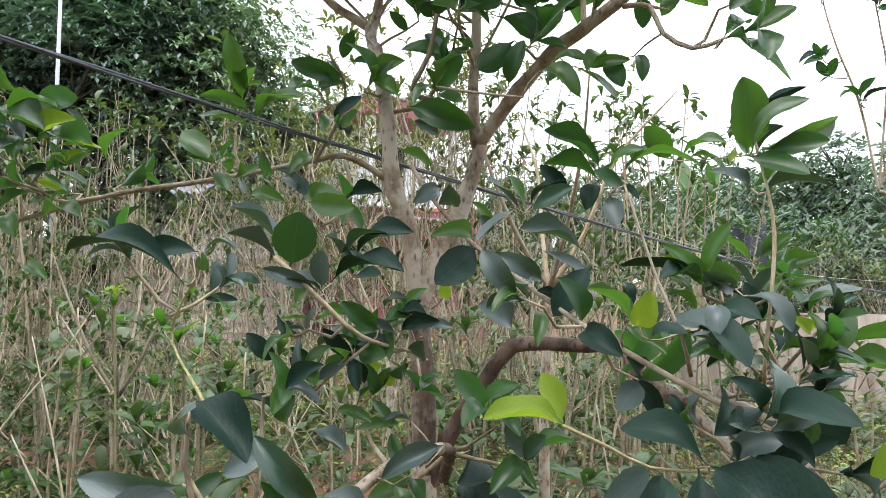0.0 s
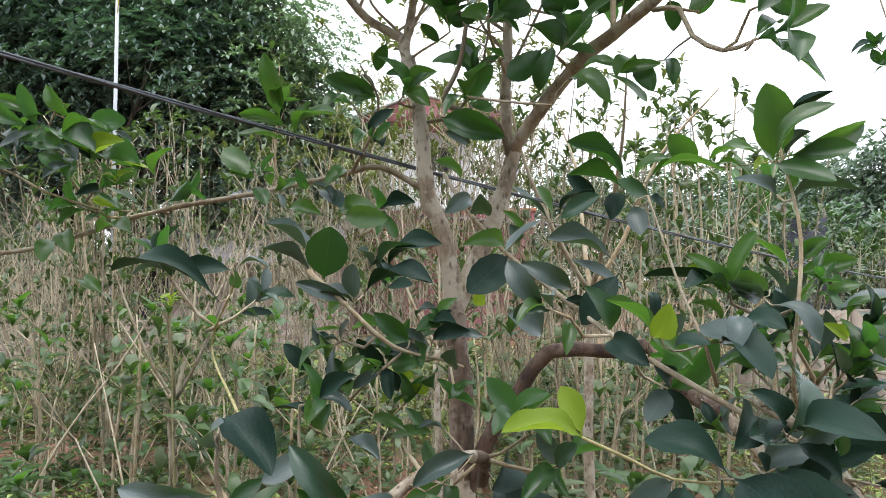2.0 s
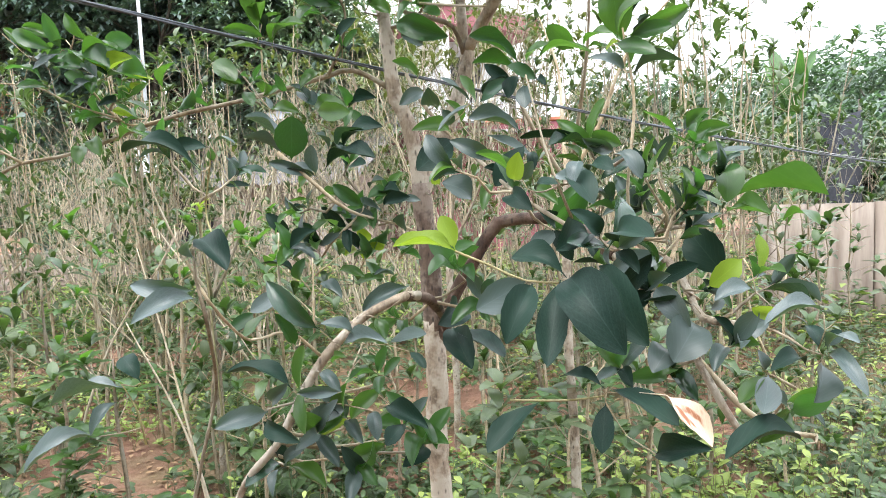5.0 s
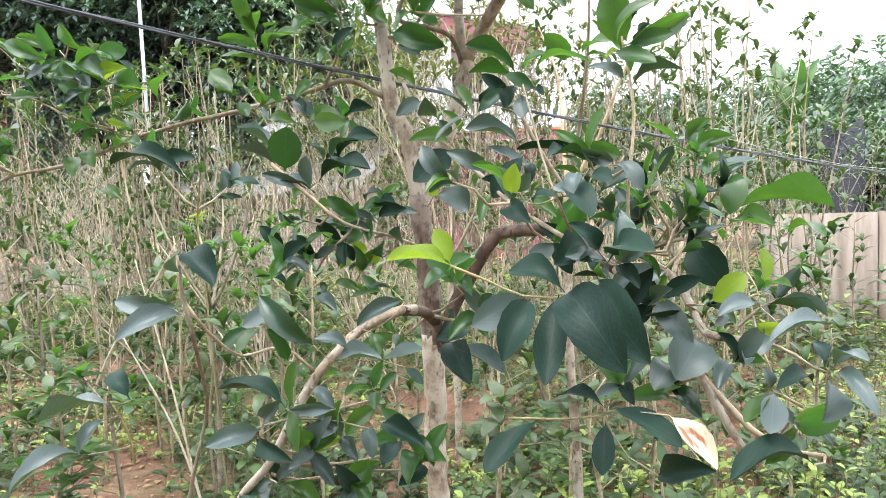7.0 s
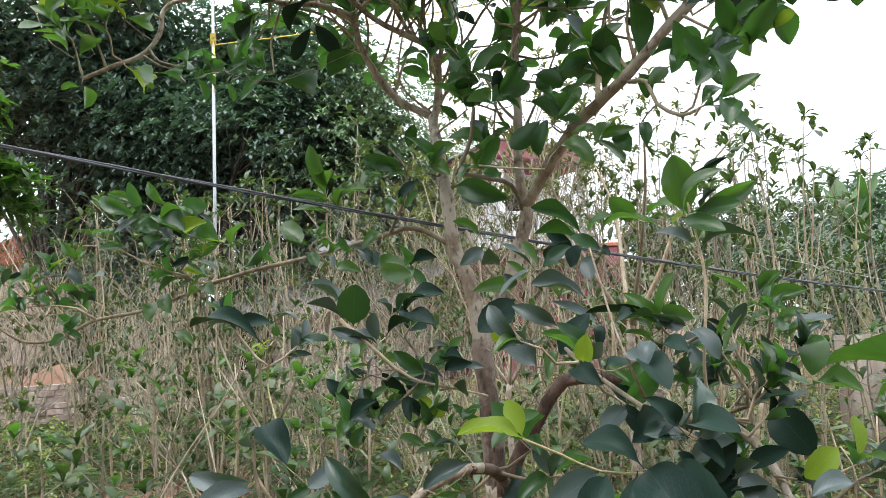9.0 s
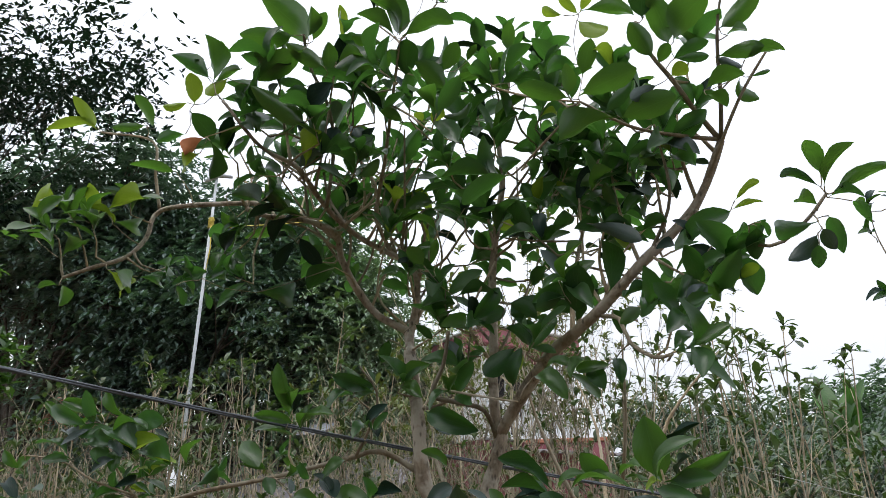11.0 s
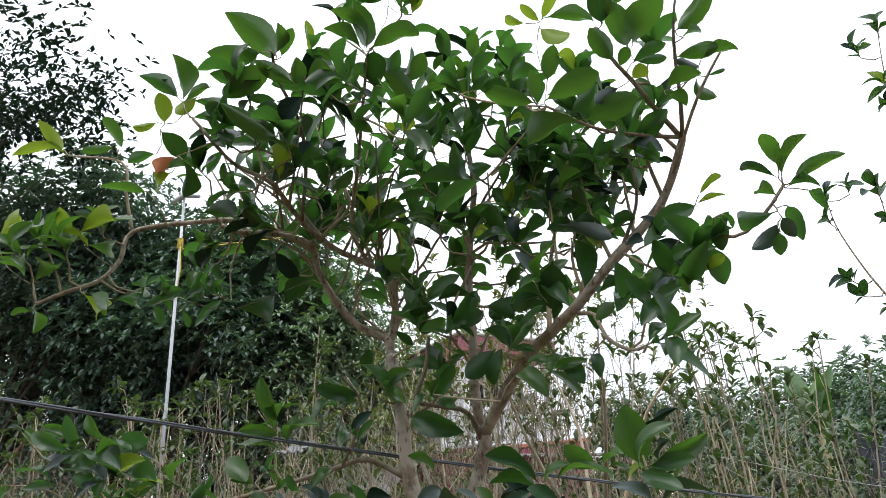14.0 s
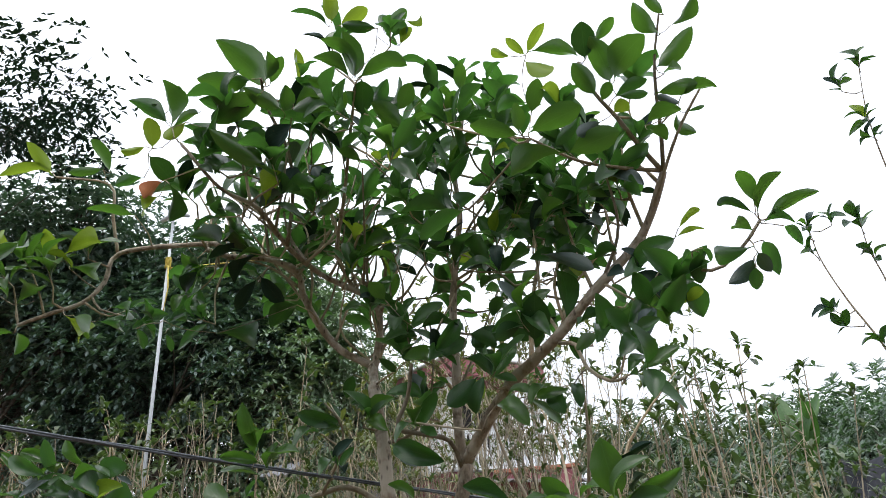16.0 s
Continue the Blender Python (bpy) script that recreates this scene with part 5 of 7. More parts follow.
branch("branch", "twig", .0045, .002, (-0.162, 1.372, 2.060), (-0.090, 1.372, 2.088), (-0.030, 1.385, 2.175), (0.031, 1.398, 2.233))
branch("branch", "bark", .008, .005, (-0.336, 1.3, 2.16), (-0.491, 1.28, 2.248), (-0.625, 1.26, 2.268), (-0.826, 1.25, 2.27), (-0.833, 1.22, 2.18), (-0.867, 1.2, 2.124), (-0.926, 1.17, 2.094), (-1, 1.15, 2.066))
branch("branch", "twig", .005, .003, (-0.832, 1.25, 2.274), (-0.838, 1.22, 2.366), (-0.846, 1.2, 2.455), (-0.973, 1.15, 2.476))
branch("branch", "twig", .006, .0045, (0.041, 1.33, 1.657), (0.023, 1.29, 1.715), (-0.021, 1.24, 1.727), (-0.066, 1.2, 1.739), (-0.037, 1.18, 1.794), (-0.023, 1.17, 1.861))
branch("branch", "twig", .003, .002, (-0.047, 1.2, 1.749), (0.043, 1.16, 1.724), (0.121, 1.12, 1.704))
branch("branch", "twig", .0066, .0025, (-0.114, 1.283, 1.592), (-0.198, 1.27, 1.638), (-0.274, 1.26, 1.624), (-0.428, 1.235, 1.59), (-0.611, 1.2, 1.555), (-0.806, 1.15, 1.489), (-0.933, 1.12, 1.468), (-1.006, 1.1, 1.432), (-1.076, 1.07, 1.426), (-1.135, 1.04, 1.471), (-1.144, 1.03, 1.512))
branch("branch", "twig", .0035, .0015, (-0.925, 1.12, 1.469), (-0.946, 1.1, 1.489), (-0.956, 1.09, 1.498), (-1.012, 1.06, 1.507), (-1.051, 1.02, 1.5))
branch("branch", "twig", .0035, .0015, (-0.611, 1.2, 1.555), (-0.689, 1.17, 1.543), (-0.733, 1.14, 1.597), (-0.759, 1.1, 1.676), (-0.725, 1.08, 1.737))
branch("branch", "twig", .003, .0015, (-0.704, 1.16, 1.556), (-0.778, 1.12, 1.585), (-0.854, 1.1, 1.627), (-0.93, 1.08, 1.638))
branch("branch", "twig", .004, .002, (-0.249, 1.255, 1.63), (-0.2, 1.22, 1.696), (-0.186, 1.2, 1.751), (-0.205, 1.15, 1.795))
branch("branch", "twig", .004, .003, (-0.198, 1.263, 1.628), (-0.182, 1.24, 1.578), (-0.192, 1.2, 1.523), (-0.208, 1.15, 1.499))
branch("branch", "bark_red", .0155, .0115, (-0.046, 1.29, 1.019), (0.009, 1.28, 1.147), (0.05, 1.27, 1.21), (0.085, 1.265, 1.267), (0.111, 1.262, 1.295), (0.173, 1.24, 1.303), (0.235, 1.2, 1.304), (0.279, 1.16, 1.316), (0.293, 1.06, 1.275), (0.336, 0.96, 1.249))
branch("branch", "bark", .0085, .005, (0.336, 0.96, 1.249), (0.381, 0.9, 1.2), (0.417, 0.85, 1.163), (0.438, 0.82, 1.115), (0.469, 0.8, 1.052), (0.493, 0.8, 1.013))
branch("branch", "twig", .0052, .0035, (0.435, 0.82, 1.119), (0.497, 0.8, 1.049), (0.539, 0.78, 1.028), (0.572, 0.76, 1.031))
branch("branch", "bark", .0075, .0045, (0.37, 0.95, 1.271), (0.411, 0.88, 1.243), (0.432, 0.84, 1.204), (0.443, 0.8, 1.177), (0.488, 0.75, 1.176))
branch("branch", "twig", .004, .002, (0.463, 1.02, 1.291), (0.403, 0.86, 1.294), (0.368, 0.92, 1.27))
branch("limb", "bark_red", .0108, .0098, (-0.007, 1.25, 1.063), (0.011, 1.1, 1.136), (0.016, 0.98, 1.18), (-0.005, 0.92, 1.193))
branch("limb", "bark", .0098, .0066, (0.01, 0.945, 1.19), (-0.005, 0.92, 1.193), (-0.05, 0.9, 1.176), (-0.087, 0.88, 1.151), (-0.13, 0.86, 1.103), (-0.162, 0.85, 1.055), (-0.212, 0.84, 0.965), (-0.277, 0.84, 0.892), (-0.333, 0.85, 0.777))
branch("branch", "twig", 0.0030, 0.0018, (-0.135, 0.86, 1.103), (-0.171, 0.82, 1.153), (-0.216, 0.78, 1.149), (-0.126, 0.55, 1.228), (-0.142, 0.53, 1.27))
branch("branch", "twig", 0.0036, 0.0018, (-0.358, 0.8, 0.841), (-0.31, 0.78, 0.971), (-0.269, 0.76, 1.076), (-0.138, 0.54, 1.217), (-0.143, 0.53, 1.276), (-0.137, 0.52, 1.308))
branch("branch", "twig", 0.0024, 0.0012, (-0.174, 0.85, 1.032), (-0.216, 0.8, 1.03), (-0.254, 0.78, 1.009))
branch("branch", "shoot", 0.0018, 0.0012, (0.138, 0.635, 1.29), (0.178, 0.65, 1.27), (0.218, 0.666, 1.249), (0.273, 0.68, 1.244), (0.327, 0.72, 1.237), (0.379, 0.88, 1.207))
branch("branch", "twig", .0045, .003, (-0.073, 1.25, 1.616), (-0.033, 1.18, 1.557), (0.003, 1.15, 1.512), (0.05, 1.12, 1.464), (0.12, 1, 1.409), (0.186, 0.86, 1.359), (0.266, 0.75, 1.312), (0.326, 0.68, 1.282))
branch("branch", "twig", 0.0024, 0.0012, (0.274, 0.74, 1.32), (0.259, 0.72, 1.363), (0.242, 0.74, 1.414), (0.217, 0.78, 1.515))
branch("branch", "twig", 0.0027, 0.0015, (0.376, 0.82, 1.274), (0.345, 0.74, 1.338), (0.355, 0.74, 1.463), (0.344, 0.76, 1.561))
branch("branch", "twig", .004, .002, (-0.191, 0.86, 1.438), (-0.141, 0.87, 1.391), (-0.089, 0.9, 1.339), (-0.034, 1, 1.309), (-0.034, 1.2, 1.275))
branch("branch", "twig", .004, .002, (0.411, 0.88, 1.243), (0.451, 1.02, 1.309), (0.462, 1, 1.372), (0.471, 1, 1.407))
branch("branch", "twig", 0.0024, 0.0012, (0.443, 0.8, 1.177), (0.511, 0.74, 1.175), (0.542, 0.7, 1.157), (0.557, 0.69, 1.153))
branch("branch", "twig", 0.0024, 0.0012, (0.541, 0.74, 1.099), (0.517, 0.73, 1.115), (0.498, 0.74, 1.168))
branch("branch", "shoot", 0.0018, 0.0012, (0.178, 0.8, 1.057), (0.261, 0.7, 1.09), (0.308, 0.64, 1.115))
branch("branch", "shoot", 0.0018, 0.0012, (-0.391, 0.75, 0.989), (-0.393, 0.74, 1.045), (-0.402, 0.72, 1.094))
branch("branch", "shoot", 0.0018, 0.0012, (-0.182, 0.65, 1.297), (-0.289, 0.8, 1.346), (-0.203, 0.68, 1.422))
leaf("lime", (0.138, 0.635, 1.29), (0.071, 0.6, 1.3), 0.52)
leaf("lime", (0.138, 0.635, 1.292), (0.121, 0.64, 1.333), 0.6)
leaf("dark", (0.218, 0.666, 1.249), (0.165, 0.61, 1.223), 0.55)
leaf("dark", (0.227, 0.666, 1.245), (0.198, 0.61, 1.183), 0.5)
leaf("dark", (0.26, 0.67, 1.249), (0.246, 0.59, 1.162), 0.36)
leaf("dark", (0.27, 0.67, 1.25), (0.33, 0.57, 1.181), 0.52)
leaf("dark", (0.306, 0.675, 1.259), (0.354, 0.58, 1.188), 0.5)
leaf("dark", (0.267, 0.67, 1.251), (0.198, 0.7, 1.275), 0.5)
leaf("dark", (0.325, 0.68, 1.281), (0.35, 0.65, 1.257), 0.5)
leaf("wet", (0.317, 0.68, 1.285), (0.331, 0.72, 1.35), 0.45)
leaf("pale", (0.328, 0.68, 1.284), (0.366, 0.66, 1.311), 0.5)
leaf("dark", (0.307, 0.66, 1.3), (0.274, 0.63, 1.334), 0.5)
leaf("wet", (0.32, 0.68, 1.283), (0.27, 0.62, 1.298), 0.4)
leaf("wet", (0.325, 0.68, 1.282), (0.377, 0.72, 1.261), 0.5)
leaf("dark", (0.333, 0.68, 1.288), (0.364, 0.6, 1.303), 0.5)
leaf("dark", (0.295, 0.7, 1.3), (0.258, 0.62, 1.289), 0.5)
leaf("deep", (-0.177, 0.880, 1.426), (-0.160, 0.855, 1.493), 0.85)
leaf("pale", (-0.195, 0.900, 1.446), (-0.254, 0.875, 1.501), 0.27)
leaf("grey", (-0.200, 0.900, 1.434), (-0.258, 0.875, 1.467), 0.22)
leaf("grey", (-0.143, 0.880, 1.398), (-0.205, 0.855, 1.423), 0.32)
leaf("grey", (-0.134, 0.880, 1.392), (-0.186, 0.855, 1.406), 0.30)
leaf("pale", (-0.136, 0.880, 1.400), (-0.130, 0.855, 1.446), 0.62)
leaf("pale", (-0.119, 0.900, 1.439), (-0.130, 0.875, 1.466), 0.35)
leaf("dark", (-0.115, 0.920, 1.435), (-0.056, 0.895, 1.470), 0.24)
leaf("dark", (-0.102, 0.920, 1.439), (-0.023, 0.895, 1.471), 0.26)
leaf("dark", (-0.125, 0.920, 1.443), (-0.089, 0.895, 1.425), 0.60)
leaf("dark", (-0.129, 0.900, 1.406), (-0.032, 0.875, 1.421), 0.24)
leaf("deep", (-0.071, 0.920, 1.346), (-0.114, 0.895, 1.383), 0.48)
leaf("green", (-0.177, 0.920, 1.370), (-0.155, 0.895, 1.398), 0.55)
leaf("green", (-0.157, 0.920, 1.358), (-0.202, 0.895, 1.357), 0.30)
leaf("green", (-0.152, 0.920, 1.356), (-0.101, 0.895, 1.364), 0.40)
leaf("dark", (-0.068, 0.950, 1.372), (-0.034, 0.925, 1.387), 0.35)
leaf("dark", (-0.061, 0.950, 1.355), (-0.008, 0.925, 1.365), 0.30)
leaf("dark", (-0.046, 0.950, 1.341), (0.009, 0.925, 1.358), 0.40)
leaf("grey", (-0.016, 0.950, 1.336), (0.027, 0.925, 1.351), 0.35)
leaf("lime", (-0.009, 1.200, 1.380), (-0.002, 1.175, 1.412), 0.60)
leaf("dark", (-0.210, 0.930, 1.303), (-0.241, 0.905, 1.340), 0.50)
leaf("dark", (-0.146, 0.930, 1.287), (-0.183, 0.905, 1.310), 0.50)
leaf("dark", (-0.186, 0.950, 1.340), (-0.212, 0.925, 1.342), 0.36)
leaf("dark", (-0.161, 0.950, 1.315), (-0.104, 0.925, 1.334), 0.30)
leaf("lime", (-0.084, 0.980, 1.282), (-0.098, 0.955, 1.310), 0.55)
leaf("lime", (-0.056, 0.980, 1.274), (-0.077, 0.955, 1.280), 0.55)
leaf("dark", (-0.094, 0.950, 1.269), (-0.122, 0.925, 1.308), 0.45)
leaf("dark", (-0.109, 0.950, 1.312), (-0.072, 0.925, 1.325), 0.60)
leaf("grey", (-0.060, 0.950, 1.322), (-0.100, 0.925, 1.333), 0.34)
leaf("grey", (-0.046, 0.950, 1.331), (-0.082, 0.925, 1.358), 0.34)
leaf("deep", (-0.042, 0.950, 1.275), (-0.034, 0.925, 1.305), 0.95)
leaf("dark", (-0.025, 1.000, 1.300), (-0.018, 0.975, 1.328), 0.90)
leaf("deep", (-0.193, 0.930, 1.220), (-0.175, 0.905, 1.262), 0.55)
leaf("green", (-0.245, 0.950, 1.246), (-0.261, 0.925, 1.267), 0.60)
leaf("dark", (-0.206, 0.930, 1.221), (-0.256, 0.905, 1.254), 0.30)
leaf("green", (-0.133, 0.950, 1.231), (-0.077, 0.925, 1.225), 0.28)
leaf("green", (-0.107, 0.950, 1.210), (-0.043, 0.925, 1.224), 0.34)
leaf("grey", (-0.030, 0.950, 1.223), (-0.061, 0.925, 1.229), 0.34)
leaf("grey", (-0.154, 0.900, 1.218), (-0.101, 0.875, 1.197), 0.30)
leaf("pale", (-0.174, 0.820, 1.220), (-0.222, 0.795, 1.190), 0.52)
leaf("wet", (-0.111, 0.800, 1.161), (-0.181, 0.775, 1.240), 0.36)
leaf("deep", (-0.153, 0.800, 1.136), (-0.172, 0.775, 1.191), 0.42)
leaf("green", (-0.202, 0.820, 1.184), (-0.236, 0.795, 1.151), 0.52)
leaf("deep", (-0.238, 0.840, 1.182), (-0.272, 0.815, 1.155), 0.52)
leaf("grey", (-0.063, 0.820, 1.138), (-0.108, 0.795, 1.171), 0.40)
leaf("pale", (-0.086, 0.820, 1.130), (-0.003, 0.795, 1.141), 0.28)
leaf("grey", (-0.019, 0.840, 1.130), (0.053, 0.815, 1.151), 0.28)
leaf("dark", (0.023, 0.840, 1.220), (-0.046, 0.815, 1.186), 0.38)
leaf("green", (-0.038, 0.850, 1.170), (-0.018, 0.825, 1.137), 0.55)
leaf("dark", (-0.152, 0.780, 1.070), (-0.247, 0.755, 1.104), 0.30)
leaf("grey", (-0.187, 0.780, 1.053), (-0.147, 0.755, 1.091), 0.42)
leaf("green", (-0.139, 0.780, 1.065), (-0.119, 0.755, 1.147), 0.38)
leaf("pale", (-0.073, 0.780, 1.071), (-0.133, 0.755, 1.076), 0.32)
leaf("grey", (-0.122, 0.820, 1.089), (-0.081, 0.795, 1.066), 0.45)
leaf("green", (-0.102, 0.820, 1.103), (-0.069, 0.795, 1.119), 0.30)
leaf("dark", (0.001, 0.900, 1.104), (0.035, 0.875, 1.083), 0.40)
leaf("dark", (0.05, 1.12, 1.464), (-0.009, 1.05, 1.405), 0.58)
leaf("deep", (0.202, 0.850, 1.543), (0.134, 0.825, 1.585), 0.36)
leaf("green", (0.213, 0.850, 1.543), (0.248, 0.825, 1.563), 0.55)
leaf("deep", (0.229, 0.840, 1.517), (0.189, 0.815, 1.536), 0.55)
leaf("green", (0.225, 0.840, 1.537), (0.307, 0.815, 1.543), 0.22)
leaf("green", (0.282, 0.840, 1.555), (0.246, 0.815, 1.587), 0.60)
leaf("green", (0.292, 0.840, 1.556), (0.335, 0.815, 1.568), 0.30)
leaf("green", (0.297, 0.840, 1.553), (0.333, 0.815, 1.535), 0.36)
leaf("deep", (0.202, 0.860, 1.532), (0.135, 0.835, 1.547), 0.30)
leaf("green", (0.191, 0.880, 1.556), (0.145, 0.855, 1.555), 0.36)
leaf("dark", (0.197, 0.870, 1.530), (0.184, 0.845, 1.495), 0.60)
leaf("grey", (0.209, 0.830, 1.511), (0.213, 0.805, 1.474), 0.60)
leaf("dark", (0.227, 0.850, 1.517), (0.241, 0.825, 1.506), 0.45)
leaf("pale", (0.346, 0.790, 1.502), (0.300, 0.765, 1.528), 0.36)
leaf("green", (0.120, 0.960, 1.503), (0.098, 0.935, 1.549), 0.50)
leaf("mid", (0.125, 0.950, 1.504), (0.178, 0.925, 1.534), 0.45)
leaf("dark", (0.179, 0.970, 1.535), (0.137, 0.945, 1.565), 0.42)
leaf("grey", (0.112, 0.960, 1.507), (0.065, 0.935, 1.548), 0.34)
leaf("dark", (0.128, 0.980, 1.515), (0.172, 0.955, 1.546), 0.34)
leaf("pale", (0.104, 0.980, 1.509), (0.054, 0.955, 1.464), 0.45)
leaf("dark", (0.066, 1.000, 1.477), (0.059, 0.975, 1.502), 0.70)
leaf("grey", (0.194, 0.950, 1.452), (0.111, 0.925, 1.479), 0.30)
leaf("green", (0.344, 0.780, 1.550), (0.331, 0.755, 1.624), 0.62)
leaf("dark", (0.350, 0.780, 1.555), (0.395, 0.755, 1.613), 0.24)
leaf("grey", (0.363, 0.800, 1.555), (0.380, 0.775, 1.577), 0.36)
leaf("green", (0.344, 0.770, 1.511), (0.342, 0.745, 1.544), 0.62)
leaf("green", (0.351, 0.800, 1.551), (0.329, 0.775, 1.564), 0.45)
leaf("dark", (0.353, 0.780, 1.495), (0.417, 0.755, 1.512), 0.24)
leaf("lime", (0.344, 0.800, 1.548), (0.324, 0.775, 1.538), 0.40)
leaf("green", (0.448, 1.050, 1.441), (0.387, 1.025, 1.483), 0.38)
leaf("pale", (0.457, 1.060, 1.441), (0.480, 1.035, 1.484), 0.45)
leaf("green", (0.459, 1.050, 1.450), (0.493, 1.025, 1.479), 0.55)
leaf("green", (0.451, 1.040, 1.428), (0.522, 1.015, 1.449), 0.40)
leaf("deep", (0.458, 1.070, 1.451), (0.496, 1.045, 1.470), 0.50)
leaf("lime", (0.303, 0.800, 1.424), (0.252, 0.775, 1.436), 0.34)
leaf("lime", (0.428, 1.000, 1.410), (0.434, 0.975, 1.421), 0.50)
leaf("green", (0.344, 0.800, 1.414), (0.299, 0.775, 1.432), 0.42)
leaf("dark", (0.297, 0.780, 1.419), (0.208, 0.755, 1.429), 0.24)
leaf("grey", (0.331, 0.780, 1.406), (0.290, 0.755, 1.424), 0.42)
leaf("pale", (0.459, 0.950, 1.381), (0.534, 0.925, 1.407), 0.22)
leaf("green", (0.476, 1.000, 1.387), (0.509, 0.975, 1.418), 0.50)
leaf("green", (0.473, 1.000, 1.399), (0.448, 0.975, 1.429), 0.50)
leaf("grey", (0.328, 0.740, 1.400), (0.361, 0.715, 1.367), 0.52)
leaf("pale", (0.285, 0.700, 1.392), (0.279, 0.675, 1.364), 0.68)
leaf("lime", (0.207, 0.680, 1.372), (0.216, 0.655, 1.405), 0.62)
leaf("green", (0.207, 0.690, 1.373), (0.162, 0.665, 1.407), 0.28)
leaf("grey", (0.215, 0.700, 1.372), (0.231, 0.675, 1.394), 0.50)
leaf("dark", (0.230, 0.720, 1.356), (0.259, 0.695, 1.365), 0.62)
leaf("deep", (0.181, 0.900, 1.355), (0.154, 0.875, 1.417), 0.55)
leaf("dark", (0.202, 0.930, 1.433), (0.153, 0.905, 1.368), 0.50)
leaf("dark", (0.103, 0.980, 1.344), (0.057, 0.955, 1.379), 0.85)
leaf("dark", (0.172, 0.950, 1.366), (0.133, 0.925, 1.399), 0.45)
leaf("grey", (0.144, 0.970, 1.410), (0.075, 0.945, 1.447), 0.38)
leaf("pale", (0.212, 0.950, 1.411), (0.140, 0.925, 1.450), 0.34)
leaf("dark", (0.217, 0.800, 1.412), (0.219, 0.775, 1.382), 0.50)
leaf("green", (0.290, 0.780, 1.377), (0.254, 0.755, 1.401), 0.40)
leaf("green", (0.281, 0.800, 1.388), (0.265, 0.775, 1.418), 0.50)
leaf("green", (0.480, 0.950, 1.371), (0.516, 0.925, 1.401), 0.40)
leaf("lime", (0.457, 0.900, 1.353), (0.424, 0.875, 1.374), 0.40)
leaf("green", (0.044, 1.12, 1.472), (-0.016, 1.05, 1.478), 0.35)
leaf("green", (0.062, 1.12, 1.49), (0.043, 1.08, 1.532), 0.4)
leaf("dark", (-0.013, 1.15, 1.562), (-0.051, 1.1, 1.532), 0.5)
leaf("green", (-0.036, 1.2, 1.599), (-0.075, 1.15, 1.626), 0.42)
leaf("dark", (0.008, 1.15, 1.534), (0.007, 1.1, 1.562), 0.7)
leaf("dark", (0.251, 0.74, 1.378), (0.3, 0.68, 1.365), 0.45)
leaf("dark", (0.275, 0.72, 1.366), (0.301, 0.66, 1.339), 0.6)
leaf("green", (0.221, 0.8, 1.365), (0.256, 0.76, 1.338), 0.4)
leaf("dark", (0.186, 0.86, 1.355), (0.219, 0.8, 1.331), 0.5)
leaf("green", (0.145, 0.95, 1.369), (0.133, 0.9, 1.33), 0.35)
leaf("green", (0.486, 0.95, 1.385), (0.494, 0.9, 1.329), 0.75)
leaf("green", (0.496, 0.92, 1.313), (0.541, 0.85, 1.311), 0.42)
leaf("green", (0.508, 0.94, 1.334), (0.611, 0.84, 1.335), 0.1)
leaf("green", (0.556, 0.9, 1.312), (0.51, 0.88, 1.328), 0.2)
leaf("green", (0.565, 0.9, 1.294), (0.6, 0.84, 1.296), 0.25)
leaf("dark", (0.44, 0.9, 1.291), (0.479, 0.86, 1.231), 0.75)
leaf("lime", (0.486, 0.76, 1.261), (0.442, 0.74, 1.229), 0.62)
leaf("dark", (0.297, 0.74, 1.376), (0.327, 0.7, 1.38), 0.6)
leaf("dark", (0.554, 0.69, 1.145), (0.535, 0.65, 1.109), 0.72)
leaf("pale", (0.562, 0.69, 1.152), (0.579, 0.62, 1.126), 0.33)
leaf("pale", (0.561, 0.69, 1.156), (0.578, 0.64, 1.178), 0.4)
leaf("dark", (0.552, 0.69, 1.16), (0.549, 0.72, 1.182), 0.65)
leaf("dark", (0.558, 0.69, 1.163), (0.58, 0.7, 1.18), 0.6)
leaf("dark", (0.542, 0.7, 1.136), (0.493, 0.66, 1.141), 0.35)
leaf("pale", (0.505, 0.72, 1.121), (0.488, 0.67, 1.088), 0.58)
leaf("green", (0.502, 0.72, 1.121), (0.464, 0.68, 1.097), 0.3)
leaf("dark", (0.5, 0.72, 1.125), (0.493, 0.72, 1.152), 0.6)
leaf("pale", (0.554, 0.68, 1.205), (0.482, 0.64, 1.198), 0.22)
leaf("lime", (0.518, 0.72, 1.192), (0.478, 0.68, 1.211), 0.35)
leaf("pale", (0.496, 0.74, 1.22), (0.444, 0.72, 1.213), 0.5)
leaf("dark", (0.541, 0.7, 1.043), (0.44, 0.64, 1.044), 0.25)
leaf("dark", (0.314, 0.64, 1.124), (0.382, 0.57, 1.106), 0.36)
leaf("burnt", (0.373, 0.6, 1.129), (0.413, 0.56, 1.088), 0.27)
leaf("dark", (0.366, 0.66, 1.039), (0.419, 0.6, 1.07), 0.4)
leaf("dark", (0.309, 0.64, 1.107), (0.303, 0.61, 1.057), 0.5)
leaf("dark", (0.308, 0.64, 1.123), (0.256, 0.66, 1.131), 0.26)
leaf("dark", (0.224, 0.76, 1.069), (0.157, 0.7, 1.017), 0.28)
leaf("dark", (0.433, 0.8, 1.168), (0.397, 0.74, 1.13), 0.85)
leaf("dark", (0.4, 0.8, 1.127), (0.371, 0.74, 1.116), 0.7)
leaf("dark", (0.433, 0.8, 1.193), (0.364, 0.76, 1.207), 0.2)
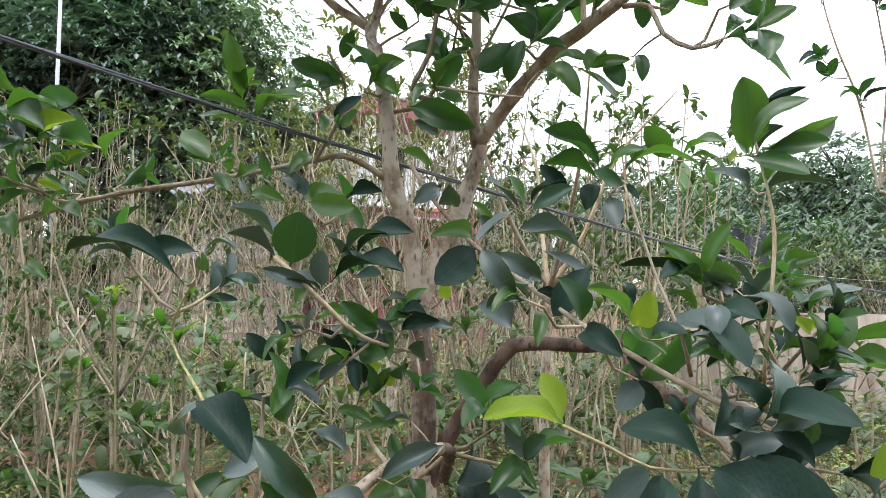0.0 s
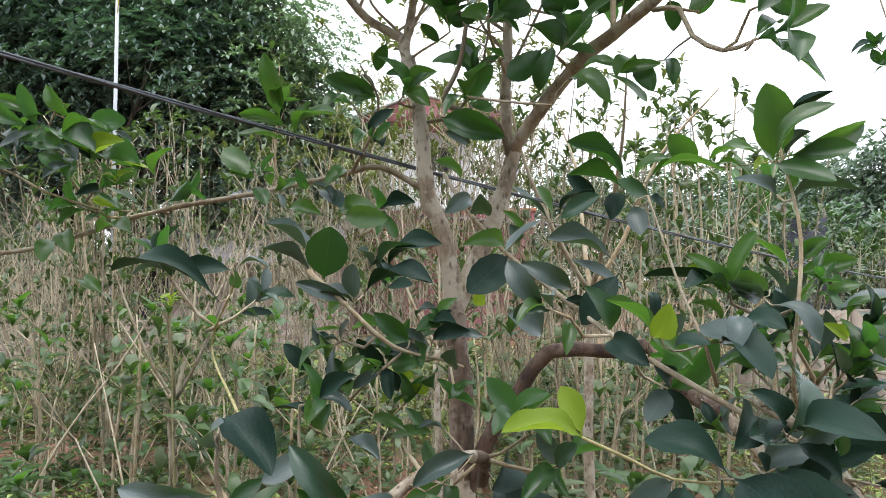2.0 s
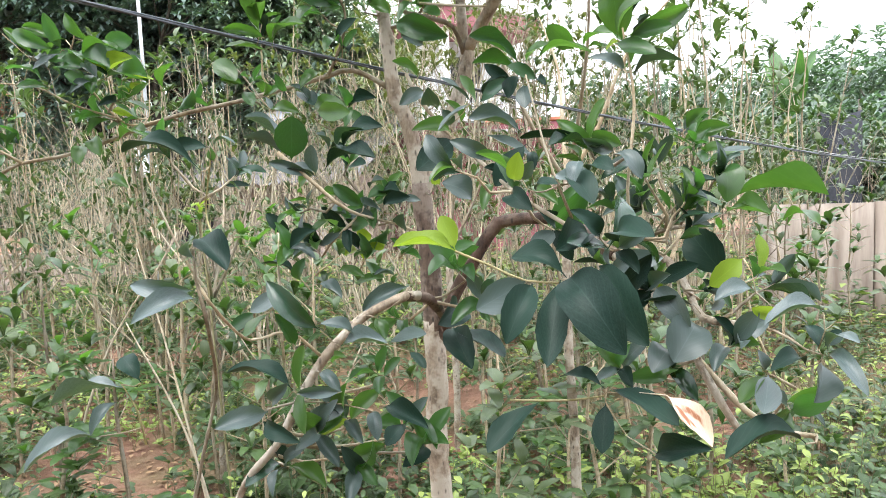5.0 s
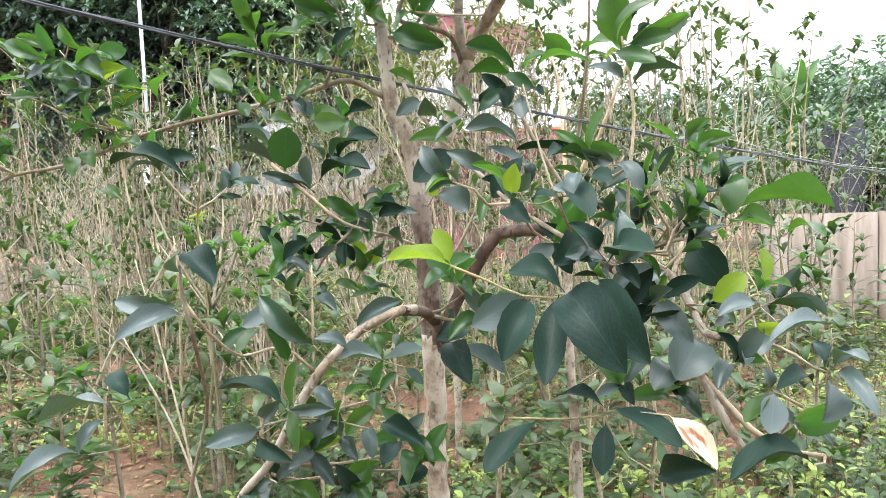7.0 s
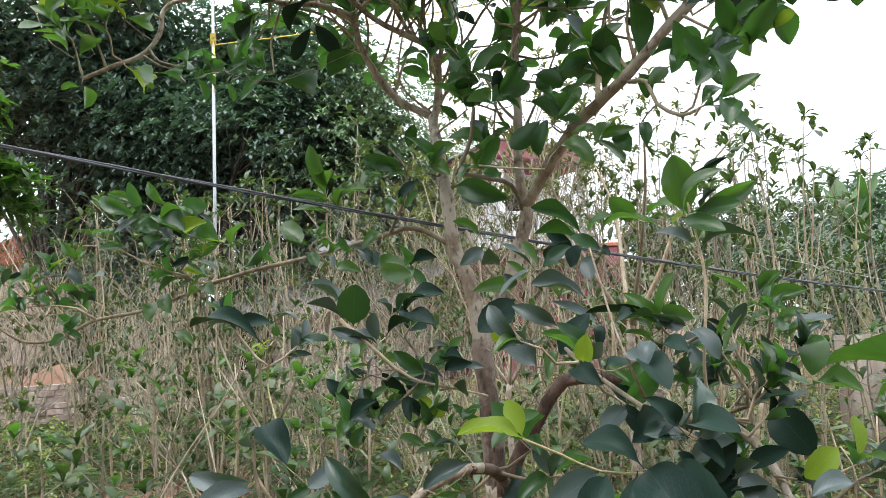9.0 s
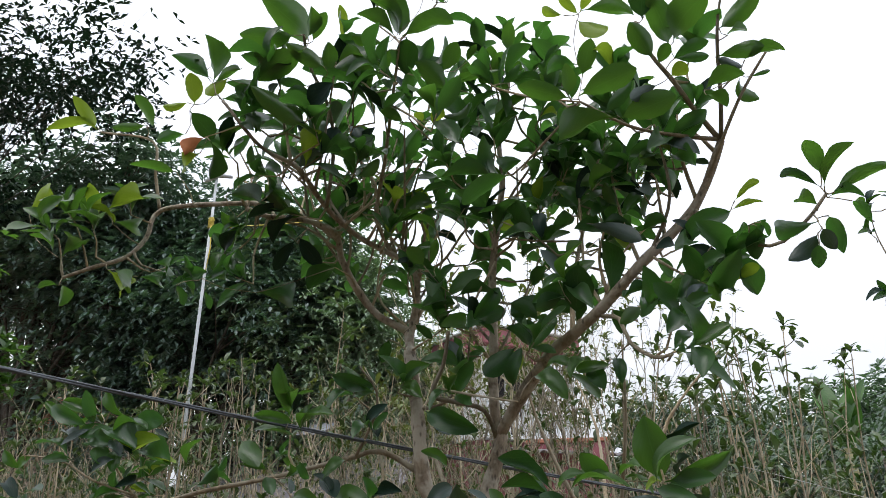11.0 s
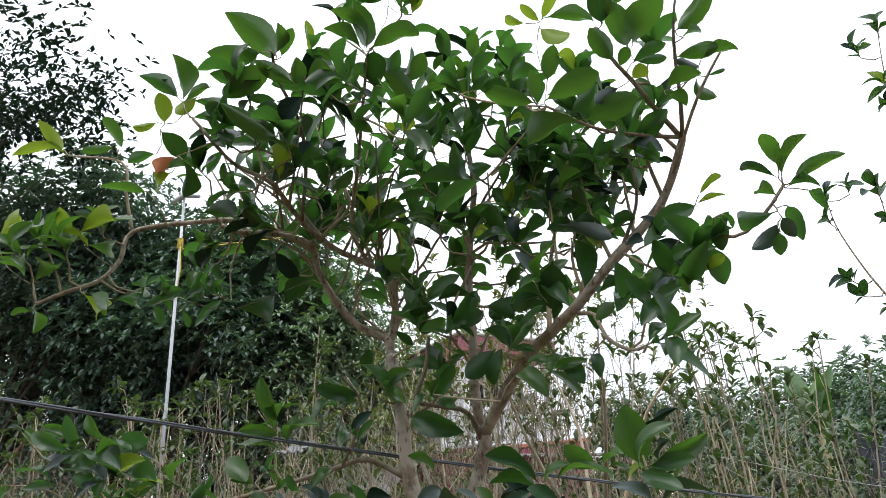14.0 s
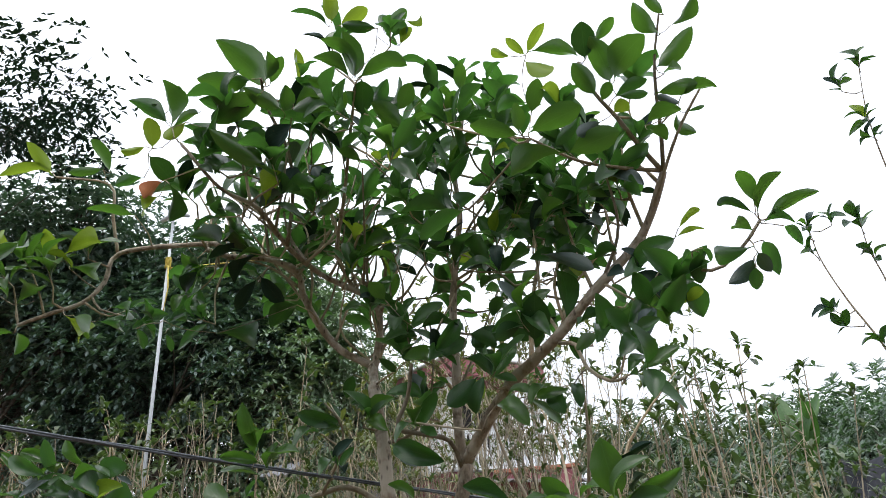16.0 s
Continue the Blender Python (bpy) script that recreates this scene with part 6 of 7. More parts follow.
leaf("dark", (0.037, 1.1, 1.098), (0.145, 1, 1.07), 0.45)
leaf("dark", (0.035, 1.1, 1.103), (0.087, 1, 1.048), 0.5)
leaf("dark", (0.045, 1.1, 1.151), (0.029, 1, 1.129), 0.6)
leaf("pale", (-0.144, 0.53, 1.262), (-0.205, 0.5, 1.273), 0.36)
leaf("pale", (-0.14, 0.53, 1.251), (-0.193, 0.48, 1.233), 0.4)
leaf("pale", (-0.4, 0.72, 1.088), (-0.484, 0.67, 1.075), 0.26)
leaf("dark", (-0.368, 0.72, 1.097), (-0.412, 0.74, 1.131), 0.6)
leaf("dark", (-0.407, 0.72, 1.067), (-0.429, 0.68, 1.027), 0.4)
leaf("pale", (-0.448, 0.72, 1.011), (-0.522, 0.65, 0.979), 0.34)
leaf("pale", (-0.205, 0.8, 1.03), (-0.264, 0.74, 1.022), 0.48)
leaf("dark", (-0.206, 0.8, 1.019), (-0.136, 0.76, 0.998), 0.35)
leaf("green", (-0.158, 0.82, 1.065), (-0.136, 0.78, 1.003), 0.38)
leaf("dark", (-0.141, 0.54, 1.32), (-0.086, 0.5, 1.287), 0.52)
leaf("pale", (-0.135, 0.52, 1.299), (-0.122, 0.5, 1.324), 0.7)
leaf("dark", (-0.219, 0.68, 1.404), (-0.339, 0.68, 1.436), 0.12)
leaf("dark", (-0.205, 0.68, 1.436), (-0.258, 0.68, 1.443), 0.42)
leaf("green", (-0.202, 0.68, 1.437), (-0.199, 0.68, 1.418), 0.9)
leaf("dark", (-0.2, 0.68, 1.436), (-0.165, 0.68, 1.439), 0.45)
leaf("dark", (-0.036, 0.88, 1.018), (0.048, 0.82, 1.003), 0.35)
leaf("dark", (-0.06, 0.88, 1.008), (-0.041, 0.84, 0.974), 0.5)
leaf("green", (-0.709, 1.100, 1.711), (-0.741, 1.070, 1.765), 0.42)
leaf("green", (-0.771, 1.100, 1.719), (-0.848, 1.070, 1.747), 0.36)
leaf("mid", (-0.719, 1.100, 1.677), (-0.798, 1.070, 1.678), 0.50)
leaf("mid", (-0.687, 1.100, 1.694), (-0.590, 1.070, 1.697), 0.50)
leaf("green", (-0.832, 1.100, 1.683), (-0.757, 1.070, 1.714), 0.42)
leaf("green", (-0.853, 1.100, 1.695), (-0.895, 1.070, 1.748), 0.34)
leaf("pale", (-0.928, 1.100, 1.746), (-0.938, 1.070, 1.756), 0.45)
leaf("lime", (-0.658, 1.080, 1.636), (-0.578, 1.050, 1.655), 0.50)
leaf("lime", (-0.629, 1.080, 1.620), (-0.536, 1.050, 1.610), 0.34)
leaf("lime", (-0.662, 1.080, 1.639), (-0.680, 1.050, 1.659), 0.34)
leaf("lime", (-0.615, 1.080, 1.592), (-0.618, 1.050, 1.600), 0.50)
leaf("lime", (-0.608, 1.080, 1.600), (-0.564, 1.050, 1.605), 0.50)
leaf("mid", (-0.743, 1.080, 1.654), (-0.714, 1.050, 1.613), 0.70)
leaf("green", (-0.965, 1.120, 1.615), (-0.998, 1.090, 1.653), 0.44)
leaf("mid", (-0.820, 1.100, 1.626), (-0.875, 1.070, 1.626), 0.44)
leaf("mid", (-0.708, 1.100, 1.641), (-0.694, 1.070, 1.596), 0.55)
leaf("grey", (-0.861, 1.100, 1.686), (-0.796, 1.070, 1.657), 0.45)
leaf("pale", (-0.711, 1.080, 1.661), (-0.665, 1.050, 1.625), 0.50)
leaf("dark", (-0.685, 1.100, 1.665), (-0.655, 1.070, 1.632), 0.55)
leaf("grey", (-0.594, 1.100, 1.662), (-0.611, 1.070, 1.678), 0.45)
leaf("mid", (-0.792, 1.100, 1.650), (-0.697, 1.070, 1.651), 0.40)
leaf("green", (-0.961, 1.120, 1.602), (-0.924, 1.090, 1.635), 0.55)
leaf("green", (-0.797, 1.150, 1.502), (-0.781, 1.120, 1.458), 0.70)
leaf("green", (-0.763, 1.150, 1.514), (-0.725, 1.120, 1.475), 0.60)
leaf("green", (-0.703, 1.150, 1.506), (-0.611, 1.120, 1.508), 0.40)
leaf("green", (-0.442, 1.120, 1.655), (-0.381, 1.090, 1.601), 0.55)
leaf("green", (-0.380, 1.120, 1.598), (-0.416, 1.090, 1.607), 0.40)
leaf("mid", (-0.381, 1.120, 1.586), (-0.347, 1.090, 1.550), 0.50)
leaf("green", (-0.335, 1.150, 1.545), (-0.262, 1.120, 1.534), 0.36)
leaf("green", (-0.248, 1.150, 1.532), (-0.159, 1.120, 1.530), 0.55)
leaf("grey", (-0.241, 1.120, 1.547), (-0.267, 1.090, 1.585), 0.50)
leaf("mid", (-0.287, 1.120, 1.579), (-0.296, 1.090, 1.609), 0.45)
leaf("mid", (-0.982, 1.150, 1.565), (-0.907, 1.120, 1.570), 0.40)
leaf("green", (-0.724, 1.150, 1.428), (-0.664, 1.120, 1.403), 0.40)
leaf("mid", (-0.864, 1.120, 1.622), (-0.870, 1.090, 1.643), 0.40)
leaf("green", (-0.615, 1.200, 1.615), (-0.563, 1.170, 1.667), 0.40)
leaf("dark", (-1.043, 1.150, 1.582), (-0.969, 1.120, 1.549), 0.40)
leaf("green", (-0.322, 1.1, 1.709), (-0.336, 1.05, 1.792), 0.4)
leaf("green", (-0.329, 1.1, 1.694), (-0.294, 1.05, 1.736), 0.62)
leaf("green", (-0.307, 1.1, 1.67), (-0.256, 1.05, 1.707), 0.45)
leaf("green", (-0.318, 1.1, 1.682), (-0.379, 1.05, 1.693), 0.35)
leaf("green", (-0.308, 1.1, 1.654), (-0.404, 1.1, 1.674), 0.3)
leaf("green", (-0.302, 1.1, 1.664), (-0.213, 1.05, 1.687), 0.3)
leaf("green", (-0.219, 1.1, 1.533), (-0.132, 1.05, 1.519), 0.42)
leaf("green", (-0.226, 1.15, 1.612), (-0.254, 1.1, 1.574), 0.4)
leaf("dark", (-0.277, 1.15, 1.582), (-0.223, 1.1, 1.544), 0.5)
leaf("green", (-0.270, 0.950, 2.468), (-0.382, 0.915, 2.593), 0.45)
leaf("green", (-0.305, 0.950, 2.491), (-0.419, 0.915, 2.492), 0.42)
leaf("green", (-0.273, 0.950, 2.476), (-0.252, 0.915, 2.529), 0.60)
leaf("green", (-0.270, 0.970, 2.482), (-0.225, 0.935, 2.523), 0.45)
leaf("green", (-0.269, 0.930, 2.430), (-0.405, 0.976, 2.412), 0.42)
leaf("green", (-0.230, 0.950, 2.394), (-0.304, 0.915, 2.442), 0.42)
leaf("green", (-0.393, 0.970, 2.410), (-0.395, 0.935, 2.458), 0.55)
leaf("green", (-0.263, 0.950, 2.263), (-0.377, 0.915, 2.351), 0.36)
leaf("mid", (-0.291, 1.000, 2.390), (-0.341, 0.965, 2.388), 0.40)
leaf("mid", (-0.273, 1.000, 2.358), (-0.323, 0.965, 2.358), 0.42)
leaf("mid", (-0.342, 1.050, 2.351), (-0.391, 1.015, 2.373), 0.40)
leaf("green", (-0.244, 1.000, 2.413), (-0.230, 0.965, 2.469), 0.55)
leaf("green", (-0.225, 1.000, 2.432), (-0.153, 0.965, 2.421), 0.50)
leaf("green", (-0.080, 1.000, 2.479), (-0.097, 0.965, 2.588), 0.52)
leaf("green", (-0.084, 1.000, 2.485), (-0.149, 0.965, 2.577), 0.42)
leaf("green", (-0.090, 1.000, 2.478), (-0.167, 0.965, 2.528), 0.42)
leaf("green", (-0.074, 1.000, 2.475), (0.050, 0.965, 2.456), 0.42)
leaf("deep", (-0.057, 0.980, 2.455), (-0.080, 1.047, 2.411), 0.65)
leaf("green", (-0.097, 1.000, 2.446), (-0.210, 0.965, 2.397), 0.34)
leaf("green", (-0.101, 1.000, 2.450), (-0.145, 1.057, 2.416), 0.42)
leaf("lime", (-0.136, 1.000, 2.654), (-0.132, 0.965, 2.728), 0.50)
leaf("mid", (-0.145, 1.000, 2.643), (-0.226, 0.965, 2.678), 0.24)
leaf("lime", (-0.117, 1.000, 2.640), (-0.036, 0.965, 2.639), 0.42)
leaf("deep", (-0.024, 1.000, 2.607), (-0.097, 0.965, 2.606), 0.40)
leaf("green", (-0.029, 1.050, 2.656), (0.044, 1.015, 2.657), 0.50)
leaf("mid", (-0.025, 1.050, 2.648), (0.045, 1.015, 2.602), 0.45)
leaf("lime", (0.015, 1.050, 2.589), (0.051, 1.015, 2.604), 0.55)
leaf("mid", (-0.009, 1.050, 2.619), (-0.001, 1.084, 2.620), 0.50)
leaf("lime", (0.028, 1.050, 2.662), (0.077, 1.015, 2.631), 0.32)
leaf("green", (-0.125, 1.020, 2.486), (-0.185, 0.985, 2.490), 0.42)
leaf("green", (0.011, 1.050, 2.356), (-0.049, 1.015, 2.415), 0.55)
leaf("green", (0.004, 1.050, 2.406), (0.044, 1.015, 2.447), 0.62)
leaf("green", (0.022, 1.050, 2.359), (0.094, 1.015, 2.349), 0.42)
leaf("lime", (-0.014, 1.020, 2.258), (0.019, 0.985, 2.268), 0.60)
leaf("lime", (-0.033, 1.020, 2.266), (-0.037, 0.985, 2.268), 0.60)
leaf("green", (0.046, 1.100, 2.457), (0.076, 1.065, 2.472), 0.45)
leaf("green", (-0.020, 1.100, 2.329), (0.057, 1.065, 2.327), 0.50)
leaf("green", (0.124, 1.100, 2.423), (0.077, 1.065, 2.384), 0.42)
leaf("green", (-0.101, 1.100, 2.325), (-0.142, 1.065, 2.343), 0.50)
leaf("green", (0.154, 1.100, 2.378), (0.145, 1.065, 2.424), 0.60)
leaf("green", (0.142, 1.100, 2.364), (0.082, 1.065, 2.393), 0.42)
leaf("green", (0.140, 1.100, 2.464), (0.152, 1.065, 2.518), 0.50)
leaf("mid", (0.154, 1.100, 2.469), (0.182, 1.065, 2.484), 0.40)
leaf("mid", (0.201, 1.100, 2.477), (0.242, 1.065, 2.496), 0.40)
leaf("mid", (0.202, 1.100, 2.412), (0.233, 1.065, 2.416), 0.62)
leaf("mid", (0.206, 1.100, 2.421), (0.192, 1.065, 2.422), 0.50)
leaf("mid", (0.201, 1.100, 2.472), (0.224, 1.121, 2.477), 0.35)
leaf("mid", (0.201, 1.100, 2.477), (0.181, 1.065, 2.479), 0.30)
leaf("green", (0.271, 0.930, 2.208), (0.182, 0.895, 2.227), 0.38)
leaf("green", (0.269, 0.930, 2.214), (0.270, 0.895, 2.259), 0.62)
leaf("green", (0.287, 0.930, 2.210), (0.389, 0.895, 2.224), 0.46)
leaf("green", (0.296, 0.970, 2.279), (0.319, 0.935, 2.334), 0.55)
leaf("mid", (0.289, 1.000, 2.328), (0.231, 0.965, 2.298), 0.52)
leaf("green", (0.349, 0.950, 2.167), (0.247, 0.915, 2.116), 0.44)
leaf("green", (0.353, 0.950, 2.164), (0.448, 0.915, 2.171), 0.50)
leaf("mid", (0.329, 1.000, 2.211), (0.382, 0.965, 2.246), 0.42)
leaf("lime", (0.300, 1.000, 2.448), (0.265, 0.965, 2.473), 0.38)
leaf("lime", (0.303, 1.000, 2.452), (0.348, 0.965, 2.492), 0.42)
leaf("green", (0.307, 1.000, 2.455), (0.402, 0.965, 2.393), 0.34)
leaf("lime", (0.296, 1.000, 2.434), (0.350, 0.965, 2.366), 0.50)
leaf("lime", (0.271, 1.000, 2.452), (0.232, 0.965, 2.451), 0.40)
leaf("deep", (0.414, 0.940, 2.360), (0.417, 0.905, 2.425), 0.70)
leaf("green", (0.439, 0.970, 2.422), (0.482, 0.935, 2.446), 0.45)
leaf("green", (0.453, 0.950, 2.301), (0.428, 0.915, 2.394), 0.50)
leaf("green", (0.421, 0.930, 2.265), (0.387, 0.895, 2.323), 0.55)
leaf("green", (0.459, 0.920, 2.285), (0.522, 0.885, 2.349), 0.68)
leaf("green", (0.431, 0.950, 2.264), (0.449, 0.915, 2.280), 0.60)
leaf("mid", (0.455, 0.970, 2.279), (0.518, 0.935, 2.285), 0.38)
leaf("mid", (0.463, 0.970, 2.284), (0.514, 0.935, 2.254), 0.28)
leaf("grey", (0.425, 0.950, 2.221), (0.374, 0.915, 2.177), 0.35)
leaf("lime", (0.448, 0.950, 2.234), (0.474, 0.915, 2.228), 0.70)
leaf("green", (0.557, 0.920, 2.371), (0.515, 0.885, 2.428), 0.52)
leaf("green", (0.572, 0.920, 2.414), (0.540, 0.885, 2.449), 0.52)
leaf("green", (0.577, 0.920, 2.384), (0.625, 0.885, 2.420), 0.42)
leaf("green", (0.535, 0.920, 2.296), (0.606, 0.885, 2.345), 0.46)
leaf("green", (0.551, 0.940, 2.293), (0.574, 0.905, 2.269), 0.55)
leaf("green", (0.526, 0.940, 2.253), (0.595, 0.905, 2.234), 0.40)
leaf("green", (0.570, 0.940, 2.237), (0.625, 0.905, 2.219), 0.42)
leaf("grey", (0.529, 0.950, 2.257), (0.574, 0.977, 2.249), 0.45)
leaf("green", (0.499, 0.950, 2.195), (0.560, 0.915, 2.194), 0.55)
leaf("green", (0.562, 0.950, 2.215), (0.593, 0.991, 2.186), 0.60)
leaf("green", (0.501, 0.950, 2.185), (0.536, 0.978, 2.172), 0.70)
leaf("mid", (0.580, 0.970, 2.221), (0.604, 0.935, 2.204), 0.18)
leaf("green", (-0.496, 0.950, 2.404), (-0.507, 0.915, 2.511), 0.55)
leaf("mid", (-0.504, 0.950, 2.412), (-0.587, 0.915, 2.472), 0.36)
leaf("green", (-0.505, 0.970, 2.492), (-0.475, 0.935, 2.500), 0.50)
leaf("grey", (-0.538, 0.970, 2.455), (-0.542, 0.935, 2.465), 0.35)
leaf("green", (-0.492, 0.950, 2.401), (-0.406, 0.915, 2.397), 0.28)
leaf("lime", (-0.535, 0.950, 2.355), (-0.530, 0.915, 2.413), 0.72)
leaf("lime", (-0.472, 0.970, 2.425), (-0.498, 0.935, 2.363), 0.40)
leaf("mid", (-0.493, 0.970, 2.422), (-0.405, 0.935, 2.351), 0.34)
leaf("lime", (-0.569, 0.970, 2.379), (-0.603, 0.935, 2.353), 0.40)
leaf("deep", (-0.544, 0.950, 2.340), (-0.516, 1.008, 2.299), 0.65)
leaf("mid", (-0.509, 1.000, 2.397), (-0.433, 0.965, 2.376), 0.34)
leaf("green", (0.338, 0.750, 1.543), (0.386, 0.730, 1.594), 0.42)
leaf("green", (0.345, 0.750, 1.547), (0.424, 0.760, 1.580), 0.36)
leaf("mid", (0.348, 0.750, 1.544), (0.400, 0.720, 1.551), 0.40)
leaf("mid", (0.334, 0.750, 1.541), (0.381, 0.720, 1.518), 0.45)
leaf("mid", (-0.779, 1.080, 1.693), (-0.854, 1.050, 1.733), 0.42)
leaf("grey", (-0.771, 1.080, 1.687), (-0.814, 1.050, 1.652), 0.42)
leaf("mid", (-0.766, 1.080, 1.694), (-0.776, 1.050, 1.763), 0.42)
leaf("mid", (-0.749, 1.080, 1.674), (-0.631, 1.050, 1.639), 0.45)
leaf("green", (-0.719, 1.080, 1.655), (-0.611, 1.050, 1.676), 0.40)
leaf("mid", (-0.818, 1.080, 1.628), (-0.880, 1.050, 1.658), 0.45)
leaf("mid", (-0.664, 1.080, 1.628), (-0.548, 1.050, 1.606), 0.40)
leaf("grey", (-0.699, 1.080, 1.623), (-0.729, 1.050, 1.597), 0.45)
leaf("rust", (-0.512, 0.970, 2.280), (-0.529, 0.935, 2.221), 0.52)
leaf("lime", (-0.518, 0.970, 2.242), (-0.520, 0.935, 2.182), 0.65)
leaf("deep", (-0.475, 0.940, 2.248), (-0.508, 1.002, 2.194), 0.62)
leaf("mid", (-0.586, 1.000, 2.318), (-0.630, 0.965, 2.285), 0.42)
leaf("mid", (-0.470, 1.000, 2.362), (-0.372, 0.965, 2.293), 0.36)
leaf("mid", (-0.493, 1.050, 2.358), (-0.406, 1.015, 2.373), 0.40)
leaf("lime", (-0.990, 1.150, 2.496), (-1.058, 1.115, 2.584), 0.32)
leaf("lime", (-0.980, 1.150, 2.474), (-1.123, 1.115, 2.488), 0.26)
leaf("green", (-0.806, 1.150, 2.458), (-0.853, 1.115, 2.549), 0.46)
leaf("green", (-0.832, 1.150, 2.473), (-0.906, 1.115, 2.457), 0.32)
leaf("green", (-0.717, 1.150, 2.318), (-0.830, 1.115, 2.338), 0.30)
leaf("lime", (-1.146, 1.140, 2.265), (-1.054, 1.105, 2.300), 0.62)
leaf("lime", (-0.917, 1.140, 2.225), (-0.933, 1.105, 2.296), 0.46)
leaf("lime", (-0.895, 1.140, 2.233), (-0.773, 1.105, 2.240), 0.44)
leaf("lime", (-0.862, 1.140, 2.184), (-0.922, 1.105, 2.226), 0.36)
leaf("green", (-0.992, 1.160, 2.229), (-0.998, 1.125, 2.288), 0.55)
leaf("green", (-0.892, 1.160, 2.209), (-0.784, 1.125, 2.165), 0.42)
leaf("green", (-1.059, 1.160, 2.140), (-1.109, 1.125, 2.184), 0.42)
leaf("green", (-0.943, 1.160, 2.219), (-0.969, 1.125, 2.259), 0.50)
leaf("lime", (-0.862, 1.140, 2.070), (-0.785, 1.105, 1.995), 0.50)
leaf("green", (-0.838, 1.140, 2.066), (-0.756, 1.105, 2.000), 0.50)
leaf("green", (-0.996, 1.140, 2.047), (-1.025, 1.180, 2.003), 0.65)
leaf("green", (-1.019, 1.160, 2.051), (-1.044, 1.125, 2.037), 0.45)
leaf("green", (-1.017, 1.150, 2.124), (-0.926, 1.115, 2.143), 0.45)
leaf("green", (-0.987, 1.170, 2.134), (-1.011, 1.135, 2.186), 0.50)
leaf("mid", (-0.669, 1.150, 2.015), (-0.669, 1.186, 1.975), 0.45)
leaf("mid", (-0.602, 1.150, 2.025), (-0.516, 1.115, 2.000), 0.28)
leaf("grey", (-0.628, 1.150, 2.023), (-0.642, 1.115, 2.039), 0.30)
leaf("mid", (-0.593, 1.150, 1.994), (-0.594, 1.182, 1.959), 0.40)
leaf("mid", (-0.781, 1.150, 2.046), (-0.690, 1.115, 2.008), 0.40)
leaf("mid", (-0.747, 1.150, 2.076), (-0.674, 1.115, 2.026), 0.40)
leaf("green", (0.628, 0.890, 1.980), (0.607, 0.855, 2.024), 0.50)
leaf("green", (0.626, 0.880, 1.958), (0.666, 0.845, 2.005), 0.46)
leaf("green", (0.637, 0.880, 1.946), (0.708, 0.845, 1.963), 0.30)
leaf("deep", (0.627, 0.900, 1.965), (0.566, 0.865, 1.976), 0.25)
leaf("mid", (0.633, 0.900, 1.947), (0.669, 0.865, 1.926), 0.42)
leaf("green", (0.619, 0.900, 1.936), (0.584, 0.865, 1.936), 0.55)
leaf("mid", (0.610, 0.890, 1.907), (0.543, 0.855, 1.892), 0.42)
leaf("grey", (0.603, 0.880, 1.885), (0.564, 0.907, 1.857), 0.52)
leaf("grey", (0.610, 0.880, 1.893), (0.630, 0.906, 1.867), 0.55)
leaf("mid", (0.602, 0.880, 1.869), (0.602, 0.906, 1.841), 0.60)
leaf("mid", (0.628, 0.900, 1.918), (0.649, 0.940, 1.871), 0.40)
leaf("deep", (0.536, 0.930, 1.925), (0.535, 0.967, 1.883), 0.62)
leaf("mid", (0.529, 0.950, 1.936), (0.504, 0.915, 1.904), 0.50)
leaf("mid", (0.547, 0.950, 1.939), (0.559, 0.971, 1.921), 0.50)
leaf("mid", (0.670, 0.920, 1.946), (0.699, 0.948, 1.919), 0.36)
leaf("grey", (-0.355, 1.100, 2.245), (-0.281, 1.065, 2.256), 0.55)
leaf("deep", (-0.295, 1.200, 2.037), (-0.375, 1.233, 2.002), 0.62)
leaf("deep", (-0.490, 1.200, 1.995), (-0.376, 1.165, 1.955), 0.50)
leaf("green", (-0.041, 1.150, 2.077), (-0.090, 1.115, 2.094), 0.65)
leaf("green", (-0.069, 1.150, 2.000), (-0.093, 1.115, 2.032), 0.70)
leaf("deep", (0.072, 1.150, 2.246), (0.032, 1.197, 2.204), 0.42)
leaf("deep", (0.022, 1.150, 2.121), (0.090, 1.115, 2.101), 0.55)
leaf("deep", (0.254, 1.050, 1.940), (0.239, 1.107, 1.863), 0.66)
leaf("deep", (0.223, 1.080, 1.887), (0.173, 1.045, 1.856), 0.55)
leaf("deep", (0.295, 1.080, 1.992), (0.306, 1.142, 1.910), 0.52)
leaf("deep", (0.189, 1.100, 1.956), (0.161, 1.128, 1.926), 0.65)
leaf("green", (0.459, 1.020, 1.907), (0.485, 1.066, 1.847), 0.48)
leaf("lime", (0.501, 1.000, 1.860), (0.535, 0.965, 1.873), 0.42)
leaf("lime", (0.528, 1.020, 2.011), (0.565, 0.985, 2.027), 0.28)
leaf("lime", (0.519, 1.020, 1.994), (0.564, 0.985, 1.988), 0.22)
leaf("deep", (0.385, 1.050, 1.871), (0.326, 1.015, 1.854), 0.38)
leaf("grey", (0.274, 1.100, 2.033), (0.370, 1.065, 1.973), 0.27)
leaf("green", (0.336, 1.100, 2.060), (0.316, 1.065, 2.098), 0.50)
leaf("deep", (0.364, 1.120, 2.021), (0.305, 1.085, 2.025), 0.30)
leaf("deep", (0.373, 1.100, 2.005), (0.417, 1.065, 2.008), 0.60)
leaf("green", (0.464, 1.050, 1.983), (0.503, 1.073, 1.963), 0.45)
leaf("green", (0.422, 1.050, 2.109), (0.382, 1.015, 2.123), 0.50)
